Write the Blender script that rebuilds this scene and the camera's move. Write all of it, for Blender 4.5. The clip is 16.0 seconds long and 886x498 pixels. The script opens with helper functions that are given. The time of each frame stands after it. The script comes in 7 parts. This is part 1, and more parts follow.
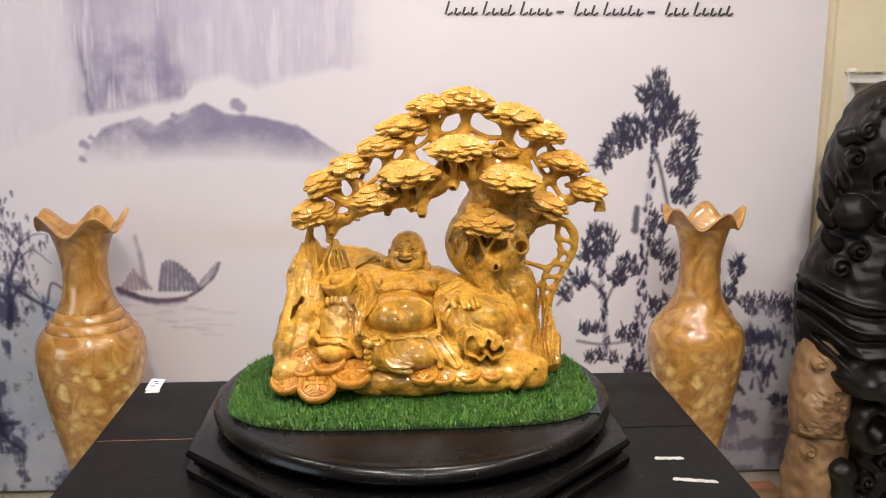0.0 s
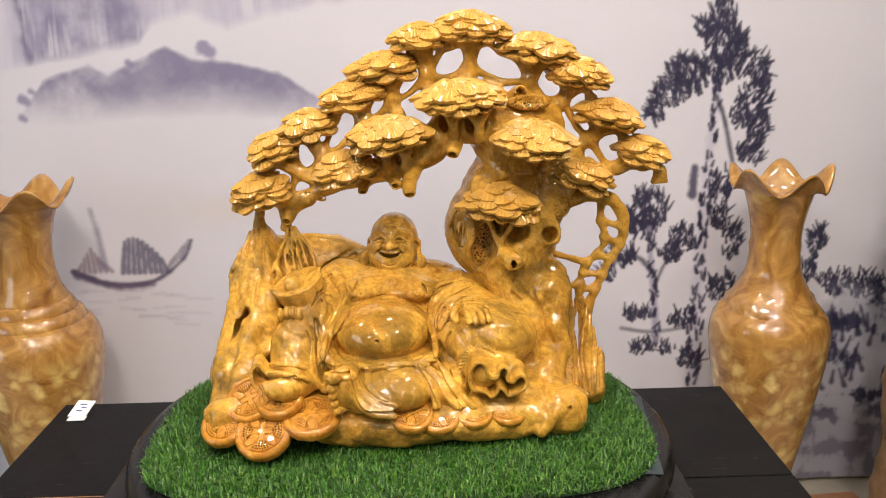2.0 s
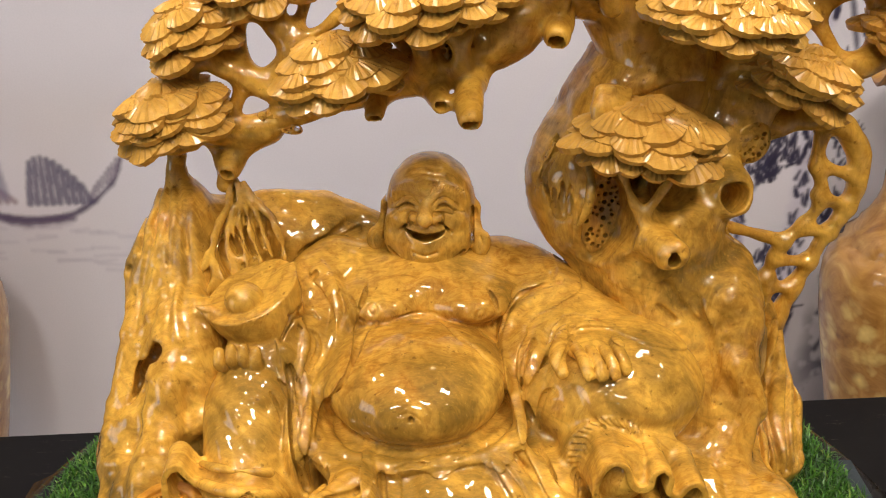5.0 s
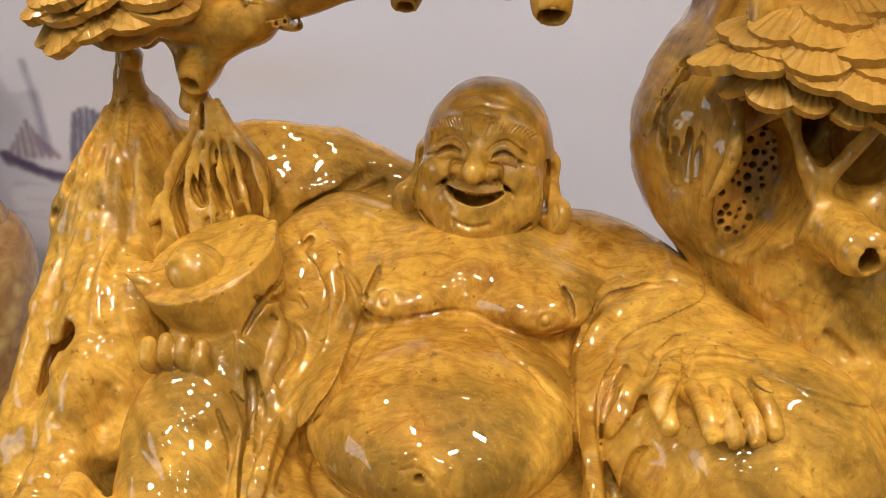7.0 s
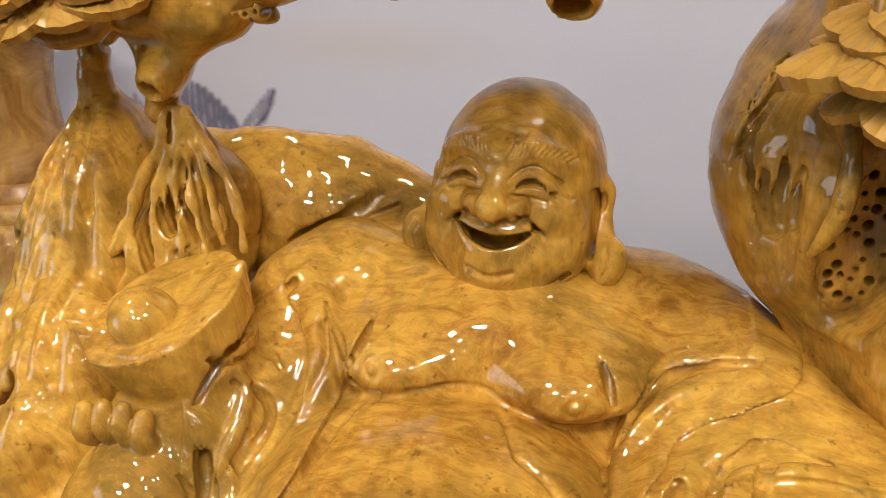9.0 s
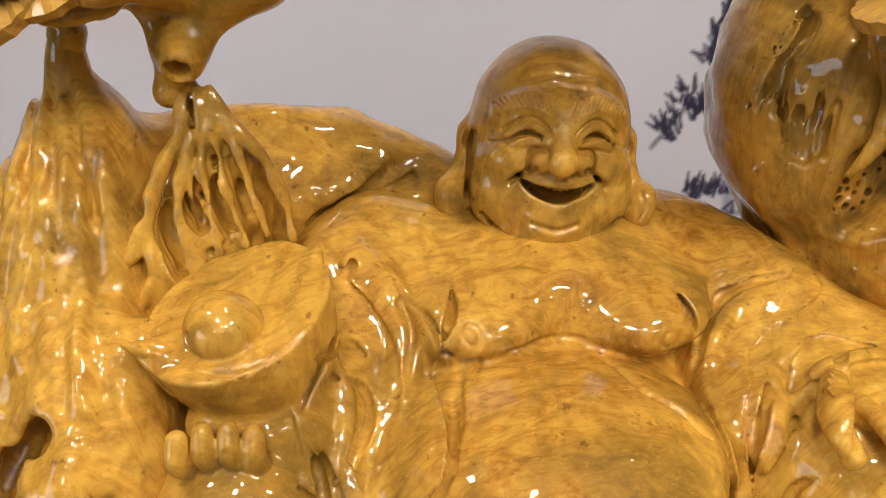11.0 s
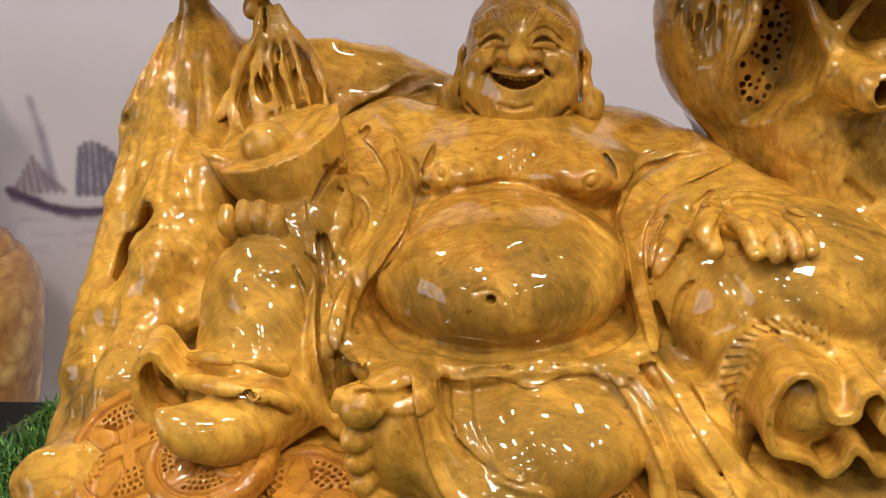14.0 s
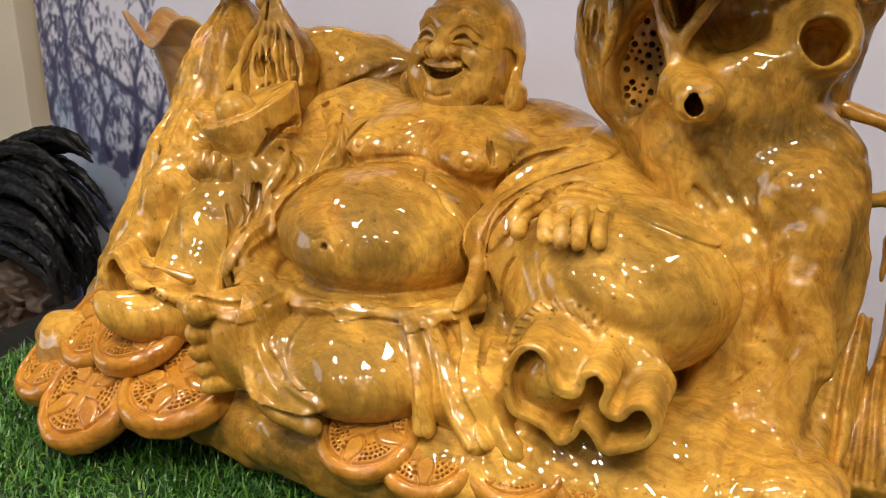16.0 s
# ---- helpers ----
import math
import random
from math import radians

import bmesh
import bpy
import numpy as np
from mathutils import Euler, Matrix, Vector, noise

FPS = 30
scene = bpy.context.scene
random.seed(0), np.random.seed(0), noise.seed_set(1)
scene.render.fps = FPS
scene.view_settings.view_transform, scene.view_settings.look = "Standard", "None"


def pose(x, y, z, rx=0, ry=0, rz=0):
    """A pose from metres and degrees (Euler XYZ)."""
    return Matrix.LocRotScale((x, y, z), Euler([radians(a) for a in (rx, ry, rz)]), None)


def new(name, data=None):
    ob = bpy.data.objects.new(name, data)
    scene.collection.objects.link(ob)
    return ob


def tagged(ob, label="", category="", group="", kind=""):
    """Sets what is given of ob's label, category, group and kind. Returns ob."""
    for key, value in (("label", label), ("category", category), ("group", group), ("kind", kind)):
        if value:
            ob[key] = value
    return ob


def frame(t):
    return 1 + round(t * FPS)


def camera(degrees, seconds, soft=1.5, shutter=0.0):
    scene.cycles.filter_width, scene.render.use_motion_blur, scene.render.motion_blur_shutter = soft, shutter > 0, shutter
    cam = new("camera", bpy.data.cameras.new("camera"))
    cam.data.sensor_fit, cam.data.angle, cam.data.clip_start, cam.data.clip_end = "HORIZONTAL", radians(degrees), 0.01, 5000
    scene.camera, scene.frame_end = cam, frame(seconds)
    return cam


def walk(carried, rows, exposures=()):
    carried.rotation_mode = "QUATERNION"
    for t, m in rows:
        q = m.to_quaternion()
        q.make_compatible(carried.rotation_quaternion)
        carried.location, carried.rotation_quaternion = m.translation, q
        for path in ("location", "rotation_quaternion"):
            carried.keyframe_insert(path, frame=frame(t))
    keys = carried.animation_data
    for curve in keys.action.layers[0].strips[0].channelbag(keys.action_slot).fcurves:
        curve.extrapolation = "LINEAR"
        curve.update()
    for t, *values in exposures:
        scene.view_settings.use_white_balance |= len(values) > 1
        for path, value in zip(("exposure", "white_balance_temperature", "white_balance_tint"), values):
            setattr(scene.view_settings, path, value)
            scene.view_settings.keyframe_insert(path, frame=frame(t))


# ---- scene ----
cam = camera(53.8, 16.0, soft=1.1)
METRES, EYE, TILT, LEAN, TURN = 2.5, 1.55, -11.5, 0.0, -3.6
ROWS = [
    (0.0, 0.0, 0.0, 0.0, 0.0, 0.0, -0.0),
    (0.5, 0.0029, 0.0321, 0.0021, -0.03, -0.78, 0.27),
    (1.0, 0.006, 0.0916, 0.0138, 0.1, -1.54, 1.08),
    (1.5, 0.0158, 0.1586, 0.0247, 0.88, -2.08, 1.16),
    (2.0, 0.0242, 0.2165, 0.0248, 2.3, -3.22, 0.67),
    (2.5, 0.0223, 0.2812, 0.0317, 2.78, -4.68, 0.81),
    (3.0, 0.0095, 0.3421, 0.0405, 2.4, -5.92, 1.24),
    (3.5, -0.0066, 0.3935, 0.0431, 1.54, -7.59, 1.21),
    (4.0, -0.0181, 0.425, 0.0447, 0.73, -9.41, 1.24),
    (6.5, -0.0246, 0.5648, 0.0211, 4.41, -11.15, -1.31),
    (7.0, -0.0158, 0.5819, 0.0146, 7.45, -10.7, -2.4),
    (7.5, -0.0065, 0.5968, 0.0134, 11.2, -10.88, -2.96),
    (8.0, 0.0001, 0.6135, 0.0147, 13.99, -11.77, -3.1),
    (8.5, 0.0065, 0.6262, 0.0218, 16.43, -12.68, -3.15),
    (9.0, 0.0004, 0.6333, 0.0232, 16.75, -13.45, -2.15),
    (9.5, -0.0192, 0.6305, 0.023, 11.77, -13.96, -0.54),
    (12.0, -0.0919, 0.626, 0.0199, -13.1, -15.93, 0.18),
    (12.5, -0.0943, 0.6147, 0.007, -14.23, -14.97, 1.3),
    (13.0, -0.0882, 0.6006, -0.0044, -11.58, -11.88, 1.65),
    (13.5, -0.0659, 0.5784, -0.0234, -2.52, -8.31, 0.09),
    (14.0, -0.0295, 0.5571, -0.0319, 5.81, -5.53, -0.55),
    (14.5, 0.0101, 0.5419, -0.0309, 12.61, -4.51, -0.28),
    (15.0, 0.0443, 0.5419, -0.0311, 18.73, -5.4, -1.24),
    (15.5, 0.0711, 0.5467, -0.027, 24.16, -6.87, -3.41),
    (16.0, 0.0913, 0.5533, -0.0255, 28.17, -8.18, -5.68),
]
walk(cam, [(t, pose(0, 0, EYE, TILT, LEAN, TURN) @ pose(METRES * x, METRES * y, METRES * z, 90 + pitch, roll, yaw)) for t, x, y, z, yaw, pitch, roll in ROWS],
     exposures=[(0.0, -0.11, 6500, 10), (2.0, -0.16, 6500, 10), (4.0, -0.34, 6600, 11), (6.5, -0.45, 6520, 10), (8.5, -0.48, 6250, 9), (9.5, -0.46, 6200, 9), (12.0, -0.48, 6450, 11), (13.2, -0.56, 6500, 18), (14.2, -0.53, 6560, 12), (16.0, -0.47, 6400, 12)])

# ---- world and lights ----
world = bpy.data.worlds.new("world")
scene.world = world
world.use_nodes = True
world.node_tree.nodes["Background"].inputs[0].default_value = (1.0, 0.95, 0.88, 1)
world.node_tree.nodes["Background"].inputs[1].default_value = 0.1
scene.view_settings.exposure = 0.0

# places of the square ceiling light panels, with their watts and widths;
# the two at y = 2.0 are added, unseen, to brighten the banner
LAMP_SPOTS = ((-0.60, 0.95, 29, 0.26), (0.95, 0.75, 38, 0.26), (-0.30, 0.00, 22, 0.22), (0.45, -0.05, 24, 0.22), (0.30, 2.05, 20, 0.26), (-1.25, 2.0, 12, 0.26), (1.45, 2.0, 10, 0.26), (-1.5, -0.9, 6, 0.26), (1.5, -0.9, 6, 0.26), (0.10, -1.1, 8, 0.22), (-0.75, -2.2, 6, 0.26), (0.72, -2.2, 6, 0.26), (-0.35, -4.1, 6, 0.26), (0.45, -4.1, 6, 0.26))
CEILING_Z = 3.0


def area_lamp(name, x, y, z, watts, size, colour):
    data = bpy.data.lights.new(name, "AREA")
    data.shape, data.size, data.energy, data.color = "SQUARE", size, watts, colour
    ob = new(name, data)
    ob.location = (x, y, z)
    return ob


for lx, ly, watts, wide in LAMP_SPOTS:
    area_lamp("ceiling_panel_light", lx, ly, CEILING_Z - 0.034, watts, wide - 0.03, (1.0, 0.92, 0.83))

# cool daylight through the shopfront in the west wall
SHOP_Y0, SHOP_Y1, SHOP_Z0, SHOP_Z1 = -1.7, 0.9, 0.55, 2.6
day = bpy.data.lights.new("shopfront_daylight", "AREA")
day.shape, day.size, day.size_y, day.energy, day.color = "RECTANGLE", SHOP_Z1 - SHOP_Z0 - 0.1, SHOP_Y1 - SHOP_Y0 - 0.1, 60, (0.72, 0.85, 1.0)
new("shopfront_daylight", day).matrix_world = pose(-4.25, (SHOP_Y0 + SHOP_Y1) / 2, (SHOP_Z0 + SHOP_Z1) / 2, 0, -90, 0)

# ---- materials ----
def material(name):
    m = bpy.data.materials.new(name)
    m.use_nodes = True
    nt = m.node_tree
    return m, nt, nt.nodes["Principled BSDF"]


def node(nt, kind, **inputs):
    n = nt.nodes.new(kind)
    for key, value in inputs.items():
        n.inputs[key.replace("_", " ")].default_value = value
    return n


def where(nt, scale=(1, 1, 1), rot=(0, 0, 0)):
    geo = nt.nodes.new("ShaderNodeNewGeometry")
    mp = nt.nodes.new("ShaderNodeMapping")
    mp.inputs["Scale"].default_value = scale
    mp.inputs["Rotation"].default_value = rot
    nt.links.new(geo.outputs["Position"], mp.inputs["Vector"])
    return mp.outputs["Vector"]


def ramp(nt, fac, *stops):
    n = nt.nodes.new("ShaderNodeValToRGB")
    el = n.color_ramp.elements
    while len(el) < len(stops):
        el.new(0.5)
    for e, (p, c) in zip(el, stops):
        e.position, e.color = p, (*c, 1) if len(c) == 3 else c
    nt.links.new(fac, n.inputs["Fac"])
    return n.outputs["Color"]


def mix(nt, fac, a, b, mode="MIX"):
    n = nt.nodes.new("ShaderNodeMix")
    n.data_type, n.blend_type = "RGBA", mode
    for sock, value in ((n.inputs[0], fac), (n.inputs[6], a), (n.inputs[7], b)):
        if isinstance(value, (int, float)):
            sock.default_value = value
        elif isinstance(value, tuple):
            sock.default_value = (*value, 1)
        else:
            nt.links.new(value, sock)
    return n.outputs[2]


def noise_of(nt, vec, scale, detail=4.0, rough=0.55, distortion=0.0):
    n = node(nt, "ShaderNodeTexNoise", Scale=scale, Detail=detail, Roughness=rough, Distortion=distortion)
    nt.links.new(vec, n.inputs["Vector"])
    return n.outputs["Fac"]


def bump(nt, bsdf, height, strength, distance, chain=None):
    n = node(nt, "ShaderNodeBump", Strength=strength, Distance=distance)
    nt.links.new(height, n.inputs["Height"])
    if chain is not None:
        nt.links.new(chain, n.inputs["Normal"])
    nt.links.new(n.outputs["Normal"], bsdf.inputs["Normal"])
    return n.outputs["Normal"]


def varnished_wood(name, pale, mid, dark, green, gloss=0.12, coat=1.0, chisel=0.5, olive=0.85, heart_and_shade=()):
    m, nt, b = material(name)
    v = where(nt)
    vg = where(nt, (9, 22, 4), (0.25, 0.35, 0.2))
    big = noise_of(nt, v, 8, 3, 0.55, 0.8)
    patch = noise_of(nt, v, 10, 3, 0.55, 2.0)
    grain = noise_of(nt, vg, 6, 6, 0.68, 1.1)
    fine = noise_of(nt, v, 150, 3, 0.6)
    rings = node(nt, "ShaderNodeTexWave", Scale=24.0, Distortion=14.0, Detail=4.0)
    rings.inputs["Detail Scale"].default_value = 1.3
    nt.links.new(where(nt, (1.0, 0.5, 1.6), (0.4, 0.2, 0.9)), rings.inputs["Vector"])
    base = ramp(nt, grain, (0.30, dark), (0.43, mid), (0.58, pale))
    warm = ramp(nt, big, (0.34, mid), (0.60, pale))
    c = mix(nt, 0.5, base, warm)
    c = mix(nt, ramp(nt, rings.outputs["Fac"], (0.10, (0.16, 0.16, 0.16)), (0.5, (0, 0, 0))), c, dark)
    amber = noise_of(nt, v, 9, 4, 0.60, 1.4)
    c = mix(nt, ramp(nt, amber, (0.50, (0, 0, 0)), (0.72, (0.55, 0.55, 0.55))), c, tuple(0.35 * p + 0.65 * q for p, q in zip(mid, dark)))
    for hx, hy, hz, wide, deep in heart_and_shade:
        # dark patch round a centre, with a wandering edge: heartwood, and painted shade low down
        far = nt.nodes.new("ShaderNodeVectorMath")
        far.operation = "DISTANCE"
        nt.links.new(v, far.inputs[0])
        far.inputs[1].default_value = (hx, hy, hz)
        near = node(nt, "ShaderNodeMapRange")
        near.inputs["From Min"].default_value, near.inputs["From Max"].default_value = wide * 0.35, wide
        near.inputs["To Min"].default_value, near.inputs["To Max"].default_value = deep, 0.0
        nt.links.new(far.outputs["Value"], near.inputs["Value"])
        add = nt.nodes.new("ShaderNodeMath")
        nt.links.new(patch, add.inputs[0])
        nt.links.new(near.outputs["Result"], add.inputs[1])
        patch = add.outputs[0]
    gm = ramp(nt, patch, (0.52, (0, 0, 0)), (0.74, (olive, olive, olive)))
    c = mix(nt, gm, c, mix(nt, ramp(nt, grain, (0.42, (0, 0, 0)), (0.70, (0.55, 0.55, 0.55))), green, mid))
    pores = noise_of(nt, vg, 34, 4, 0.7, 0.5)
    c = mix(nt, ramp(nt, pores, (0.30, (0.42, 0.42, 0.42)), (0.47, (0, 0, 0))), c, mix(nt, 0.5, c, dark))
    c = mix(nt, ramp(nt, pores, (0.56, (0, 0, 0)), (0.72, (0.35, 0.35, 0.35))), c, pale)
    c = mix(nt, ramp(nt, fine, (0.27, (0.6, 0.6, 0.6)), (0.36, (0, 0, 0))), c, dark)
    nt.links.new(c, b.inputs["Base Color"])
    b.inputs["Roughness"].default_value = 0.5
    b.inputs["Specular IOR Level"].default_value = 0.12
    b.inputs["Coat Weight"].default_value = coat
    b.inputs["Coat Roughness"].default_value = gloss
    b.inputs["Coat IOR"].default_value = 1.56
    b.inputs["Coat Tint"].default_value = (1.0, 0.91, 0.66, 1)
    ch = noise_of(nt, v, 55, 2, 0.5, 0.4)
    ch2 = noise_of(nt, v, 130, 2, 0.5, 0.3)
    b0 = bump(nt, b, ch2, chisel * 0.25, 0.003)
    b1 = bump(nt, b, ch, chisel, 0.006, b0)
    b2 = bump(nt, b, grain, 0.06, 0.002, b1)
    nt.links.new(b2, b.inputs["Normal"])
    bc = node(nt, "ShaderNodeBump", Strength=chisel * 0.16, Distance=0.006)
    nt.links.new(noise_of(nt, v, 30, 1, 0.4, 0.3), bc.inputs["Height"])
    nt.links.new(bc.outputs["Normal"], b.inputs["Coat Normal"])
    return m


WOOD = varnished_wood("golden_varnished_wood", (0.68, 0.42, 0.085), (0.47, 0.235, 0.036), (0.15, 0.068, 0.010), (0.20, 0.135, 0.030), 0.04)
# dark centres: olive heartwood on the trunk, shade painted in low on the rock
WOOD_TRUNK = varnished_wood("trunk_varnished_wood", (0.74, 0.460, 0.098), (0.44, 0.212, 0.032), (0.095, 0.038, 0.008), (0.130, 0.088, 0.024), 0.03, chisel=0.45, heart_and_shade=((0.19, 1.90, 1.13, 0.15, 0.13), (0.31, 1.90, 1.10, 0.10, 0.16), (-0.02, 1.735, 0.905, 0.08, 0.20), (-0.20, 1.82, 0.975, 0.09, 0.12), (0.12, 1.745, 0.900, 0.08, 0.14), (-0.02, 1.98, 1.15, 0.05, 0.12)))
WOOD_ORANGE = varnished_wood("orange_varnished_wood", (0.56, 0.285, 0.050), (0.42, 0.178, 0.024), (0.19, 0.060, 0.008), (0.34, 0.17, 0.028), 0.05)
WOOD_LEAF = varnished_wood("pale_carved_wood", (0.60, 0.37, 0.095), (0.49, 0.265, 0.053), (0.28, 0.125, 0.022), (0.36, 0.215, 0.050), 0.20, 0.7, 0.20)
# dark centres: olive crown; shade painted in on knee, lower belly and sack
WOOD_FIGURE = varnished_wood("smooth_varnished_wood", (0.74, 0.465, 0.100), (0.43, 0.205, 0.031), (0.095, 0.040, 0.008), (0.200, 0.128, 0.030), 0.03, 1.0, 0.22, 0.85, ((0.03, 1.77, 1.015, 0.11, 0.20), (-0.115, 1.80, 1.01, 0.07, 0.17), (0.15, 1.80, 0.99, 0.06, 0.14), (0.20, 1.80, 1.03, 0.07, 0.12), (0.045, 1.73, 0.96, 0.07, 0.14), (0.055, 1.990, 1.200, 0.060, 0.24), (-0.115, 1.86, 1.06, 0.06, 0.12), (0.10, 1.90, 1.10, 0.05, 0.08)))


def burl_wood():
    m, nt, b = material("burl_vase_wood")
    tc = nt.nodes.new("ShaderNodeTexCoord")
    v = tc.outputs["Object"]
    swirl = noise_of(nt, v, 9, 5, 0.6, 2.5)
    big = noise_of(nt, v, 3.2, 3, 0.5, 1.0)
    vor = node(nt, "ShaderNodeTexVoronoi", Scale=22.0)
    warp = nt.nodes.new("ShaderNodeVectorMath")
    warp.operation = "MULTIPLY_ADD"
    nz = node(nt, "ShaderNodeTexNoise", Scale=14.0, Detail=3.0)
    nt.links.new(v, nz.inputs["Vector"])
    nt.links.new(nz.outputs["Color"], warp.inputs[0])
    warp.inputs[1].default_value = (0.08, 0.08, 0.08)
    nt.links.new(v, warp.inputs[2])
    nt.links.new(warp.outputs[0], vor.inputs["Vector"])
    c = ramp(nt, swirl, (0.26, (0.17, 0.062, 0.014)), (0.42, (0.33, 0.150, 0.030)), (0.58, (0.46, 0.235, 0.055)), (0.72, (0.60, 0.37, 0.105)))
    sep = nt.nodes.new("ShaderNodeSeparateXYZ")
    nt.links.new(v, sep.inputs[0])
    zone = ramp(nt, sep.outputs["Z"], (0.12, (0.1, 0.1, 0.1)), (0.28, (1, 1, 1)), (0.58, (1, 1, 1)), (0.66, (0, 0, 0)))
    eye = ramp(nt, vor.outputs["Distance"], (0.15, (1, 1, 1)), (0.55, (0, 0, 0)))
    blot = ramp(nt, big, (0.38, (0, 0, 0)), (0.50, (1, 1, 1)))
    k = mix(nt, 1.0, mix(nt, 1.0, eye, blot, "MULTIPLY"), zone, "MULTIPLY")
    c = mix(nt, k, c, (0.78, 0.58, 0.20))
    nt.links.new(c, b.inputs["Base Color"])
    b.inputs["Roughness"].default_value = 0.35
    b.inputs["Coat Weight"].default_value = 1.0
    b.inputs["Coat Roughness"].default_value = 0.03
    bump(nt, b, swirl, 0.10, 0.01)
    return m


BURL = burl_wood()


def plain(name, a, c, scale, rough, rel=0.0, relscale=200, metal=0.0, spec=0.5):
    m, nt, b = material(name)
    v = where(nt)
    f = noise_of(nt, v, scale, 5, 0.6)
    nt.links.new(ramp(nt, f, (0.3, a), (0.7, c)), b.inputs["Base Color"])
    b.inputs["Roughness"].default_value = rough
    b.inputs["Metallic"].default_value = metal
    b.inputs["Specular IOR Level"].default_value = spec
    if rel:
        bump(nt, b, noise_of(nt, v, relscale, 3, 0.6), rel, 0.004)
    return m


def scuffed_black(name, rough, spec):
    m, nt, b = material(name)
    v = where(nt)
    scr = noise_of(nt, where(nt, (3, 40, 3), (0, 0, 0.6)), 4, 5, 0.7, 1.5)
    scr2 = noise_of(nt, where(nt, (38, 3, 3), (0, 0, -0.35)), 4, 5, 0.7, 1.5)
    dust = noise_of(nt, v, 7, 6, 0.7)
    c = mix(nt, ramp(nt, scr, (0.66, (0, 0, 0)), (0.71, (0.8, 0.8, 0.8))), (0.004, 0.0037, 0.004), (0.15, 0.125, 0.10))
    c = mix(nt, ramp(nt, scr2, (0.67, (0, 0, 0)), (0.72, (0.8, 0.8, 0.8))), c, (0.11, 0.090, 0.070))
    c = mix(nt, ramp(nt, dust, (0.45, (0, 0, 0)), (0.9, (0.14, 0.14, 0.14))), c, (0.05, 0.047, 0.045))
    nt.links.new(c, b.inputs["Base Color"])
    nt.links.new(ramp(nt, dust, (0.3, (rough * 0.8,) * 3), (0.75, (min(1, rough * 1.3),) * 3)), b.inputs["Roughness"])
    b.inputs["Specular IOR Level"].default_value = spec
    bump(nt, b, scr, 0.05, 0.001)
    return m


TABLE_BLACK = scuffed_black("scuffed_black_top", 0.42, 0.12)
STAND_BLACK = scuffed_black("black_lacquer", 0.24, 0.25)
CARVE_BLACK = plain("ebonised_wood", (0.0035, 0.0034, 0.0036), (0.010, 0.009, 0.0085), 14, 0.42, 0.15, 90, spec=0.28)
CARVE_TAN = plain("tan_carved_wood", (0.17, 0.095, 0.045), (0.34, 0.21, 0.11), 12, 0.45, 0.3, 90)
LEAF_BROWN = plain("brown_carved_wood", (0.05, 0.03, 0.018), (0.12, 0.075, 0.045), 18, 0.5, 0.2, 120)
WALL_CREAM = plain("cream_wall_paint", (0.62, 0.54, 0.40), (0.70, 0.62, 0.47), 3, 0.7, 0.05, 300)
# for the walls out of view: dark brown only to weaken their bounce light
WALL_LOW_BOUNCE = plain("low_bounce_wall", (0.07, 0.055, 0.042), (0.10, 0.08, 0.06), 3, 0.6, 0.05, 300)
# unseen ceiling, kept grey so that it fills the shadows less
CEIL_LOW_BOUNCE = plain("low_bounce_ceiling", (0.20, 0.19, 0.18), (0.25, 0.24, 0.23), 3, 0.8, 0.05, 300)
FLOOR_TILE = plain("beige_floor_tile", (0.38, 0.34, 0.28), (0.48, 0.44, 0.37), 6, 0.25, 0.0)
JOINT = plain("tile_joint", (0.16, 0.14, 0.12), (0.22, 0.20, 0.17), 30, 0.8)
PAPER = plain("white_paper", (0.74, 0.73, 0.72), (0.82, 0.81, 0.79), 60, 0.6)
INK_BLUE = plain("blue_ink", (0.03, 0.04, 0.18), (0.05, 0.06, 0.24), 60, 0.5)
INK_BLACK = plain("black_print", (0.03, 0.03, 0.035), (0.05, 0.05, 0.055), 20, 0.5)
TEAL = plain("dark_teal_mat", (0.018, 0.028, 0.036), (0.030, 0.042, 0.052), 40, 0.6, 0.2, 400)
TURF_BACK = plain("turf_backing", (0.008, 0.022, 0.006), (0.014, 0.035, 0.010), 60, 0.9)
WHITE_METAL = plain("white_painted_metal", (0.70, 0.69, 0.66), (0.76, 0.75, 0.72), 10, 0.35)
RED_WOOD = plain("reddish_wood", (0.30, 0.13, 0.06), (0.40, 0.19, 0.10), 20, 0.45)


def glass():
    m, nt, b = material("clear_glass")
    b.inputs["Transmission Weight"].default_value = 1.0
    b.inputs["Roughness"].default_value = 0.02
    b.inputs["Base Color"].default_value = (0.92, 0.97, 0.95, 1)
    return m


GLASS = glass()


def glowing():
    m, nt, b = material("lamp_glow")
    b.inputs["Emission Color"].default_value = (1.0, 0.88, 0.70, 1)
    b.inputs["Emission Strength"].default_value = 20.0
    return m


GLOW = glowing()


def turf():
    m, nt, b = material("green_plastic_grass")
    geo = nt.nodes.new("ShaderNodeNewGeometry")
    c = ramp(nt, geo.outputs["Random Per Island"], (0.0, (0.010, 0.050, 0.004)), (0.5, (0.034, 0.130, 0.009)), (0.9, (0.085, 0.22, 0.018)), (1.0, (0.19, 0.27, 0.05)))
    nt.links.new(c, b.inputs["Base Color"])
    b.inputs["Roughness"].default_value = 0.45
    return m


TURF = turf()


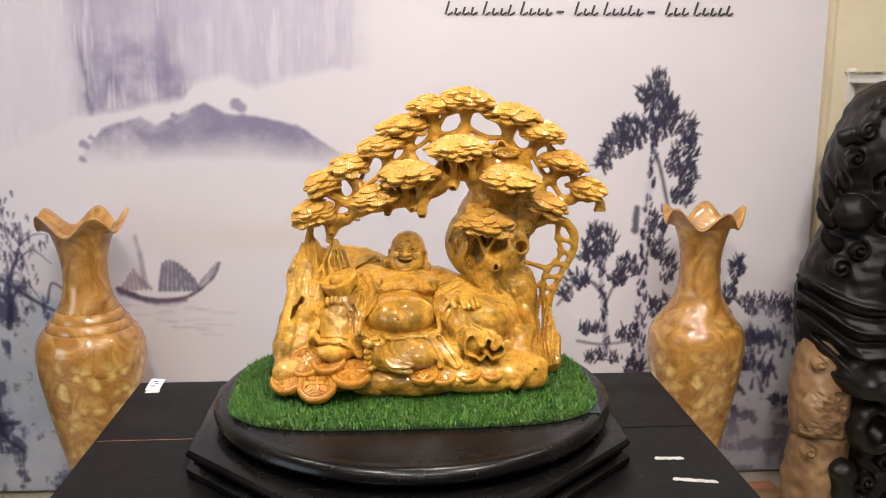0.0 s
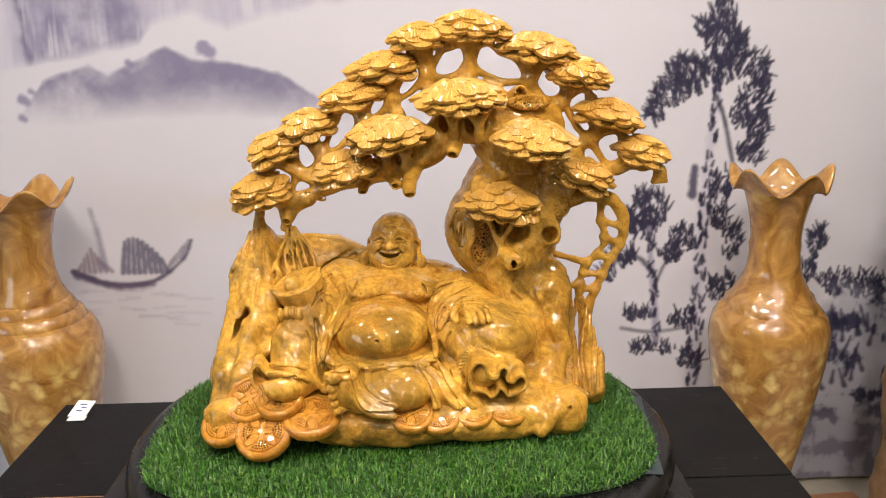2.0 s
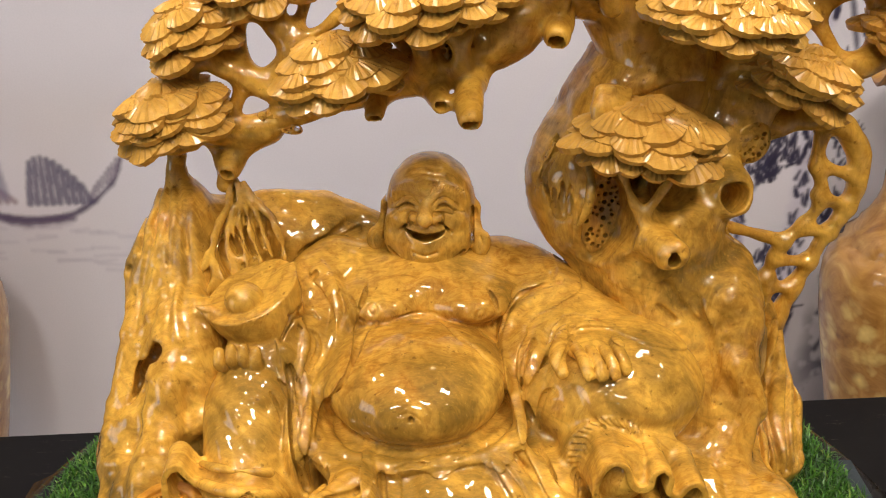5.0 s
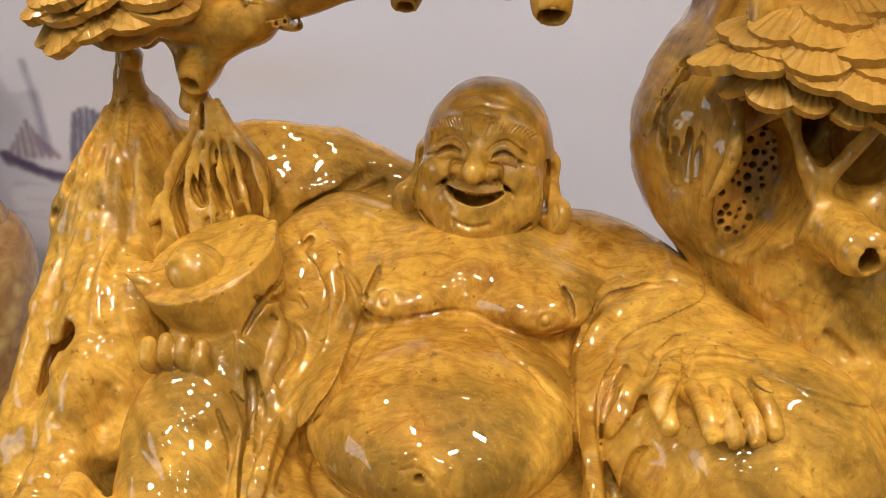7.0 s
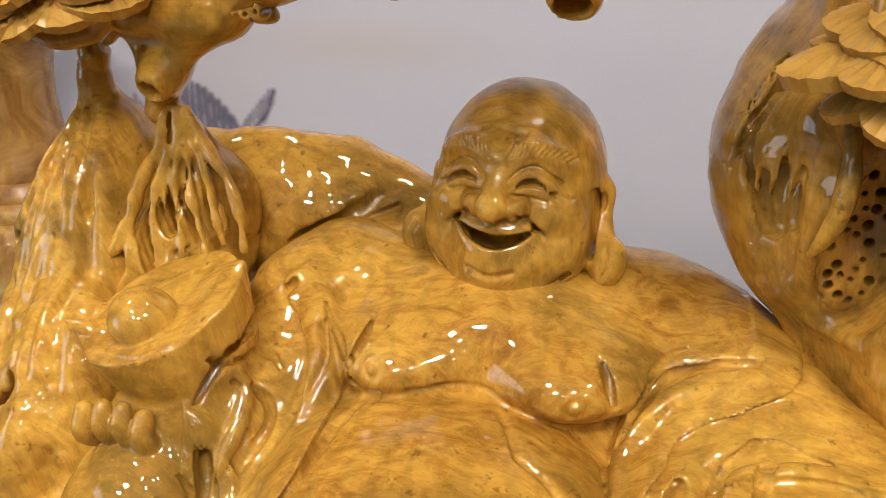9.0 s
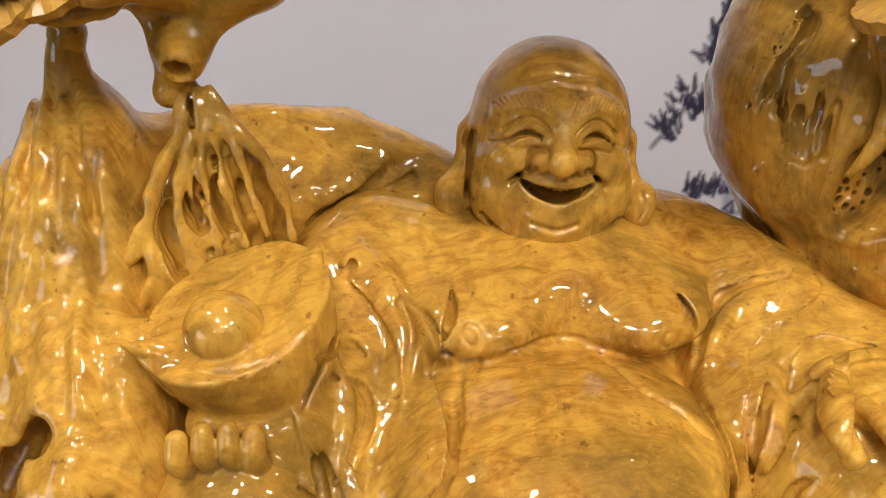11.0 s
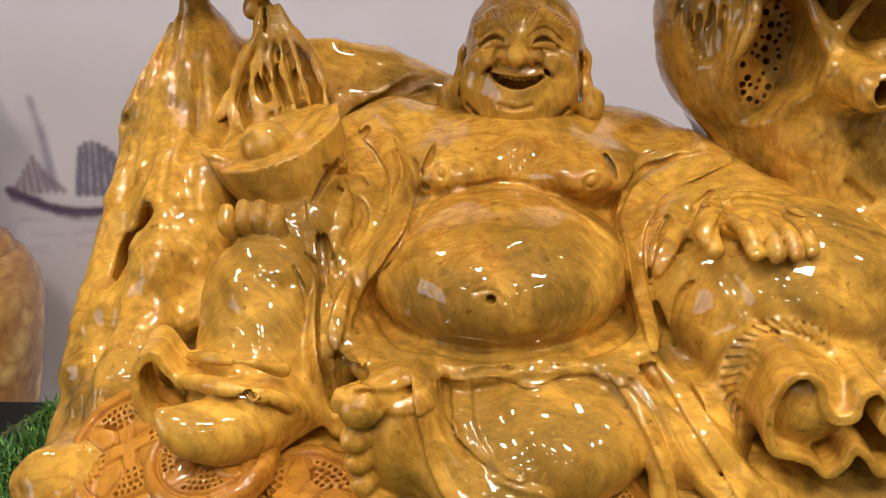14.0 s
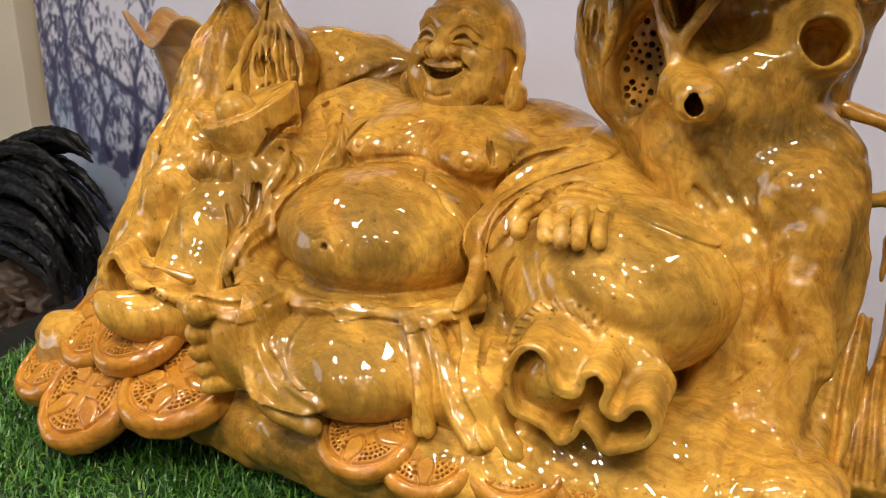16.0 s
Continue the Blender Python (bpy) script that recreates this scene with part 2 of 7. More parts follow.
def banner_print():
    m, nt, b = material("printed_banner")
    a = nt.nodes.new("ShaderNodeVertexColor")
    a.layer_name = "print"
    v = where(nt)
    f = noise_of(nt, where(nt, (1, 1, 1)), 260, 2, 0.5)
    c = mix(nt, 0.10, a.outputs["Color"], ramp(nt, f, (0.3, (0.5, 0.5, 0.5)), (0.7, (0.9, 0.9, 0.9))), "MULTIPLY")
    nt.links.new(c, b.inputs["Base Color"])
    b.inputs["Roughness"].default_value = 0.42
    bump(nt, b, noise_of(nt, where(nt, (1.2, 1, 0.35)), 2.2, 2, 0.5), 0.25, 0.03)
    return m


BANNER = banner_print()


# ---- building tools ----
def link_bm(name, bm, mat, smooth=False, angle=None):
    me = bpy.data.meshes.new(name)
    bmesh.ops.recalc_face_normals(bm, faces=bm.faces[:])
    bm.to_mesh(me)
    bm.free()
    me.materials.append(mat)
    if smooth:
        me.polygons.foreach_set("use_smooth", [True] * len(me.polygons))
        if angle:
            me.set_sharp_from_angle(angle=radians(angle))
    return new(name, me)


def part(name, bm, mat, parent, label="", smooth=False, angle=None):
    ob = link_bm(name, bm, mat, smooth, angle)
    ob.parent = parent
    if label:
        tagged(ob, label)
    return ob


def thing(name, x, y, z, label, category, group="", kind=""):
    ob = new(name)
    ob.location = (x, y, z)
    ob.empty_display_size = 0.05
    tagged(ob, label, category, group, kind)
    bpy.context.view_layer.update()
    return ob


def box_bm(cx, cy, cz, sx, sy, sz, bevel=0.0, bm=None, rot=None):
    bm = bm or bmesh.new()
    m = Matrix.Translation((cx, cy, cz))
    if rot is not None:
        m = m @ rot
    made = bmesh.ops.create_cube(bm, size=1, matrix=m @ Matrix.Diagonal((sx, sy, sz, 1)))
    if bevel:
        edges = {e for v in made["verts"] for e in v.link_edges}
        bmesh.ops.bevel(bm, geom=list(edges), offset=bevel, segments=2, profile=0.6, affect="EDGES")
    return bm


def lathe_bm(profile, n=64, wave=None, bm=None, centre=(0, 0), phase=0.0):
    """A turned form from (radius, z) pairs; wave(i, angle) may give a radius factor and a lift."""
    bm = bm or bmesh.new()
    rings = []
    for i, (r, z) in enumerate(profile):
        ring = []
        for k in range(n):
            a = 2 * math.pi * k / n + phase
            f, dz = wave(i, a) if wave else (1, 0)
            ring.append(bm.verts.new((centre[0] + r * f * math.cos(a), centre[1] + r * f * math.sin(a), z + dz)))
        rings.append(ring)
    for lo, hi in zip(rings, rings[1:]):
        for k in range(n):
            bm.faces.new((lo[k], lo[(k + 1) % n], hi[(k + 1) % n], hi[k]))
    bm.faces.new(rings[0][::-1])
    bm.faces.new(rings[-1])
    return bm


def spline(points, per=8):
    """Catmull-Rom through tuples of any length."""
    p = np.array(points, float)
    q = np.vstack((2 * p[0] - p[1], p, 2 * p[-1] - p[-2]))
    out = []
    for i in range(1, len(q) - 2):
        for s in np.linspace(0, 1, per, endpoint=False):
            a, b, c, d = q[i - 1:i + 3]
            out.append(0.5 * (2 * b + (c - a) * s + (2 * a - 5 * b + 4 * c - d) * s * s + (3 * b - a - 3 * c + d) * s ** 3))
    out.append(p[-1])
    return np.array(out)


class Clay:
    """A block of clay: a field of distances on a grid, to which forms are added, and from which they are cut."""

    def __init__(self, lo, hi, h):
        self.lo, self.h = np.array(lo, float), h
        self.n = np.ceil((np.array(hi) - self.lo) / h).astype(int) + 1
        self.f = np.full(self.n, 0.05, np.float32)
        self.ax = [(self.lo[i] + h * np.arange(self.n[i])).astype(np.float32) for i in range(3)]

    def region(self, lo, hi):
        s = []
        for i in range(3):
            a = int(max(0, math.floor((lo[i] - self.lo[i]) / self.h)))
            b = int(min(self.n[i], math.ceil((hi[i] - self.lo[i]) / self.h) + 1))
            if b - a < 2:
                return None, None
            s.append(slice(a, b))
        s = tuple(s)
        return s, (self.ax[0][s[0]][:, None, None], self.ax[1][s[1]][None, :, None], self.ax[2][s[2]][None, None, :])

    def blend(self, s, d, k, cut):
        f = self.f[s]
        if cut:
            g = -d
            hh = np.clip(0.5 - 0.5 * (f - g) / k, 0, 1)
            self.f[s] = f + (g - f) * hh + k * hh * (1 - hh)
        else:
            hh = np.clip(0.5 + 0.5 * (f - d) / k, 0, 1)
            self.f[s] = f + (d - f) * hh - k * hh * (1 - hh)

    def ball(self, c, r, k=0.006, rot=(0, 0, 0), cut=False, below=None):
        """An ellipsoid; below: ((x, y, z), normal) keeps what lies under that plane."""
        r = np.array(r if isinstance(r, tuple) else (r, r, r), float)
        R = np.array(Euler([radians(a) for a in rot]).to_matrix())
        ext = np.sqrt((R * R) @ (r * r)) + k + 2 * self.h
        s, p = self.region(np.array(c) - ext, np.array(c) + ext)
        if s is None:
            return self
        x, y, z = p[0] - c[0], p[1] - c[1], p[2] - c[2]
        a, b, q = [(R[0, i] * x + R[1, i] * y + R[2, i] * z) / np.float32(r[i]) for i in range(3)]
        k0 = np.sqrt(a * a + b * b + q * q) + 1e-6
        k1 = np.sqrt((a / r[0]) ** 2 + (b / r[1]) ** 2 + (q / r[2]) ** 2) + 1e-6
        d = k0 * (k0 - 1) / k1
        if below:
            (px, py, pz), nrm = below
            nn = np.array(nrm, float) / np.linalg.norm(nrm)
            pl = (p[0] - px) * nn[0] + (p[1] - py) * nn[1] + (p[2] - pz) * nn[2]
            d = np.maximum(d, pl)
        self.blend(s, d.astype(np.float32), k, cut)
        return self

    def tube(self, pts, k=0.006, cut=False, per=6):
        """A round bar along (x, y, z, radius) points."""
        q = spline(pts, per) if per > 1 and len(pts) > 2 else np.array(pts, float)
        q[:, 3] = np.maximum(q[:, 3], 0.0005)
        lo = q[:, :3].min(0) - q[:, 3].max() - k - 3 * self.h
        hi = q[:, :3].max(0) + q[:, 3].max() + k + 3 * self.h
        s, p = self.region(lo, hi)
        if s is None:
            return self
        best = np.full([w.stop - w.start for w in s], 0.2, np.float32)
        for a, b in zip(q, q[1:]):
            m = max(a[3], b[3]) + k + 2 * self.h
            s2, p2 = self.region(np.minimum(a[:3], b[:3]) - m, np.maximum(a[:3], b[:3]) + m)
            if s2 is None:
                continue
            u = b[:3] - a[:3]
            uu = float(u @ u) + 1e-9
            x, y, z = p2[0] - a[0], p2[1] - a[1], p2[2] - a[2]
            t = np.clip((x * u[0] + y * u[1] + z * u[2]) / uu, 0, 1)
            d = np.sqrt((x - t * u[0]) ** 2 + (y - t * u[1]) ** 2 + (z - t * u[2]) ** 2) - (a[3] + t * (b[3] - a[3]))
            loc = tuple(slice(w2.start - w.start, w2.stop - w.start) for w, w2 in zip(s, s2))
            best[loc] = np.minimum(best[loc], d)
        self.blend(s, best, k, cut)
        return self

    def slab(self, c, half, rnd, k=0.006, rot=(0, 0, 0), cut=False):
        R = np.array(Euler([radians(a) for a in rot]).to_matrix())
        hf = np.array(half, float)
        ext = np.abs(R) @ hf + rnd + k + 2 * self.h
        s, p = self.region(np.array(c) - ext, np.array(c) + ext)
        if s is None:
            return self
        x, y, z = p[0] - c[0], p[1] - c[1], p[2] - c[2]
        q = [np.abs(R[0, i] * x + R[1, i] * y + R[2, i] * z) - (hf[i] - rnd) for i in range(3)]
        out = np.sqrt(sum(np.maximum(w, 0) ** 2 for w in q)) + np.minimum(np.maximum(np.maximum(q[0], q[1]), q[2]), 0) - rnd
        self.blend(s, out.astype(np.float32), k, cut)
        return self

    def ribbon(self, path, thick, y0, y1, k=0.003, lean=0.0):
        """An upright band: a path of (x, z) given depth from y0 to y1 and a thickness; lean shifts it up towards the back."""
        q = spline(path, 8)
        pad = thick + k + 2 * self.h + abs(lean)
        s, p = self.region((q[:, 0].min() - pad, y0 - pad, q[:, 1].min() - pad), (q[:, 0].max() + pad, y1 + pad, q[:, 1].max() + pad))
        best = None
        zz = p[2] - lean * (p[1] - y0) / (y1 - y0)
        for a, b in zip(q, q[1:]):
            u = b - a
            x, z = p[0] - a[0], zz - a[1]
            t = np.clip((x * u[0] + z * u[1]) / (u @ u + 1e-9), 0, 1)
            d = (x - t * u[0]) ** 2 + (z - t * u[1]) ** 2
            best = d if best is None else np.minimum(best, d)
        d = np.sqrt(best) - thick
        e = np.abs(p[1] - 0.5 * (y0 + y1)) - 0.5 * (y1 - y0)
        d = np.sqrt(np.maximum(d, 0) ** 2 + np.maximum(e, 0) ** 2) + np.minimum(np.maximum(d, e), 0)
        self.blend(s, d.astype(np.float32), k, False)
        return self

    def etch(self, path, width, depth, y0, y1, per=8):
        """A line drawn from the front along (x, z): cut in by depth, or raised where depth is negative."""
        q = spline(path, per) if len(path) > 2 else np.array(path, float)
        w = width * 2.2
        s, p = self.region((q[:, 0].min() - w, y0, q[:, 1].min() - w), (q[:, 0].max() + w, y1, q[:, 1].max() + w))
        if s is None:
            return self
        best = None
        px, pz = p[0][:, 0, :], p[2][0, :, :]
        for a, b in zip(q, q[1:]):
            u = b - a
            x, z = px - a[0], pz - a[1]
            t = np.clip((x * u[0] + z * u[1]) / (u @ u + 1e-9), 0, 1)
            d = (x - t * u[0]) ** 2 + (z - t * u[1]) ** 2
            best = d if best is None else np.minimum(best, d)
        fall = np.exp(-best / (width * width)) * depth
        self.f[s] += fall[:, None, :].astype(np.float32)
        return self

    def relief(self, outline, height, soft, y0, y1, per=5):
        """A layer laid on the front inside an outline of (x, z): raised by height, with an edge as wide as soft."""
        q = spline(list(outline) + [outline[0]], per)
        w = 2 * soft + 0.002
        s, p = self.region((q[:, 0].min() - w, y0, q[:, 1].min() - w), (q[:, 0].max() + w, y1, q[:, 1].max() + w))
        if s is None:
            return self
        px, pz = p[0][:, 0, :] + 0 * p[2][0, :, :], p[2][0, :, :] + 0 * p[0][:, 0, :]
        best, inside = np.full(px.shape, 9.0), np.zeros(px.shape, bool)
        for a, b in zip(q, q[1:]):
            u = b - a
            x, z = px - a[0], pz - a[1]
            t = np.clip((x * u[0] + z * u[1]) / (u @ u + 1e-12), 0, 1)
            best = np.minimum(best, (x - t * u[0]) ** 2 + (z - t * u[1]) ** 2)
            if abs(u[1]) > 1e-9:
                inside ^= ((a[1] > pz) != (b[1] > pz)) & (px < a[0] + (pz - a[1]) / u[1] * u[0])
        d = np.sqrt(best) * np.where(inside, 1, -1)
        k = np.clip(0.5 + d / soft, 0, 1)
        k = k * k * (3 - 2 * k)
        ramp_y = np.clip((y1 - p[1]) / (0.25 * (y1 - y0)), 0, 1)
        self.f[s] -= (height * k[:, None, :] * ramp_y).astype(np.float32)
        return self

    def front(self, x, z):
        """The depth at which the surface is met from the front."""
        i = int(round((x - self.lo[0]) / self.h))
        l = int(round((z - self.lo[2]) / self.h))
        if not (0 <= i < self.n[0] and 0 <= l < self.n[2]):
            return None
        solid = self.f[i, :, l] < 0
        return float(self.ax[1][solid.argmax()]) if solid.any() else None

    def follow(self, path, sink, k=0.001, cut=True, per=5):
        """A groove or a ridge along (x, z, radius) that keeps to the front surface; sink sets it deeper."""
        pts = []
        for x, z, r in spline(path, per):
            y = self.front(x, z)
            if y is not None:
                pts.append((x, y + sink, z, r))
        if len(pts) < 3:
            return self
        ys = np.array([p[1] for p in pts])
        ys = np.convolve(np.pad(ys, 2, mode="edge"), np.ones(5) / 5, "valid")
        return self.tube([(p[0], float(y), p[2], p[3]) for p, y in zip(pts, ys)], k, cut, 1)

    def lumps(self, amp, wave, seed, waves=10):
        """Gentle uneven swells over the whole surface."""
        rng = np.random.default_rng(seed)
        for _ in range(waves):
            d = rng.normal(size=3)
            d *= 2 * math.pi / (wave * rng.uniform(0.7, 1.5)) / np.linalg.norm(d)
            ph = rng.uniform(0, 6.28)
            e = [np.exp(1j * (self.ax[i] * d[i])).astype(np.complex64) for i in range(3)]
            e[0] = e[0] * np.complex64(np.exp(1j * ph))
            yz = e[1][:, None] * e[2][None, :]
            for i in range(self.n[0]):
                self.f[i] += np.float32(amp / math.sqrt(waves)) * (e[0][i] * yz).real
        return self

    def mesh(self):
        """Vertices and quads of the surface (surface nets)."""
        f = self.f
        f[0], f[-1] = np.maximum(f[0], 1e-4), np.maximum(f[-1], 1e-4)
        f[:, 0], f[:, -1] = np.maximum(f[:, 0], 1e-4), np.maximum(f[:, -1], 1e-4)
        f[:, :, 0], f[:, :, -1] = np.maximum(f[:, :, 0], 1e-4), np.maximum(f[:, :, -1], 1e-4)
        S = f < 0
        cnt = np.zeros(np.array(S.shape) - 1, np.int8)
        for i in (0, 1):
            for j in (0, 1):
                for l in (0, 1):
                    cnt += S[i:S.shape[0] - 1 + i, j:S.shape[1] - 1 + j, l:S.shape[2] - 1 + l]
        I, J, L = np.nonzero((cnt > 0) & (cnt < 8))
        index = np.full(cnt.shape, -1, np.int32)
        index[I, J, L] = np.arange(len(I))
        corner = {(i, j, l): f[I + i, J + j, L + l] for i in (0, 1) for j in (0, 1) for l in (0, 1)}
        acc = np.zeros((len(I), 3))
        num = np.zeros(len(I))
        for a in corner:
            for axis in range(3):
                if a[axis]:
                    continue
                b = tuple(1 if w == axis else a[w] for w in range(3))
                va, vb = corner[a], corner[b]
                hit = (va < 0) != (vb < 0)
                t = np.where(hit, va / np.where(hit, va - vb, 1), 0)
                for w in range(3):
                    acc[:, w] += np.where(hit, a[w] + (t if w == axis else 0), 0)
                num += hit
        verts = (np.stack((I, J, L), 1) + acc / num[:, None]) * self.h + self.lo
        quads = []
        for axis in range(3):
            A = np.take(S, range(S.shape[axis] - 1), axis)
            B = np.take(S, range(1, S.shape[axis]), axis)
            c = np.argwhere(A != B)
            u, v = [w for w in range(3) if w != axis]
            c = c[(c[:, u] > 0) & (c[:, v] > 0) & (c[:, u] < S.shape[u] - 1) & (c[:, v] < S.shape[v] - 1)]
            inside = A[c[:, 0], c[:, 1], c[:, 2]]
            ids = []
            for du, dv in ((-1, -1), (0, -1), (0, 0), (-1, 0)):
                e = c.copy()
                e[:, u] += du
                e[:, v] += dv
                ids.append(index[e[:, 0], e[:, 1], e[:, 2]])
            q = np.stack(ids, 1)
            flip = inside if axis != 1 else ~inside
            q[~flip] = q[~flip][:, ::-1]
            quads.append(q)
        return verts, np.vstack(quads)


def net_object(name, pieces, mat, parent=None, label=""):
    """One mesh object from (vertices, quads) pairs."""
    vs, qs, n = [], [], 0
    for v, q in pieces:
        vs.append(v)
        qs.append(q + n)
        n += len(v)
    v, q = np.vstack(vs), np.vstack(qs)
    me = bpy.data.meshes.new(name)
    me.vertices.add(len(v))
    me.vertices.foreach_set("co", v.astype(np.float32).ravel())
    me.loops.add(q.size)
    me.loops.foreach_set("vertex_index", q.astype(np.int32).ravel())
    me.polygons.add(len(q))
    me.polygons.foreach_set("loop_start", np.arange(0, q.size, 4, dtype=np.int32))
    me.polygons.foreach_set("use_smooth", np.ones(len(q), bool))
    me.update(calc_edges=True)
    me.materials.append(mat)
    ob = new(name, me)
    if parent:
        ob.parent = parent
        ob.matrix_parent_inverse = parent.matrix_world.inverted()
    if label:
        tagged(ob, label)
    return ob


def free_parts(parent):
    """Let parts that are built in world places keep them under their thing."""
    bpy.context.view_layer.update()
    for o in parent.children:
        o.matrix_parent_inverse = parent.matrix_world.inverted()


# ---- room ----
X0, X1, Y0, Y1 = -4.2, 4.2, -5.0, 3.13


def structure(name, bm, mat, label, category):
    ob = link_bm(name, bm, mat)
    return tagged(ob, label, category, kind="structure")


floor = structure("floor", box_bm(0, -0.935, -0.054, 8.64, 8.37, 0.10), JOINT, "beige stone tile floor of the showroom", "floor")
structure("ceiling", box_bm(0, -0.935, CEILING_Z + 0.05, 8.64, 8.37, 0.1), CEIL_LOW_BOUNCE, "plain unseen showroom ceiling, greyed to cut bounce light", "ceiling")
structure("wall_north", box_bm(0, Y1 + 0.06, 1.498, 8.4, 0.12, 3.0), WALL_CREAM, "cream painted wall behind the banner", "wall")
structure("wall_south", box_bm(0, Y0 - 0.06, 1.498, 8.4, 0.12, 3.0), WALL_LOW_BOUNCE, "plain unseen wall, coloured dark to cut bounce light", "wall")
west = box_bm(X0 - 0.06, -0.935, SHOP_Z0 / 2 - 0.001, 0.12, 8.37, SHOP_Z0 - 0.002)
box_bm(X0 - 0.06, -0.935, (SHOP_Z1 + 2.998) / 2, 0.12, 8.37, 2.998 - SHOP_Z1, bm=west)
box_bm(X0 - 0.06, (-5.12 + SHOP_Y0) / 2, (SHOP_Z0 + SHOP_Z1) / 2, 0.12, SHOP_Y0 + 5.12, SHOP_Z1 - SHOP_Z0 - 0.002, bm=west)
box_bm(X0 - 0.06, (3.25 + SHOP_Y1) / 2, (SHOP_Z0 + SHOP_Z1) / 2, 0.12, 3.25 - SHOP_Y1, SHOP_Z1 - SHOP_Z0 - 0.002, bm=west)
structure("wall_west", west, WALL_LOW_BOUNCE, "plain unseen wall with a shopfront opening, coloured dark to cut bounce light", "wall")


def shopfront():
    ob = thing("window_1", X0 - 0.06, (SHOP_Y0 + SHOP_Y1) / 2, SHOP_Z0, "white framed shopfront window with four tall panes", "window", kind="structure")
    wide = (SHOP_Y1 - SHOP_Y0) / 4
    for z in (SHOP_Z0 + 0.025, SHOP_Z1 - 0.025):
        part("rail", box_bm(X0 - 0.02, (SHOP_Y0 + SHOP_Y1) / 2, z, 0.03, SHOP_Y1 - SHOP_Y0, 0.05, 0.003), WHITE_METAL, ob)
    for k in range(5):
        y = SHOP_Y0 + wide * k + (0.025 if k == 0 else -0.025 if k == 4 else 0)
        part("mullion", box_bm(X0 - 0.02, y, (SHOP_Z0 + SHOP_Z1) / 2, 0.028, 0.05, SHOP_Z1 - SHOP_Z0 - 0.1, 0.003), WHITE_METAL, ob)
        if k < 4:
            part("pane", box_bm(X0 - 0.09, SHOP_Y0 + wide * (k + 0.5), (SHOP_Z0 + SHOP_Z1) / 2, 0.006, wide - 0.004, SHOP_Z1 - SHOP_Z0 - 0.004), GLASS, ob)
    free_parts(ob)


shopfront()
structure("wall_east", box_bm(X1 + 0.06, -0.935, 1.498, 0.12, 8.37, 3.0), WALL_LOW_BOUNCE, "plain unseen wall, coloured dark to cut bounce light", "wall")
structure("pilaster_east", box_bm(1.70, 3.115, 1.498, 0.20, 0.026, 2.99, 0.004), WALL_CREAM, "cream painted pilaster beside the banner", "pilaster")
structure("pilaster_west", box_bm(-1.95, 3.09, 1.498, 0.34, 0.076, 2.99, 0.006), WALL_CREAM, "cream painted pilaster beside the banner", "pilaster")


# ---- ceiling lamps ----
def ceiling_lamp(x, y, wide):
    ob = thing("ceiling_lamp", x, y, CEILING_Z, "square white ceiling light panel, switched on", "lamp", "ceiling light panels")
    half = wide / 2
    for dx, dy, sx, sy in ((-half, 0, 0.02, wide + 0.02), (half, 0, 0.02, wide + 0.02), (0, -half, wide - 0.02, 0.02), (0, half, wide - 0.02, 0.02)):
        part("frame_bar", box_bm(dx, dy, -0.018, sx, sy, 0.032, 0.003), WHITE_METAL, ob)
    part("diffuser", box_bm(0, 0, -0.022, wide - 0.021, wide - 0.021, 0.006), GLOW, ob, "glowing warm white diffuser")
    return ob


for lx, ly, watts, wide in LAMP_SPOTS:
    ceiling_lamp(lx, ly, wide)


# ---- printed banner ----
def value_noise(x, y, scale, seed, octaves=4):
    out, amp, tot = 0, 1.0, 0
    for o in range(octaves):
        rng = np.random.default_rng(seed + o)
        g = rng.random((64, 64))
        u, v = x * scale * 2 ** o, y * scale * 2 ** o
        i, j = np.floor(u).astype(int), np.floor(v).astype(int)
        a, b = u - i, v - j
        a, b = a * a * (3 - 2 * a), b * b * (3 - 2 * b)
        w = lambda p, q: g[p % 64, q % 64]
        out = out + amp * (w(i, j) * (1 - a) * (1 - b) + w(i + 1, j) * a * (1 - b) + w(i, j + 1) * (1 - a) * b + w(i + 1, j + 1) * a * b)
        tot += amp
        amp *= 0.55
    return out / tot


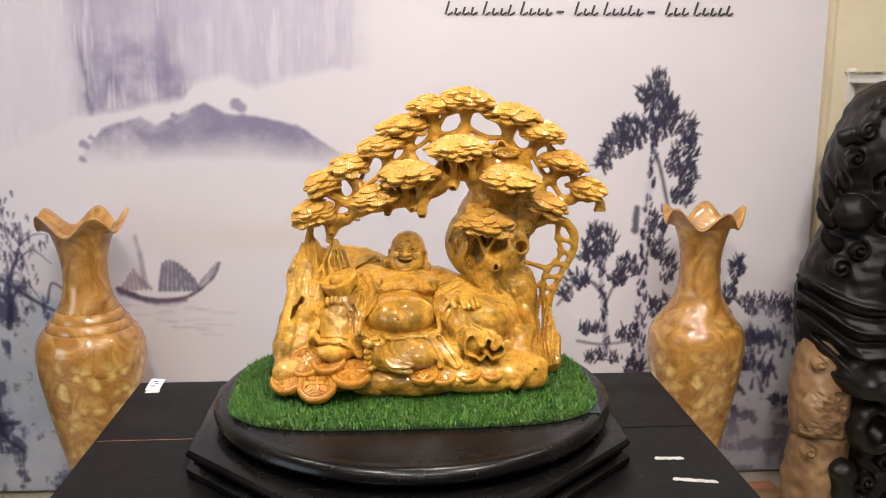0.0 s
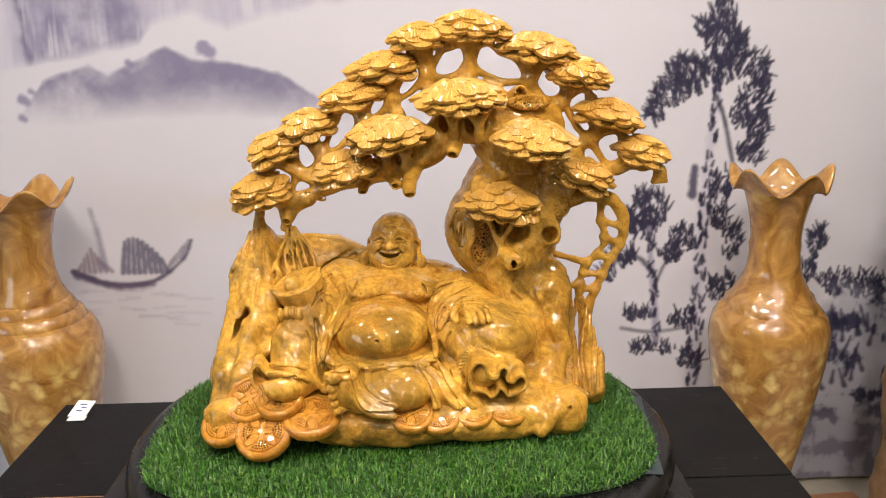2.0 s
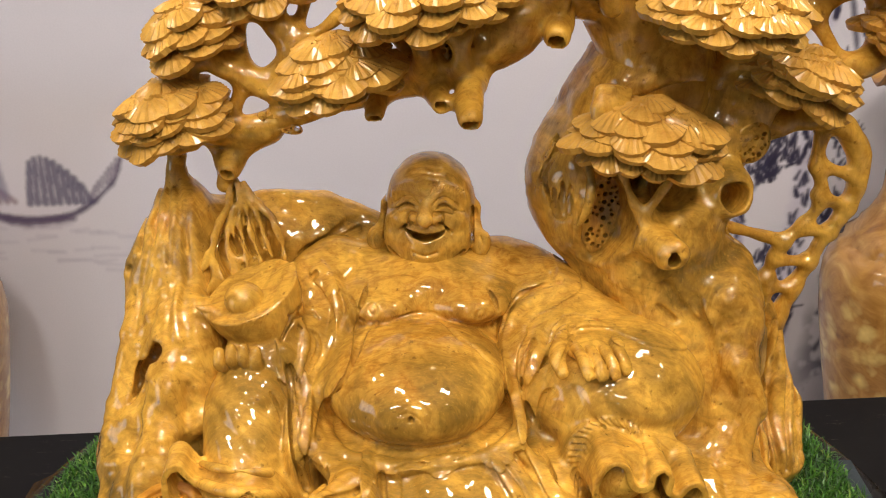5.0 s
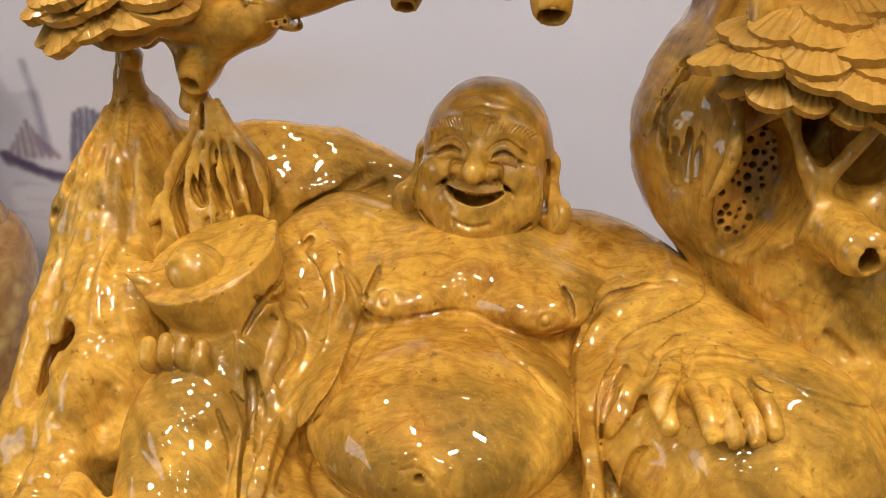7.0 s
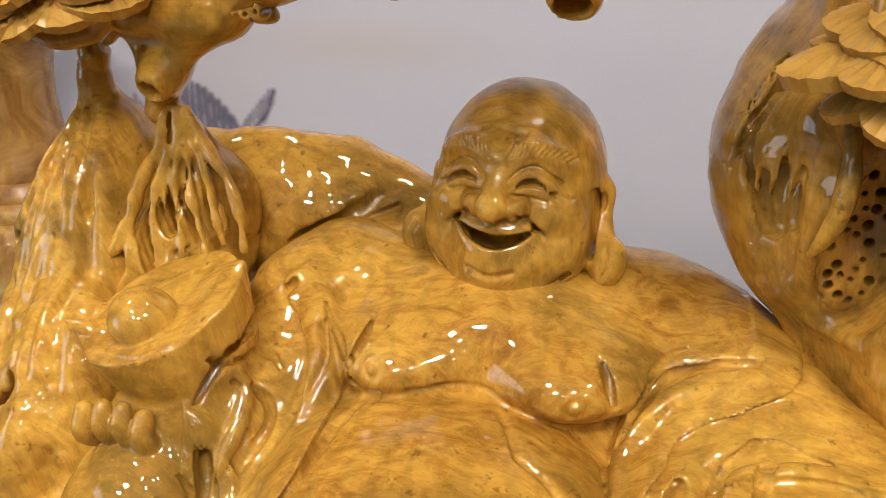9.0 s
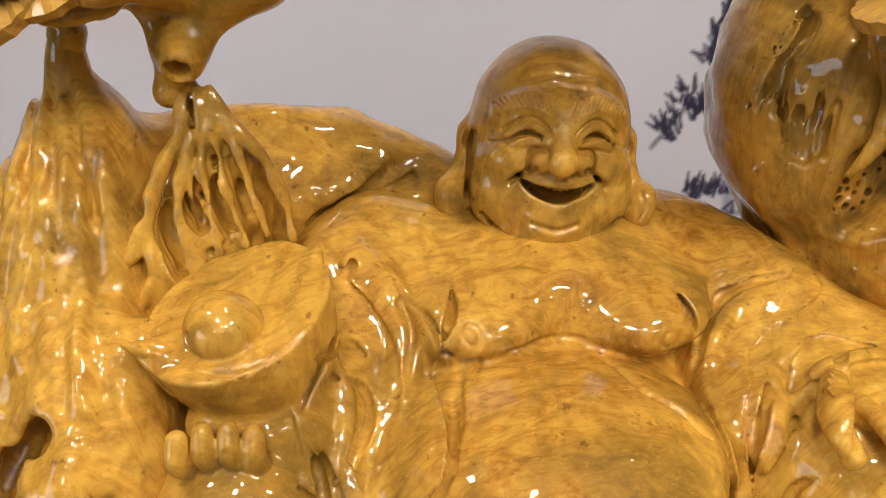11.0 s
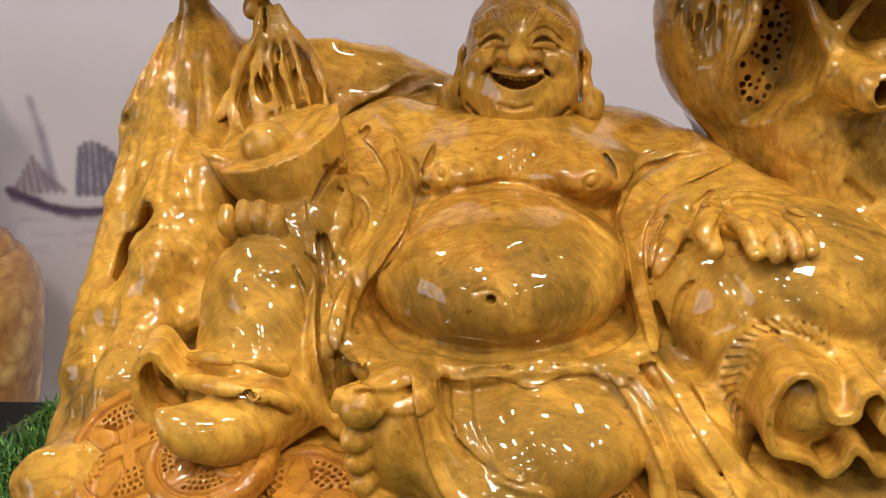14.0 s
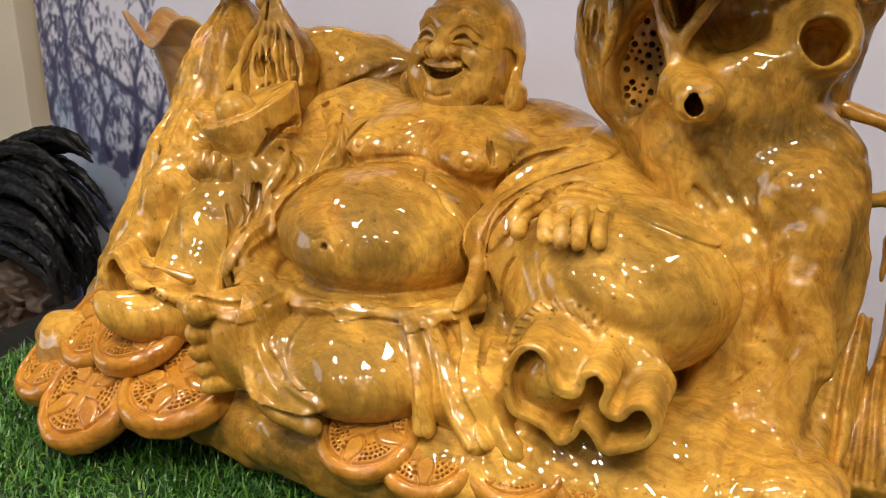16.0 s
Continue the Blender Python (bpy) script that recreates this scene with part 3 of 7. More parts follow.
class Print:
    """The ink landscape on the banner, as colours on a fine grid of (x, z)."""

    def __init__(self, x0, x1, z0, z1, step):
        self.nx, self.nz = int((x1 - x0) / step) + 1, int((z1 - z0) / step) + 1
        self.x, self.z = np.meshgrid(np.linspace(x0, x1, self.nx), np.linspace(z0, z1, self.nz), indexing="ij")
        self.col = np.ones((self.nx, self.nz, 3))
        self.n1 = value_noise(self.x + 5, self.z + 5, 5, 11)
        self.n2 = value_noise(self.x + 5, self.z + 5, 16, 21)
        self.n3 = value_noise(self.x + 5, self.z + 5, 55, 31, 3)
        self.streak = value_noise(self.x + 5, (self.z + 5) * 0.10, 30, 41)

    def ink(self, mask, colour):
        m = np.clip(mask, 0, 1)[..., None]
        self.col = self.col * (1 - m) + np.array(colour) * m

    def soft(self, d, w):
        return np.clip(0.5 - d / w, 0, 1)

    def window(self, lo, hi):
        i = np.clip(((np.array([lo[0], hi[0]]) - self.x[0, 0]) / (self.x[1, 0] - self.x[0, 0])).astype(int), 0, self.nx)
        j = np.clip(((np.array([lo[1], hi[1]]) - self.z[0, 0]) / (self.z[0, 1] - self.z[0, 0])).astype(int), 0, self.nz)
        return slice(i[0], i[1] + 1), slice(j[0], j[1] + 1)

    def stroke(self, path, w0, w1, colour, strength=1.0, soft=0.006, per=6, rough=0.6):
        q = spline(path, per) if len(path) > 2 else np.array(path, float)
        pad = max(w0, w1) + soft * 2
        s = self.window(q.min(0) - pad, q.max(0) + pad)
        x, z = self.x[s], self.z[s]
        if x.size == 0:
            return
        best = np.full(x.shape, 9.0)
        for n, (a, b) in enumerate(zip(q, q[1:])):
            u = b - a
            t = np.clip(((x - a[0]) * u[0] + (z - a[1]) * u[1]) / (u @ u + 1e-9), 0, 1)
            w = w0 + (w1 - w0) * (n + t) / (len(q) - 1)
            best = np.minimum(best, np.hypot(x - a[0] - t * u[0], z - a[1] - t * u[1]) - w)
        best = best + (self.n3[s] - 0.5) * rough * max(w0, w1)
        m = np.clip(0.5 - best / soft, 0, 1)[..., None] * strength
        self.col[s] = self.col[s] * (1 - m) + np.array(colour) * m

    def tuft(self, cx, cz, rx, rz, n, colour, rng, length=0.03, lean=None, strength=0.9):
        """Pine needles dabbed inside an oval."""
        for _ in range(n):
            a, r = rng.uniform(0, 6.283), math.sqrt(rng.random())
            x, z = cx + rx * r * math.cos(a), cz + rz * r * math.sin(a)
            g = (lean if lean is not None else a) + rng.normal(0, 0.45)
            l = length * rng.uniform(0.5, 1.2)
            k = rng.uniform(0.75, 1.25)
            self.stroke([(x, z), (x + l * math.cos(g), z + l * math.sin(g))], 0.0044, 0.0020, tuple(c * k for c in colour), strength, 0.006, 1, 0.3)


NAVY, VIOLET = (0.022, 0.020, 0.055), (0.17, 0.15, 0.27)
pr = Print(-1.755, 1.56, 0.02, 2.30, 0.004)
px, pz = pr.x, pr.z
paper = np.stack([0.68 + 0 * px, 0.655 + 0 * px, 0.725 + 0 * px], -1)
warm = np.clip((px - 0.0) / 2.2, 0, 1)[..., None]
pr.col = paper * (1 - 0.35 * warm) + np.array((0.69, 0.64, 0.65)) * 0.35 * warm
pr.col *= (1 - 0.05 * (pr.n1 - 0.5))[..., None]
# the falls: high pale cliffs with vertical streaks
edge = np.interp(px, (-1.75, -1.30, -1.13, -1.07, -0.90, -0.70, -0.66, -0.54, -0.45, -0.33, -0.10), (1.20, 1.29, 1.37, 1.40, 1.43, 1.46, 1.52, 1.535, 1.50, 1.535, 1.57)) + 0.03 * (pr.n2 - 0.5)
up = pr.soft(edge - pz, 0.030) * pr.soft(px + 0.11 - 0.06 * pr.n1, 0.10)
fade = np.clip(1.15 - 0.55 * (px + 1.05), 0.25, 1.0)
pale = np.clip((px + 1.10) / 0.08, 0, 1)
pr.ink(up * np.clip(0.60 + 1.1 * (pr.streak - 0.45) + 0.5 * (pr.n1 - 0.5) + 0.25 * (pr.n2 - 0.5), 0.10, 0.95) * (0.30 + 0.70 * pale * fade), (0.40, 0.365, 0.52))
lean = px + 0.86 + 0.10 * (pz - 1.55)
core = pr.soft(np.abs(lean) - 0.15 - 0.10 * (pr.n1 - 0.4), 0.09) * pr.soft(edge - pz, 0.03) * np.clip((1.80 - pz) / 0.25, 0.25, 1)
pr.ink(core * np.clip(0.62 + 0.9 * (pr.streak - 0.45) + 1.3 * (pr.n2 - 0.5) + 0.8 * (pr.n1 - 0.5), 0, 0.9), (0.215, 0.195, 0.315))
rim = np.exp(-((lean + 0.155 + 0.03 * pr.n2) / 0.014) ** 2) * pr.soft(edge - pz, 0.03) * np.clip((1.72 - pz) / 0.15, 0, 1)
pr.ink(rim * (0.4 + 0.6 * pr.n3), (0.15, 0.135, 0.24))
pr.ink(up * np.clip((pr.streak - 0.60) * 5 + 1.5 * (pr.n1 - 0.55), 0, 0.7) * np.clip(1.6 - 1.3 * np.abs(px + 0.85), 0.2, 1), (0.68, 0.655, 0.72))
# the mist band's rock
crest = np.interp(px, (-1.09, -0.99, -0.85, -0.80, -0.63, -0.55, -0.44, -0.31, -0.17, 0.1), (1.23, 1.35, 1.40, 1.37, 1.44, 1.405, 1.39, 1.36, 1.27, 1.15)) + 0.020 * (pr.n2 - 0.5)
rock = pr.soft(pz - crest, 0.014) * np.clip((pz - 1.205 - 0.06 * pr.n1 + 0.1 * np.clip(px + 0.45, 0, 1)) / 0.10, 0, 1) * pr.soft(px + 0.12, 0.25) * pr.soft(-1.07 - px, 0.05)
pr.ink(rock * np.clip(0.55 + 1.1 * (pr.n2 - 0.3) + 0.5 * (pr.n3 - 0.5), 0.25, 1), (0.32, 0.295, 0.41))
pr.ink(rock * np.clip((pr.n1 - 0.42) * 3 + 1.2 * np.exp(-((pz - crest + 0.07) / 0.04) ** 2) * np.exp(-((px + 0.60) / 0.2) ** 2), 0, 0.6), VIOLET)
for bx, bz, br in ((-0.512, 1.432, 0.020), (-0.60, 1.405, 0.012), (-1.045, 1.30, 0.014), (-1.02, 1.325, 0.008), (-1.055, 1.25, 0.010), (-0.735, 1.40, 0.009)):
    pr.stroke([(bx - br * 0.5, bz + br * 0.3), (bx + br * 0.5, bz - br * 0.4)], br, br * 0.8, (0.24, 0.21, 0.36), 0.85, 0.012, 1)
# sand-coloured bank and the junk on the water
pr.ink(0.35 * np.exp(-((px + 0.42) / 0.20) ** 2 - ((pz - 0.97) / 0.05) ** 2), (0.62, 0.50, 0.40))
boat_stroke = lambda path, *a: pr.stroke([(-0.97 + (u + 0.86) * 0.76, v + 0.012) for u, v in path], *a)
rng = np.random.default_rng(5)
boat_stroke([(-0.86, 0.775), (-0.72, 0.735), (-0.55, 0.74), (-0.42, 0.81), (-0.385, 0.865)], 0.010, 0.004, (0.07, 0.05, 0.11), 0.9, 0.010)
boat_stroke([(-0.85, 0.765), (-0.70, 0.725), (-0.55, 0.73)], 0.012, 0.008, (0.10, 0.07, 0.14), 0.8, 0.012)
for k in range(9):
    boat_stroke([(-0.665 + 0.022 * k, 0.77), (-0.645 + 0.021 * k - 0.004 * k, 0.875 - 0.0045 * abs(k - 2) ** 1.5)], 0.0085, 0.0065, (0.075, 0.068, 0.14), 0.8, 0.008, 1)
for k in range(7):
    boat_stroke([(-0.84 + 0.022 * k, 0.775), (-0.825 + 0.014 * k, 0.80 + 0.015 * (3 - abs(k - 3)))], 0.007, 0.004, (0.20, 0.11, 0.16), 0.7, 0.010, 1)
    boat_stroke([(-0.49 + 0.014 * k, 0.775 + 0.009 * k), (-0.47 + 0.012 * k, 0.805 + 0.010 * k)], 0.004, 0.003, (0.14, 0.11, 0.18), 0.7, 0.008, 1)
boat_stroke([(-0.735, 0.79), (-0.745, 0.88), (-0.765, 0.965)], 0.011, 0.005, (0.22, 0.20, 0.30), 0.7, 0.014)
for k in range(26):
    a, b = rng.uniform(-0.86, -0.42), rng.uniform(0.60, 0.715)
    boat_stroke([(a, b), (a + rng.uniform(0.03, 0.12), b + rng.uniform(-0.006, 0.006))], 0.003, 0.002, (0.40, 0.37, 0.48), 0.4, 0.010, 1)
# the tall pine and the smaller pines round it
pr.stroke([(0.93, 0.36), (0.93, 0.58), (0.932, 0.77), (0.935, 0.96), (0.945, 1.12), (0.958, 1.28), (0.965, 1.42)], 0.022, 0.008, (0.56, 0.53, 0.63), 0.85, 0.02)
for k in range(120):
    t = rng.random()
    a, b = 0.93 + 0.035 * t * t + rng.choice((-1, 1)) * rng.uniform(0.006, 0.024) * (1 - 0.5 * t), 0.36 + 1.0 * t
    pr.stroke([(a, b), (a + rng.uniform(-0.008, 0.008), b + rng.uniform(0.01, 0.03))], 0.0055, 0.003, NAVY, 0.9, 0.007, 1)
pr.stroke([(0.958, 1.27), (0.985, 1.20), (1.01, 1.10), (1.03, 1.02)], 0.007, 0.005, NAVY, 0.85, 0.01)
for cx, cz, rx, rz, n, lean in ((0.965, 1.50, 0.034, 0.05, 70, 1.5), (0.97, 1.42, 0.055, 0.055, 120, 1.6), (0.905, 1.47, 0.022, 0.03, 30, 1.8), (1.01, 1.40, 0.03, 0.05, 50, 1.3), (0.96, 1.345, 0.06, 0.04, 90, 1.6),
                                (0.86, 1.345, 0.055, 0.040, 90, 2.0), (0.825, 1.29, 0.055, 0.045, 90, 2.1), (0.775, 1.225, 0.030, 0.040, 45, 2.2), (0.90, 1.30, 0.03, 0.03, 30, 1.8), (1.06, 1.34, 0.045, 0.055, 90, 1.1), (1.09, 1.27, 0.025, 0.05, 45, 1.0),
                                (1.04, 1.22, 0.04, 0.05, 70, 1.2), (1.085, 1.18, 0.035, 0.045, 60, 1.0), (1.065, 1.10, 0.040, 0.040, 60, 1.1), (0.985, 1.00, 0.033, 0.050, 60, 1.3), (0.99, 0.90, 0.028, 0.045, 45, 1.3), (1.03, 0.83, 0.030, 0.055, 50, 1.1),
                                (0.77, 0.935, 0.058, 0.060, 150, 1.6), (0.75, 0.875, 0.050, 0.030, 60, 1.7), (0.875, 0.84, 0.040, 0.040, 70, 1.5), (0.84, 0.79, 0.035, 0.025, 40, 1.6), (0.69, 0.79, 0.045, 0.035, 60, 1.9), (0.65, 0.74, 0.025, 0.030, 30, 2.0),
                                (0.75, 0.60, 0.045, 0.020, 45, 1.6), (0.89, 0.58, 0.045, 0.025, 45, 1.5), (0.80, 0.49, 0.070, 0.025, 60, 1.6), (0.92, 0.45, 0.035, 0.035, 45, 1.5), (1.01, 0.68, 0.045, 0.045, 70, 1.5), (1.05, 0.62, 0.03, 0.03, 30, 1.5),
                                (1.295, 0.82, 0.028, 0.050, 60, 1.6), (1.27, 0.73, 0.030, 0.035, 40, 1.5), (1.36, 0.69, 0.050, 0.035, 60, 1.6), (1.45, 0.68, 0.045, 0.040, 60, 1.5), (1.52, 0.66, 0.03, 0.04, 40, 1.5), (1.20, 0.60, 0.04, 0.05, 50, 1.4)):
    pr.tuft(cx, cz, rx * 1.06, rz * 1.06, int(n * 0.85), (0.024, 0.022, 0.055), rng, 0.027, lean, 0.95)
pr.stroke([(0.81, 0.52), (0.80, 0.64), (0.785, 0.76), (0.775, 0.88)], 0.012, 0.006, (0.32, 0.29, 0.42), 0.8, 0.012)
for k in range(30):
    t = rng.random()
    pr.stroke([(0.81 - 0.03 * t + rng.uniform(-0.014, 0.014), 0.52 + 0.33 * t), (0.81 - 0.03 * t + rng.uniform(-0.014, 0.014), 0.54 + 0.33 * t)], 0.005, 0.003, NAVY, 0.9, 0.007, 1)
pr.stroke([(0.79, 0.74), (0.74, 0.79), (0.68, 0.78), (0.62, 0.70)], 0.008, 0.004, NAVY, 0.8, 0.01)
pr.stroke([(0.80, 0.70), (0.83, 0.77), (0.87, 0.80)], 0.006, 0.004, NAVY, 0.8, 0.01)
pr.stroke([(0.70, 0.56), (0.80, 0.545), (0.92, 0.56)], 0.006, 0.004, NAVY, 0.7, 0.01)
pr.stroke([(0.90, 0.98), (0.903, 1.06)], 0.014, 0.011, (0.05, 0.045, 0.10), 0.9, 0.012, 1)
# rocks at the foot, both sides
foot = pr.soft(pz - (0.42 + 0.26 * np.exp(-((px - 1.42) / 0.20) ** 2) + 0.10 * (pr.n2 - 0.5)), 0.05) * pr.soft(1.08 - 0.10 * pr.n1 - px, 0.08)
pr.ink(foot * (0.60 + 0.5 * (pr.n2 - 0.4)), (0.30, 0.30, 0.38))
pr.ink(foot * np.clip((pr.n2 - 0.50) * 7 + (pr.streak - 0.5) * 3, 0, 0.92), NAVY)
pr.ink(pr.soft(pz - 0.22 - 0.05 * pr.n1, 0.1) * pr.soft(0.9 - px, 0.3) * 0.55, (0.33, 0.31, 0.38))
for k in range(60):
    a, b = rng.uniform(1.02, 1.50), rng.uniform(0.30, 0.56)
    pr.stroke([(a, b), (a + rng.uniform(-0.03, 0.03), b + rng.uniform(0.03, 0.07))], 0.008, 0.003, NAVY, 0.85, 0.01, 1)
west = pr.soft(pz - (0.92 - 0.55 * np.clip(px + 1.50, 0, 2) + 0.08 * (pr.n2 - 0.5)), 0.03) * pr.soft(px + 1.02 - 0.08 * pr.n1, 0.06)
pr.ink(west * np.clip(0.25 + 1.2 * (pr.n1 - 0.35), 0, 0.75), (0.33, 0.44, 0.60))
pr.ink(west * np.clip((pr.n2 - 0.54) * 6 + (pr.streak - 0.5) * 2.5, 0, 0.9), (0.055, 0.055, 0.14))
pr.stroke([(-1.62, 0.98), (-1.42, 0.86), (-1.25, 0.74), (-1.10, 0.66)], 0.008, 0.006, NAVY, 0.9, 0.010)
for a, b in ((-1.22, 0.74), (-1.16, 0.70), (-1.12, 0.70)):
    pr.stroke([(a, b), (a + 0.02, b + 0.07), (a + 0.06, b + 0.05)], 0.005, 0.003, NAVY, 0.9, 0.008)
pr.stroke([(-1.50, 0.42), (-1.44, 0.33), (-1.42, 0.24), (-1.36, 0.18)], 0.016, 0.008, NAVY, 0.9, 0.012)
pr.stroke([(-1.43, 0.28), (-1.36, 0.29)], 0.010, 0.006, NAVY, 0.9, 0.012, 1)
# crooked trees with drooping twigs and dabbed leaves on the bank
for k, foot_x in enumerate((-1.72, -1.64, -1.54, -1.46, -1.36)):
    x, z, path = foot_x, 0.72 - 0.2 * (foot_x + 1.7), []
    top = (1.50, 1.38, 1.26, 1.16, 1.02)[k]
    while z < top:
        path.append((x, z))
        x += rng.uniform(-0.035, 0.035)
        z += rng.uniform(0.06, 0.10)
    pr.stroke(path, 0.012, 0.004, (0.035, 0.032, 0.085), 0.9, 0.010, 4)
    for x, z in path[1:]:
        for _ in range(3):
            reach = rng.uniform(-0.13, 0.13)
            pr.stroke([(x, z), (x + 0.5 * reach, z + rng.uniform(0.03, 0.08)), (x + reach, z + rng.uniform(-0.05, 0.06))], 0.0045, 0.0015, (0.05, 0.045, 0.11), 0.8, 0.007, 4)
        for _ in range(26):
            a, b = x + rng.normal(0, 0.055), z + rng.normal(0.02, 0.045)
            pr.stroke([(a, b), (a + rng.uniform(-0.008, 0.008), b - rng.uniform(0.008, 0.026))], 0.0050, 0.0022, (0.045, 0.042, 0.11), rng.uniform(0.4, 0.95), 0.007, 1)


def banner(p):
    ob = thing("banner", -0.2, 3.10, 0.02, "large printed banner with a violet ink landscape on the wall", "banner", kind="structure")
    me = bpy.data.meshes.new("printed_sheet")
    n = p.nx * p.nz
    co = np.stack((p.x.ravel(), np.full(n, 3.10), p.z.ravel()), 1)
    i, j = np.meshgrid(np.arange(p.nx - 1), np.arange(p.nz - 1), indexing="ij")
    a = (i * p.nz + j).ravel()
    q = np.stack((a, a + p.nz, a + p.nz + 1, a + 1), 1)
    me.vertices.add(n)
    me.vertices.foreach_set("co", co.astype(np.float32).ravel())
    me.loops.add(q.size)
    me.loops.foreach_set("vertex_index", q.astype(np.int32).ravel())
    me.polygons.add(len(q))
    me.polygons.foreach_set("loop_start", np.arange(0, q.size, 4, dtype=np.int32))
    me.update(calc_edges=True)
    layer = me.color_attributes.new("print", "FLOAT_COLOR", "POINT")
    layer.data.foreach_set("color", np.concatenate((p.col.reshape(-1, 3), np.ones((n, 1))), 1).astype(np.float32).ravel())
    me.materials.append(BANNER)
    sheet = new("printed_sheet", me)
    sheet.parent = ob
    part("backing_board", box_bm(-0.0975, 3.115, 1.16, 3.315, 0.026, 2.28), WHITE_METAL, ob)
    # an address line in a brush script, kept as plain strokes
    r = random.Random(8)
    x = 0.20
    for word in (4, 4, 4, 1, 3, 5, 1, 3, 5):
        bm = bmesh.new()
        if word == 1:
            box_bm(x + 0.012, 3.096, 1.752, 0.026, 0.003, 0.007, bm=bm)
            x += 0.060
        else:
            for k in range(word):
                hgt = 0.045 if k == 0 else r.choice((0.022, 0.026, 0.034))
                box_bm(x + 0.010, 3.096, 1.742 + hgt / 2, 0.007, 0.003, hgt, bm=bm, rot=Matrix.Rotation(0.3, 4, "Y"))
                box_bm(x + 0.020, 3.0965, 1.745, 0.020, 0.003, 0.006, bm=bm, rot=Matrix.Rotation(-0.5, 4, "Y"))
                x += 0.0285
            x += 0.016
        part("lettering_bar", bm, INK_BLACK, ob)
    free_parts(ob)
    return ob


banner(pr)


# ---- table, stand and mat ----
TABLE_Z = 0.75


def display_table():
    ob = thing("display_table", 0.025, 1.61, 0, "low black display table with a scuffed boarded top", "table")
    edges = [1.0, 1.11, 1.48, 1.85, 2.22]
    for a, b in zip(edges, edges[1:]):
        part("top_board", box_bm(0.025, (a + b) / 2, TABLE_Z - 0.015, 1.36, b - a - 0.003, 0.03, 0.002), TABLE_BLACK, ob)
    part("worn_joint", box_bm(-0.35, 1.85, TABLE_Z - 0.012, 0.60, 0.0028, 0.022), RED_WOOD, ob, "worn brown joint between boards")
    part("apron", box_bm(0.025, 1.61, 0.372, 1.30, 1.16, 0.69, 0.004), TABLE_BLACK, ob)
    part("foot_rail", box_bm(0.025, 1.61, 0.014, 1.32, 1.18, 0.028, 0.004), TABLE_BLACK, ob)
    free_parts(ob)


display_table()
CX, CY = 0.05, 1.85


def carved_stand():
    ob = thing("round_stand", CX, CY, TABLE_Z, "round black lacquered stand with moulded octagonal plinth on the table", "stand")

    def octagon(profile, name):
        part(name, lathe_bm(profile, 8, centre=(0.04, CY), phase=math.pi / 8), STAND_BLACK, ob, smooth=True, angle=25)

    octagon([(0.485, 0.7505), (0.490, 0.754), (0.490, 0.766), (0.476, 0.774)], "lower_plinth")
    octagon([(0.462, 0.774), (0.462, 0.780), (0.478, 0.784), (0.488, 0.791), (0.490, 0.799), (0.484, 0.806), (0.468, 0.812), (0.44, 0.814)], "upper_plinth")
    part("turntable", lathe_bm([(0.36, 0.814), (0.38, 0.822), (0.415, 0.827), (0.427, 0.834), (0.432, 0.843), (0.430, 0.853), (0.422, 0.861), (0.410, 0.8645), (0.403, 0.863), (0.398, 0.8645), (0.02, 0.8645)], 128, centre=(CX, CY)), STAND_BLACK, ob, "glossy moulded round top", smooth=True, angle=35)
    free_parts(ob)


carved_stand()


def mat_edge(u, grow=0.0):
    """The mat's rounded outline at angle u."""
    c, s = math.cos(u), math.sin(u)
    e = 0.52
    return (0.050 + (0.388 + grow) * math.copysign(abs(c) ** e, c), 1.849 + (0.250 + grow) * math.copysign(abs(s) ** e, s))


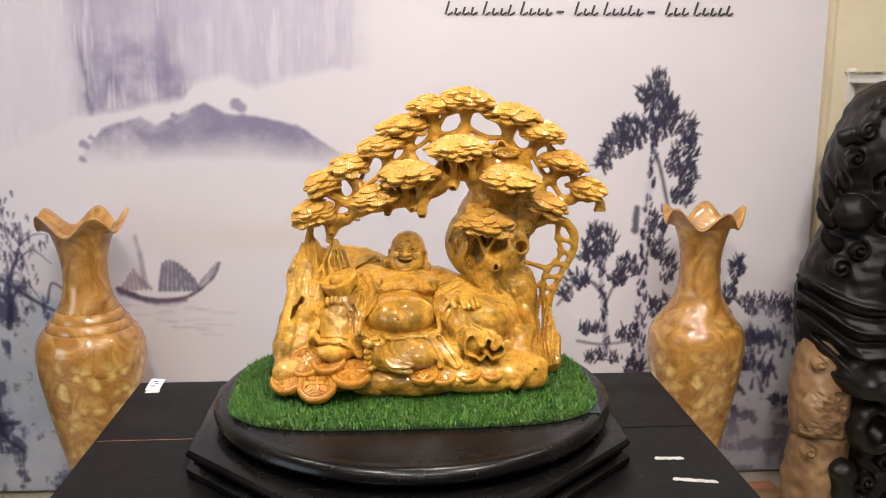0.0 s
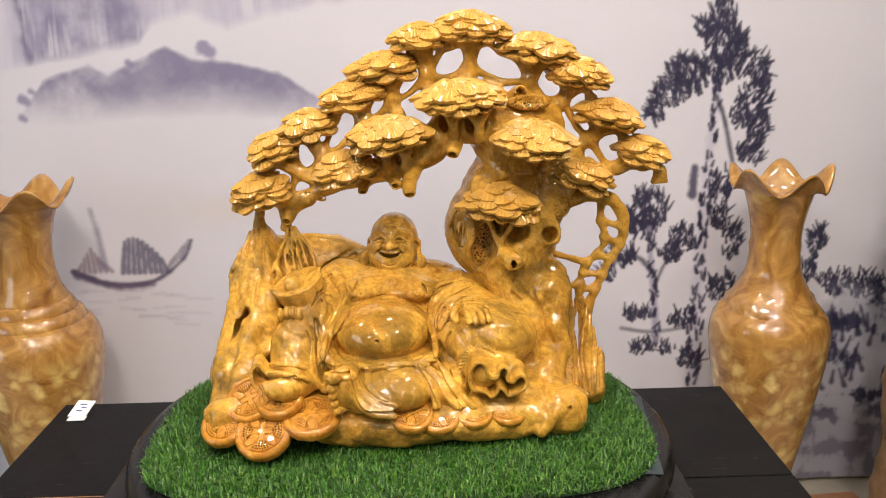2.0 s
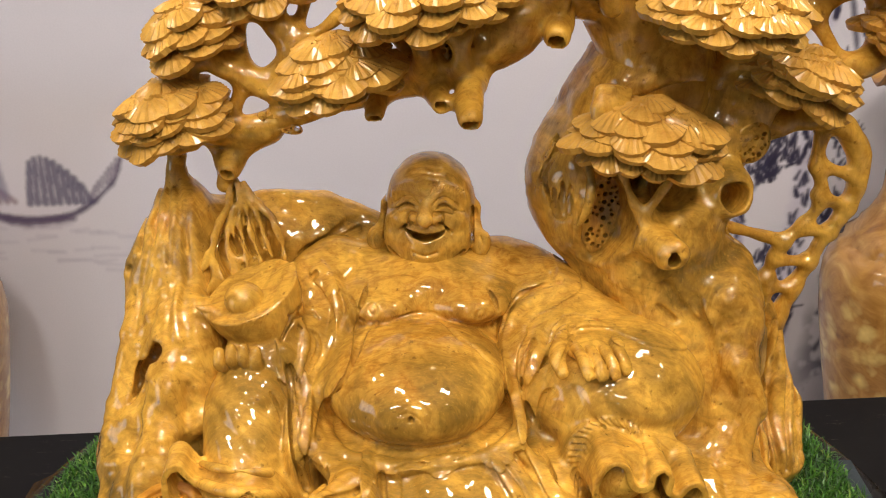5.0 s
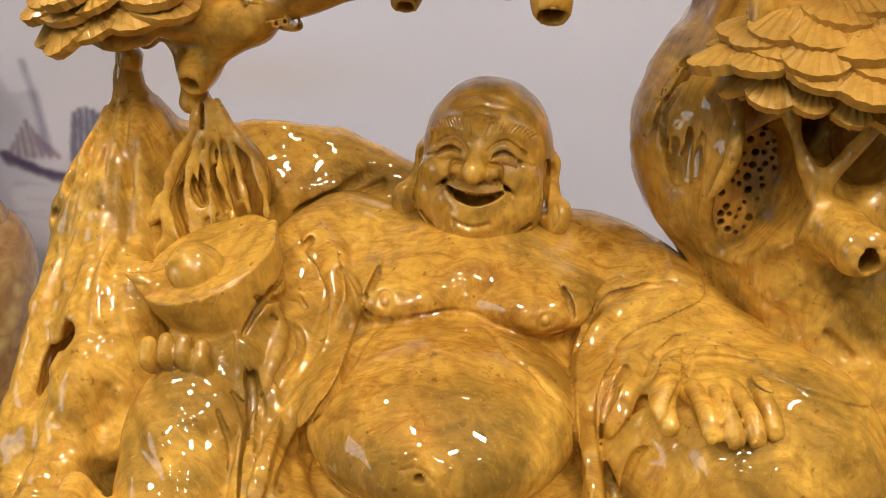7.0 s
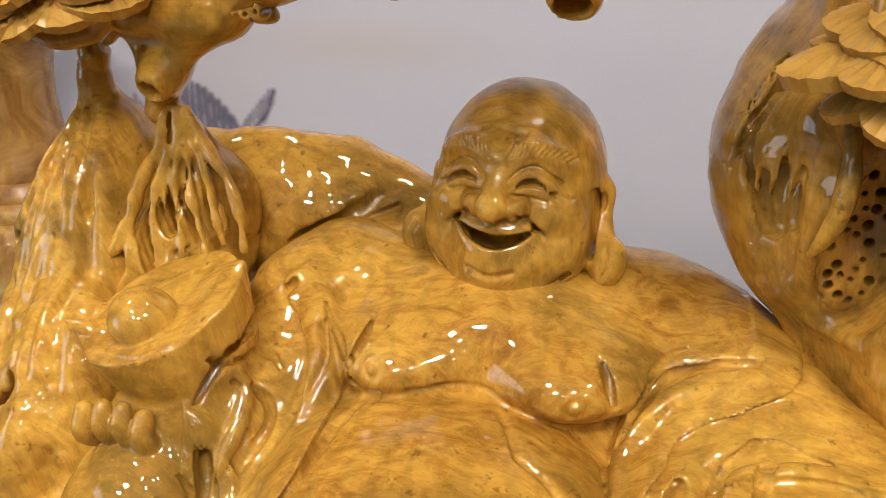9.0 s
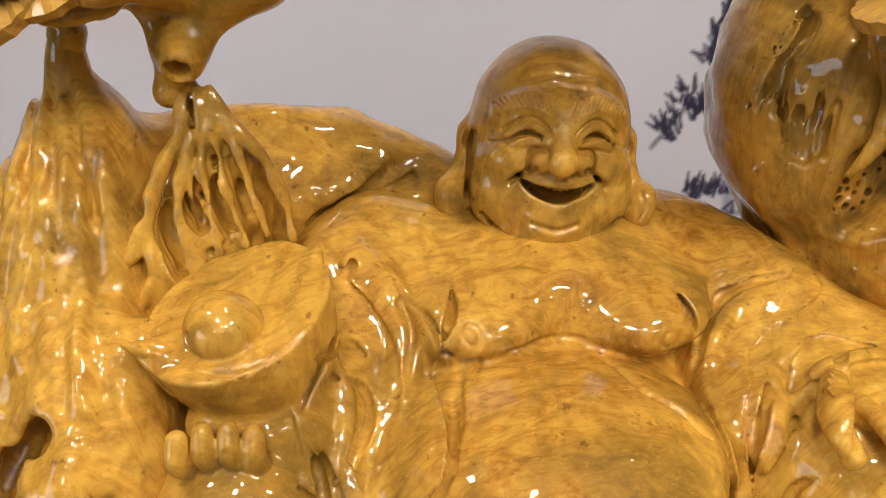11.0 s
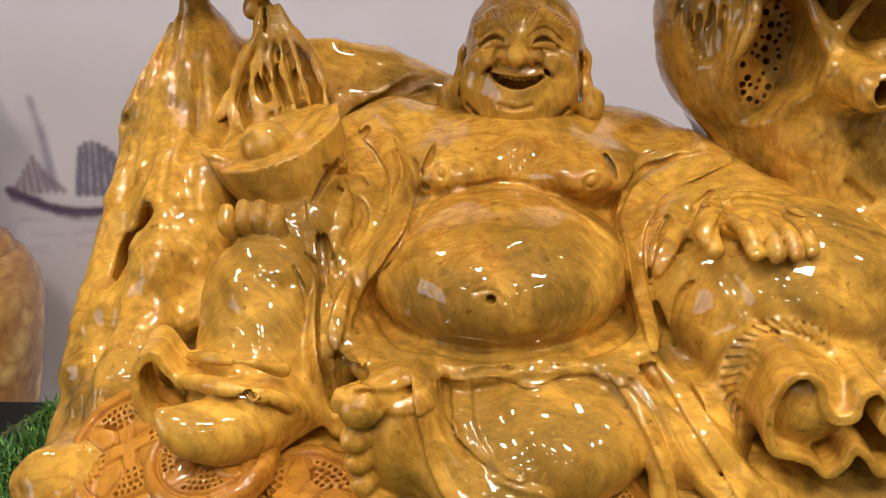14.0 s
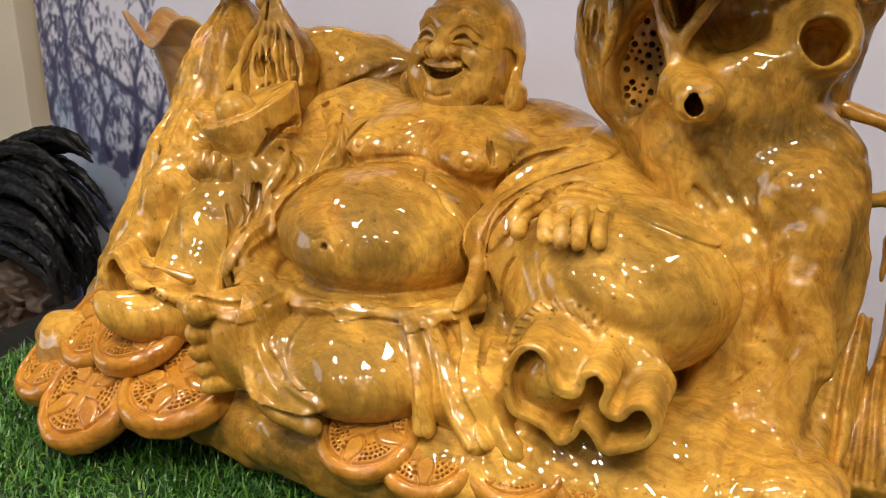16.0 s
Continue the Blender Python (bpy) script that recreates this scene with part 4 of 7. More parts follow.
def turf_mat():
    ob = thing("grass_mat", 0.045, 1.835, 0.865, "rounded mat of green artificial grass on the black stand", "mat")
    bm = bmesh.new()
    n = 96
    lo = [bm.verts.new((*mat_edge(2 * math.pi * k / n), 0.8655)) for k in range(n)]
    hi = [bm.verts.new((*mat_edge(2 * math.pi * k / n, -0.004), 0.872)) for k in range(n)]
    for k in range(n):
        bm.faces.new((lo[k], lo[(k + 1) % n], hi[(k + 1) % n], hi[k]))
    bm.faces.new(hi)
    bm.faces.new(lo[::-1])
    part("backing", bm, TURF_BACK, ob)
    part("underlay", box_bm(0.400, 1.80, 0.8650, 0.090, 0.27, 0.0008, rot=Matrix.Rotation(-0.12, 4, "Z")), TEAL, ob, "dark teal underlay showing at the edge")
    rng = np.random.default_rng(3)
    N = 70000
    x, y = rng.uniform(-0.345, 0.445, N), rng.uniform(1.58, 2.11, N)
    inside = (np.abs((x - 0.050) / 0.391) ** (2 / 0.52) + np.abs((y - 1.849) / 0.253) ** (2 / 0.52)) < 1
    x, y = x[inside], y[inside]
    n = len(x)
    # the mat is combed unevenly
    az = rng.uniform(0, 2 * math.pi, n)
    lean = rng.uniform(0.2, 1.5, n)
    length = rng.uniform(0.006, 0.018, n)
    w = rng.uniform(0.0005, 0.0010, n)
    dx, dy = np.cos(az), np.sin(az)
    rim = (np.abs((x - 0.050) / 0.391) ** (2 / 0.52) + np.abs((y - 1.849) / 0.253) ** (2 / 0.52)) > 0.90
    root = np.stack((x, y, np.where(rim, rng.uniform(0.866, 0.872, n), 0.871)), 1)
    side = np.stack((-dy, dx, 0 * x), 1) * w[:, None]
    m1 = root + np.stack((dx * np.sin(lean * 0.6), dy * np.sin(lean * 0.6), np.cos(lean * 0.6)), 1) * (length * 0.5)[:, None]
    tip = m1 + np.stack((dx * np.sin(lean * 1.5), dy * np.sin(lean * 1.5), np.cos(lean * 1.5)), 1) * (length * 0.5)[:, None]
    tip[:, 2] = np.maximum(tip[:, 2], 0.873)
    v = np.stack((root - side, root + side, m1 + side * 0.9, m1 - side * 0.9, tip), 1).reshape(-1, 3)
    base = np.arange(n)[:, None] * 5
    loops = np.concatenate((base + np.array([0, 1, 2, 3]), base + np.array([3, 2, 4])), 1).ravel()
    starts = (np.arange(n)[:, None] * 7 + np.array([0, 4])).ravel()
    me = bpy.data.meshes.new("turf_pile")
    me.vertices.add(len(v))
    me.vertices.foreach_set("co", v.astype(np.float32).ravel())
    me.loops.add(len(loops))
    me.loops.foreach_set("vertex_index", loops.astype(np.int32))
    me.polygons.add(len(starts))
    me.polygons.foreach_set("loop_start", starts.astype(np.int32))
    me.update(calc_edges=True)
    me.materials.append(TURF)
    blades = tagged(new("turf_pile", me), "short tangled green plastic blades", kind="stuff")
    blades.parent = ob
    free_parts(ob)


turf_mat()


# ---- vases ----
def floor_vase(x, y, turn, slim, carved, label):
    ob = thing("floor_vase", x, y, 0, label, "vase", "pair of wooden floor vases")
    prof = [(0.085, 0.0), (0.095, 0.012), (0.088, 0.03), (0.080, 0.05), (0.082, 0.12), (0.098, 0.22), (0.125, 0.34), (0.150, 0.46), (0.168, 0.56), (0.1745, 0.625), (0.172, 0.665), (0.164, 0.690)]
    if carved:
        prof += [(0.154, 0.704), (0.141, 0.712), (0.138, 0.718), (0.130, 0.735), (0.118, 0.750), (0.104, 0.766), (0.092, 0.786), (0.082, 0.81), (0.076, 0.83), (0.074, 0.85), (0.073, 0.87), (0.073, 0.89), (0.0715, 0.905), (0.071, 0.92)]
    else:
        prof += [(0.152, 0.712), (0.141, 0.722), (0.137, 0.7225), (0.137, 0.728), (0.128, 0.747), (0.121, 0.752), (0.117, 0.7525), (0.117, 0.758), (0.106, 0.778), (0.100, 0.782), (0.0965, 0.7825), (0.096, 0.790), (0.081, 0.82), (0.073, 0.86), (0.0705, 0.91)]
    prof += [(0.075, 0.955), (0.085, 1.0), (0.098, 1.04)]
    r = random.Random(int(turn * 10))
    waves = [(r.uniform(0, 6.28), r.randint(3, 11), r.uniform(-30, 30)) for _ in range(7)]

    def knots(i, a):
        z = prof[i][1] if i < len(prof) else 0
        if not carved or not (0.71 < z < 0.80 or 0.815 < z < 0.90):
            return 1, 0
        n = sum(math.sin(p + k * a + q * z * 6) for p, k, q in waves) / 7
        return 1 + 0.10 * n, 0.004 * n

    part("body", lathe_bm([(q * slim, z) for q, z in prof] + [(0.092 * slim, 1.036), (0.076 * slim, 0.99), (0.062 * slim, 0.92)], 96, knots), BURL, ob, "polished burl wood body with a carved neck" if carved else "polished burl wood body with a ringed shoulder", smooth=True, angle=50)
    lip = [(0.098, 1.04), (0.112, 1.054), (0.126, 1.066), (0.137, 1.070), (0.141, 1.075), (0.136, 1.079), (0.122, 1.074), (0.106, 1.060), (0.092, 1.036)]

    def ruffle(i, a):
        k = (0, 0.35, 0.75, 1.0, 1.0, 1.0, 0.75, 0.35, 0)[i]
        w = math.sin(5 * a + turn) + 0.18 * math.sin(2 * a + 1)
        return 1 + 0.05 * k * w, 0.030 * k * w

    bm = lathe_bm([(q * slim, z) for q, z in lip], 120, ruffle)
    caps = [f for f in bm.faces if len(f.verts) > 4]
    bmesh.ops.delete(bm, geom=caps, context="FACES_ONLY")
    part("ruffled_rim", bm, BURL, ob, "flared wavy wooden rim", smooth=True)
    return ob


floor_vase(-0.995, 2.86, 0.4, 1.0, False, "tall golden burl-wood floor vase with a wavy rim and ringed shoulder")
floor_vase(1.052, 2.83, 1.9, 0.93, True, "tall golden burl-wood floor vase with carved neck and wavy rim")


# ---- papers on the table ----
def price_tag():
    ob = thing("price_tag", -0.605, 2.175, TABLE_Z, "small white folded price tag with blue handwriting on the table", "tag")
    bm = bmesh.new()
    r = Matrix.Rotation(0.22, 4, "X") @ Matrix.Rotation(-0.1, 4, "Z")
    box_bm(-0.605, 2.175, TABLE_Z + 0.010, 0.036, 0.052, 0.0012, bm=bm, rot=r)
    part("card", bm, PAPER, ob)
    for k, (dx, dy, w) in enumerate(((0.0, 0.012, 0.014), (0.004, 0.002, 0.010), (-0.003, -0.008, 0.012))):
        bm = bmesh.new()
        box_bm(-0.605 + dx, 2.175 + dy, TABLE_Z + 0.0112 + 0.22 * dy, w, 0.003, 0.0008, bm=bm, rot=r)
        part("handwriting_bar", bm, INK_BLUE, ob)
    part("tape", box_bm(-0.605, 2.146, TABLE_Z + 0.0022, 0.034, 0.018, 0.0015), PAPER, ob)
    free_parts(ob)


price_tag()


def tape_strip(x, y, length, width, turn, seed):
    r = random.Random(seed)
    bm = bmesh.new()
    n = 14
    rows = []
    for k in range(n + 1):
        u = (k / n - 0.5) * length
        wv = width * (0.5 + r.uniform(-0.08, 0.08)) * (0.55 if k in (0, n) else 1)
        zz = TABLE_Z + 0.0015 + 0.0012 * abs(math.sin(k * 0.9))
        c, s = math.cos(turn), math.sin(turn)
        rows.append([bm.verts.new((x + u * c - e * wv * s, y + u * s + e * wv * c, zz)) for e in (-1, 1)])
    for a, b in zip(rows, rows[1:]):
        bm.faces.new((a[0], b[0], b[1], a[1]))
    bmesh.ops.solidify(bm, geom=bm.faces[:], thickness=0.0006)
    ob = link_bm("tape_strip", bm, PAPER)
    tagged(ob, "torn strip of white paper tape on the black table", "tape", "tape strips")


tape_strip(0.583, 1.68, 0.062, 0.014, -0.06, 1)
tape_strip(0.603, 1.577, 0.088, 0.014, -0.22, 2)


# ---- the golden wood carving ----
carving = thing("wood_carving", 0.05, 1.86, 0.885, "glossy golden wood carving of a laughing figure under a pine", "carving")


def carve_head():
    """The head by itself, face towards -y, later set on the shoulders."""
    c = Clay((-0.072, -0.056, -0.060), (0.072, 0.055, 0.054), 0.00065)
    # skull, broad jaw and the double chin
    c.ball((0, 0.004, 0.010), (0.0412, 0.0425, 0.0372), 0.01)
    c.ball((0, 0.003, -0.006), (0.0408, 0.0405, 0.0360), 0.012)
    c.ball((0, -0.002, -0.022), (0.0425, 0.0375, 0.0260), 0.012)
    c.ball((0, -0.006, -0.0390), (0.0365, 0.0325, 0.0125), 0.006)
    # brow shelf, cheeks pushed up by the laugh, chin
    for s in (-1, 1):
        c.tube([(s * 0.005, -0.0352, 0.0185, 0.0034), (s * 0.0165, -0.0335, 0.0235, 0.0040), (s * 0.0300, -0.0240, 0.0165, 0.0030)], 0.006)
        c.ball((s * 0.0225, -0.0275, -0.0030), (0.0130, 0.0105, 0.0100), 0.006)
        c.ball((s * 0.0295, -0.0190, -0.0170), (0.0120, 0.0130, 0.0160), 0.008)
        c.ball((s * 0.0165, -0.0318, 0.0090), (0.0098, 0.0062, 0.0062), 0.004)
        # ears with long heavy lobes
        c.tube([(s * 0.0390, 0.004, 0.006, 0.0036), (s * 0.0440, 0.005, 0.002, 0.0044), (s * 0.0440, 0.002, -0.008, 0.0046), (s * 0.0462, -0.002, -0.018, 0.0056)], 0.004)
        c.ball((s * 0.0505, -0.0060, -0.0275), (0.0092, 0.0100, 0.0115), 0.004, (0, s * 14, 0))
        c.ball((s * 0.0440, -0.002, -0.001), (0.0020, 0.0040, 0.0046), 0.001, cut=True)
        c.etch([(s * 0.0405, 0.004), (s * 0.0415, -0.004), (s * 0.0420, -0.014), (s * 0.0425, -0.024)], 0.0012, 0.0026, -0.03, 0.006)
        c.etch([(s * 0.0500, -0.020), (s * 0.0520, -0.026), (s * 0.0500, -0.032)], 0.0010, 0.0014, -0.03, 0.0)
    c.ball((0, -0.0345, -0.0300), (0.0150, 0.0070, 0.0068), 0.007)
    # nose: short bridge, round tip and wide wings
    c.tube([(0, -0.0345, 0.0165, 0.0040), (0, -0.0385, 0.0085, 0.0044), (0, -0.0420, 0.0010, 0.0060)], 0.004)
    c.ball((0, -0.0440, -0.0010), (0.0078, 0.0062, 0.0062), 0.003)
    for s in (-1, 1):
        c.ball((s * 0.0098, -0.0395, -0.0014), (0.0056, 0.0056, 0.0052), 0.0016)
        c.ball((s * 0.0050, -0.0440, -0.0066), (0.0022, 0.0030, 0.0016), 0.001, cut=True)
        c.etch([(s * 0.0080, 0.0040), (s * 0.0150, 0.0028), (s * 0.0162, -0.0030), (s * 0.0140, -0.0070)], 0.0009, 0.0020, -0.06, -0.018)
    # a wide open crescent mouth with a row of upper teeth
    c.tube([(-0.0195, -0.0310, -0.0085, 0.0018), (-0.0100, -0.0378, -0.0112, 0.0026), (0, -0.0396, -0.0112, 0.0030), (0.0100, -0.0378, -0.0112, 0.0026), (0.0195, -0.0310, -0.0085, 0.0018)], 0.003)
    c.tube([(-0.0195, -0.0310, -0.0100, 0.0018), (-0.0130, -0.0352, -0.0190, 0.0026), (0, -0.0380, -0.0225, 0.0032), (0.0130, -0.0352, -0.0190, 0.0026), (0.0195, -0.0310, -0.0100, 0.0018)], 0.003)
    for deep in (0.0, 0.004, 0.008):
        c.tube([(-0.0195, -0.0340 + deep, -0.0098, 0.0009), (-0.0120, -0.0395 + deep, -0.0142, 0.0027), (0, -0.0418 + deep, -0.0162, 0.0036), (0.0120, -0.0395 + deep, -0.0142, 0.0027), (0.0195, -0.0340 + deep, -0.0098, 0.0009)], 0.0005, cut=True)
    c.ball((0, -0.0270, -0.0170), (0.0140, 0.0130, 0.0048), 0.001, cut=True)
    c.tube([(-0.0115, -0.0335, -0.0118, 0.0014), (0, -0.0360, -0.0134, 0.0017), (0.0115, -0.0335, -0.0118, 0.0014)], 0.0004)
    for k in range(-3, 4):
        c.etch([(k * 0.0032, -0.0108), (k * 0.0032, -0.0160)], 0.0004, 0.0009, -0.0380, -0.030)
    for s in (-1, 1):
        # laughing eyes: deep arched slits under a heavy lid, with bags and crow's feet
        c.follow([(s * 0.0068, 0.0090, 0.0007), (s * 0.0120, 0.0128, 0.0012), (s * 0.0180, 0.0132, 0.0012), (s * 0.0275, 0.0078, 0.0007)], 0.0002, 0.001, False)
        slit = [(s * 0.0082, 0.0060, 0.0006), (s * 0.0115, 0.0088, 0.0015), (s * 0.0165, 0.0100, 0.0018), (s * 0.0215, 0.0086, 0.0014), (s * 0.0262, 0.0050, 0.0006)]
        c.follow(slit, 0.0008, 0.0004)
        c.follow(slit, 0.0012, 0.0004)
        c.etch([(s * 0.0062, 0.0105), (s * 0.0118, 0.0152), (s * 0.0190, 0.0156), (s * 0.0285, 0.0095)], 0.0009, 0.0014, -0.06, -0.012)
        c.etch([(s * 0.0085, 0.0030), (s * 0.0150, 0.0042), (s * 0.0240, 0.0025)], 0.0009, 0.0010, -0.06, -0.012)
        c.etch([(s * 0.0122, -0.0040), (s * 0.0190, -0.0080), (s * 0.0235, -0.0120)], 0.0014, 0.0022, -0.06, -0.010)
        c.etch([(s * 0.0262, 0.0060), (s * 0.0340, 0.0030)], 0.0007, 0.0009, -0.06, -0.006)
        c.etch([(s * 0.0262, 0.0048), (s * 0.0325, -0.0010)], 0.0007, 0.0008, -0.06, -0.006)
        # combed eyebrows
        for k in range(13):
            x = 0.0040 + 0.0022 * k
            z = 0.0188 + 0.0046 * math.sin(math.pi * (k + 1.5) / 15)
            c.etch([(s * x, z - 0.0016), (s * (x + 0.0022), z + 0.0040 - 0.00040 * k)], 0.00055, 0.0011, -0.06, -0.012)
    for z, w in ((0.0290, 0.010), (0.0330, 0.015), (0.0372, 0.012)):
        c.etch([(-w, z - 0.0010), (-w * 0.4, z + 0.0004), (w * 0.3, z - 0.0004), (w, z - 0.0012)], 0.0013, 0.0010, -0.06, -0.010)
    c.etch([(-0.0110, -0.0290), (0, -0.0312), (0.0110, -0.0290)], 0.0014, 0.0016, -0.06, -0.02)
    c.etch([(-0.0350, -0.0290), (-0.0220, -0.0385), (0, -0.0420), (0.0220, -0.0385), (0.0350, -0.0290)], 0.0013, 0.0026, -0.06, 0.004)
    c.lumps(0.0002, 0.016, 4)
    v, q = c.mesh()
    m = Matrix.Translation((0.0415, 1.9520, 1.1445)) @ Euler((radians(-8), radians(2), radians(-8))).to_matrix().to_4x4()
    R, t = np.array(m.to_3x3()), np.array(m.translation)
    return (v * np.array((0.94, 1.0, 1.08))) @ R.T + t, q


def carve_figure():
    c = Clay((-0.185, 1.695, 0.90), (0.305, 2.02, 1.145), 0.00115)
    # trunk of the body
    c.ball((0.038, 1.960, 1.062), (0.090, 0.062, 0.044), 0.02)
    c.ball((-0.030, 1.958, 1.056), (0.052, 0.048, 0.042), 0.02)
    c.ball((0.110, 1.955, 1.048), (0.052, 0.048, 0.040), 0.02)
    c.ball((0.040, 1.932, 1.088), (0.056, 0.048, 0.026), 0.02)
    c.ball((0.022, 1.905, 1.015), (0.115, 0.055, 0.055), 0.02)
    c.ball((0.020, 1.930, 1.030), (0.085, 0.07, 0.06), 0.02)
    c.ball((-0.014, 1.958, 1.094), (0.034, 0.032, 0.018), 0.015)
    c.ball((0.094, 1.952, 1.088), (0.034, 0.032, 0.020), 0.015)
    c.tube([(0.080, 1.955, 1.098, 0.013), (0.112, 1.957, 1.094, 0.015), (0.140, 1.953, 1.084, 0.016)], 0.012)
    for bx, by in ((-0.004, 1.922), (0.074, 1.918)):
        c.ball((bx, by, 1.0790), (0.044, 0.054, 0.0225), 0.010)
    c.ball((0.0235, 1.850, 1.0305), (0.0775, 0.0765, 0.0455), 0.0025)
    c.ball((0.023, 1.842, 0.990), (0.086, 0.072, 0.021), 0.006)
    c.ball((0.120, 1.862, 1.015), (0.028, 0.040, 0.048), 0.010)
    c.ball((-0.066, 1.858, 1.005), (0.024, 0.036, 0.045), 0.010)
    c.ball((-0.004, 1.768, 0.957), (0.040, 0.040, 0.030), 0.010)
    c.ball((0.122, 1.800, 0.955), (0.042, 0.050, 0.030), 0.012)
    # sleeves and arms
    c.tube([(-0.045, 1.950, 1.080, 0.040), (-0.066, 1.915, 1.055, 0.036), (-0.078, 1.880, 1.048, 0.030), (-0.092, 1.862, 1.056, 0.022)], 0.010)
    c.ball((-0.066, 1.895, 1.030), (0.026, 0.034, 0.036), 0.010)
    c.tube([(-0.066, 1.930, 1.086, 0.026), (-0.060, 1.905, 1.055, 0.028), (-0.078, 1.872, 1.025, 0.028), (-0.080, 1.850, 0.990, 0.030)], 0.012)
    c.tube([(0.142, 1.925, 1.072, 0.026), (0.134, 1.900, 1.046, 0.030), (0.136, 1.872, 1.020, 0.028), (0.138, 1.850, 0.985, 0.030)], 0.012)
    c.ball((0.045, 1.845, 0.950), (0.125, 0.085, 0.034), 0.015)
    c.tube([(0.118, 1.945, 1.064, 0.042), (0.152, 1.915, 1.055, 0.038), (0.170, 1.890, 1.048, 0.027), (0.166, 1.868, 1.049, 0.020)], 0.010)
    c.ball((0.168, 1.874, 1.056), (0.044, 0.026, 0.018), 0.008)
    c.tube([(0.150, 1.92, 1.03, 0.03), (0.185, 1.895, 1.048, 0.026), (0.240, 1.885, 1.040, 0.014)], 0.012)
    c.tube([(0.262, 1.866, 1.030, 0.003), (0.222, 1.858, 1.053, 0.0035), (0.186, 1.852, 1.066, 0.0038), (0.164, 1.849, 1.071, 0.0038), (0.147, 1.846, 1.069, 0.0038), (0.136, 1.843, 1.057, 0.0036), (0.128, 1.842, 1.044, 0.0034), (0.115, 1.842, 1.032, 0.003)], 0.006)
    # open edges of the robe
    c.tube([(-0.030, 1.930, 1.108, 0.005), (-0.047, 1.910, 1.096, 0.006), (-0.040, 1.888, 1.078, 0.006), (-0.048, 1.864, 1.054, 0.006), (-0.062, 1.842, 1.030, 0.006), (-0.066, 1.820, 1.012, 0.006), (-0.052, 1.795, 1.003, 0.006)], 0.004)
    c.tube([(0.146, 1.935, 1.086, 0.004), (0.118, 1.895, 1.076, 0.0055), (0.102, 1.874, 1.058, 0.0055), (0.099, 1.848, 1.032, 0.0055), (0.106, 1.818, 1.012, 0.0055), (0.100, 1.792, 1.000, 0.0055)], 0.0035)
    c.tube([(0.170, 1.920, 1.072, 0.004), (0.134, 1.887, 1.070, 0.0055), (0.117, 1.872, 1.056, 0.0055), (0.110, 1.856, 1.036, 0.005)], 0.0035)
    # belt under the belly, lap and hem
    c.ball((0.046, 1.784, 0.961), (0.062, 0.062, 0.036), 0.005)
    c.tube([(-0.060, 1.838, 1.006, 0.006), (-0.042, 1.792, 1.000, 0.007), (-0.015, 1.779, 0.999, 0.0050), (0.004, 1.773, 0.996, 0.0068), (0.020, 1.772, 0.995, 0.0052), (0.042, 1.773, 0.999, 0.0066), (0.068, 1.778, 0.996, 0.0052), (0.088, 1.787, 0.999, 0.0064), (0.110, 1.815, 1.002, 0.006)], 0.0025)
    c.tube([(-0.048, 1.785, 0.996, 0.010), (-0.028, 1.758, 0.988, 0.010), (-0.018, 1.738, 0.972, 0.009), (-0.006, 1.728, 0.955, 0.0075), (0.013, 1.722, 0.944, 0.0065), (0.040, 1.720, 0.940, 0.0065)], 0.003)
    c.tube([(-0.024, 1.765, 0.992, 0.006), (-0.008, 1.742, 0.980, 0.006), (0.001, 1.732, 0.966, 0.0055), (0.015, 1.726, 0.953, 0.005), (0.036, 1.722, 0.947, 0.004)], 0.003)
    c.tube([(0.079, 1.772, 0.994, 0.004), (0.094, 1.756, 0.978, 0.0045), (0.101, 1.746, 0.960, 0.005), (0.104, 1.742, 0.944, 0.006)], 0.003)
    c.tube([(0.092, 1.780, 0.994, 0.004), (0.110, 1.764, 0.975, 0.005), (0.122, 1.753, 0.956, 0.0055), (0.140, 1.745, 0.940, 0.006)], 0.003)
    c.tube([(0.104, 1.795, 0.992, 0.004), (0.126, 1.774, 0.970, 0.005), (0.143, 1.760, 0.952, 0.0055), (0.160, 1.752, 0.940, 0.006)], 0.003)
    # raised knee, trouser leg and boot
    c.tube([(-0.085, 1.905, 1.000, 0.040), (-0.112, 1.848, 1.020, 0.037), (-0.116, 1.822, 0.998, 0.036), (-0.118, 1.800, 0.975, 0.033)], 0.012)
    c.tube([(-0.148, 1.790, 0.972, 0.006), (-0.135, 1.770, 0.982, 0.007), (-0.112, 1.762, 0.986, 0.007), (-0.090, 1.770, 0.976, 0.007), (-0.082, 1.790, 0.962, 0.006)], 0.006)
    c.tube([(-0.100, 1.795, 0.968, 0.023), (-0.110, 1.768, 0.971, 0.022), (-0.124, 1.752, 0.973, 0.0185), (-0.138, 1.744, 0.978, 0.0125), (-0.147, 1.742, 0.985, 0.0055)], 0.005)
    # the trouser cuff curls up at the side of the boot
    c.ribbon([(-0.164, 0.962), (-0.172, 0.976), (-0.1735, 0.992), (-0.168, 1.003), (-0.160, 1.005), (-0.156, 0.998), (-0.150, 0.991), (-0.140, 0.989)], 0.0026, 1.772, 1.796, 0.003, 0.006)
    c.tube([(-0.148, 1.775, 0.990, 0.0040), (-0.132, 1.758, 0.997, 0.0046), (-0.112, 1.750, 0.998, 0.0046), (-0.094, 1.758, 0.988, 0.0046), (-0.084, 1.775, 0.972, 0.0040)], 0.003)
    c.tube([(-0.146, 1.785, 1.000, 0.0030), (-0.130, 1.770, 1.006, 0.0034), (-0.110, 1.764, 1.006, 0.0034), (-0.092, 1.772, 0.998, 0.0034)], 0.003)
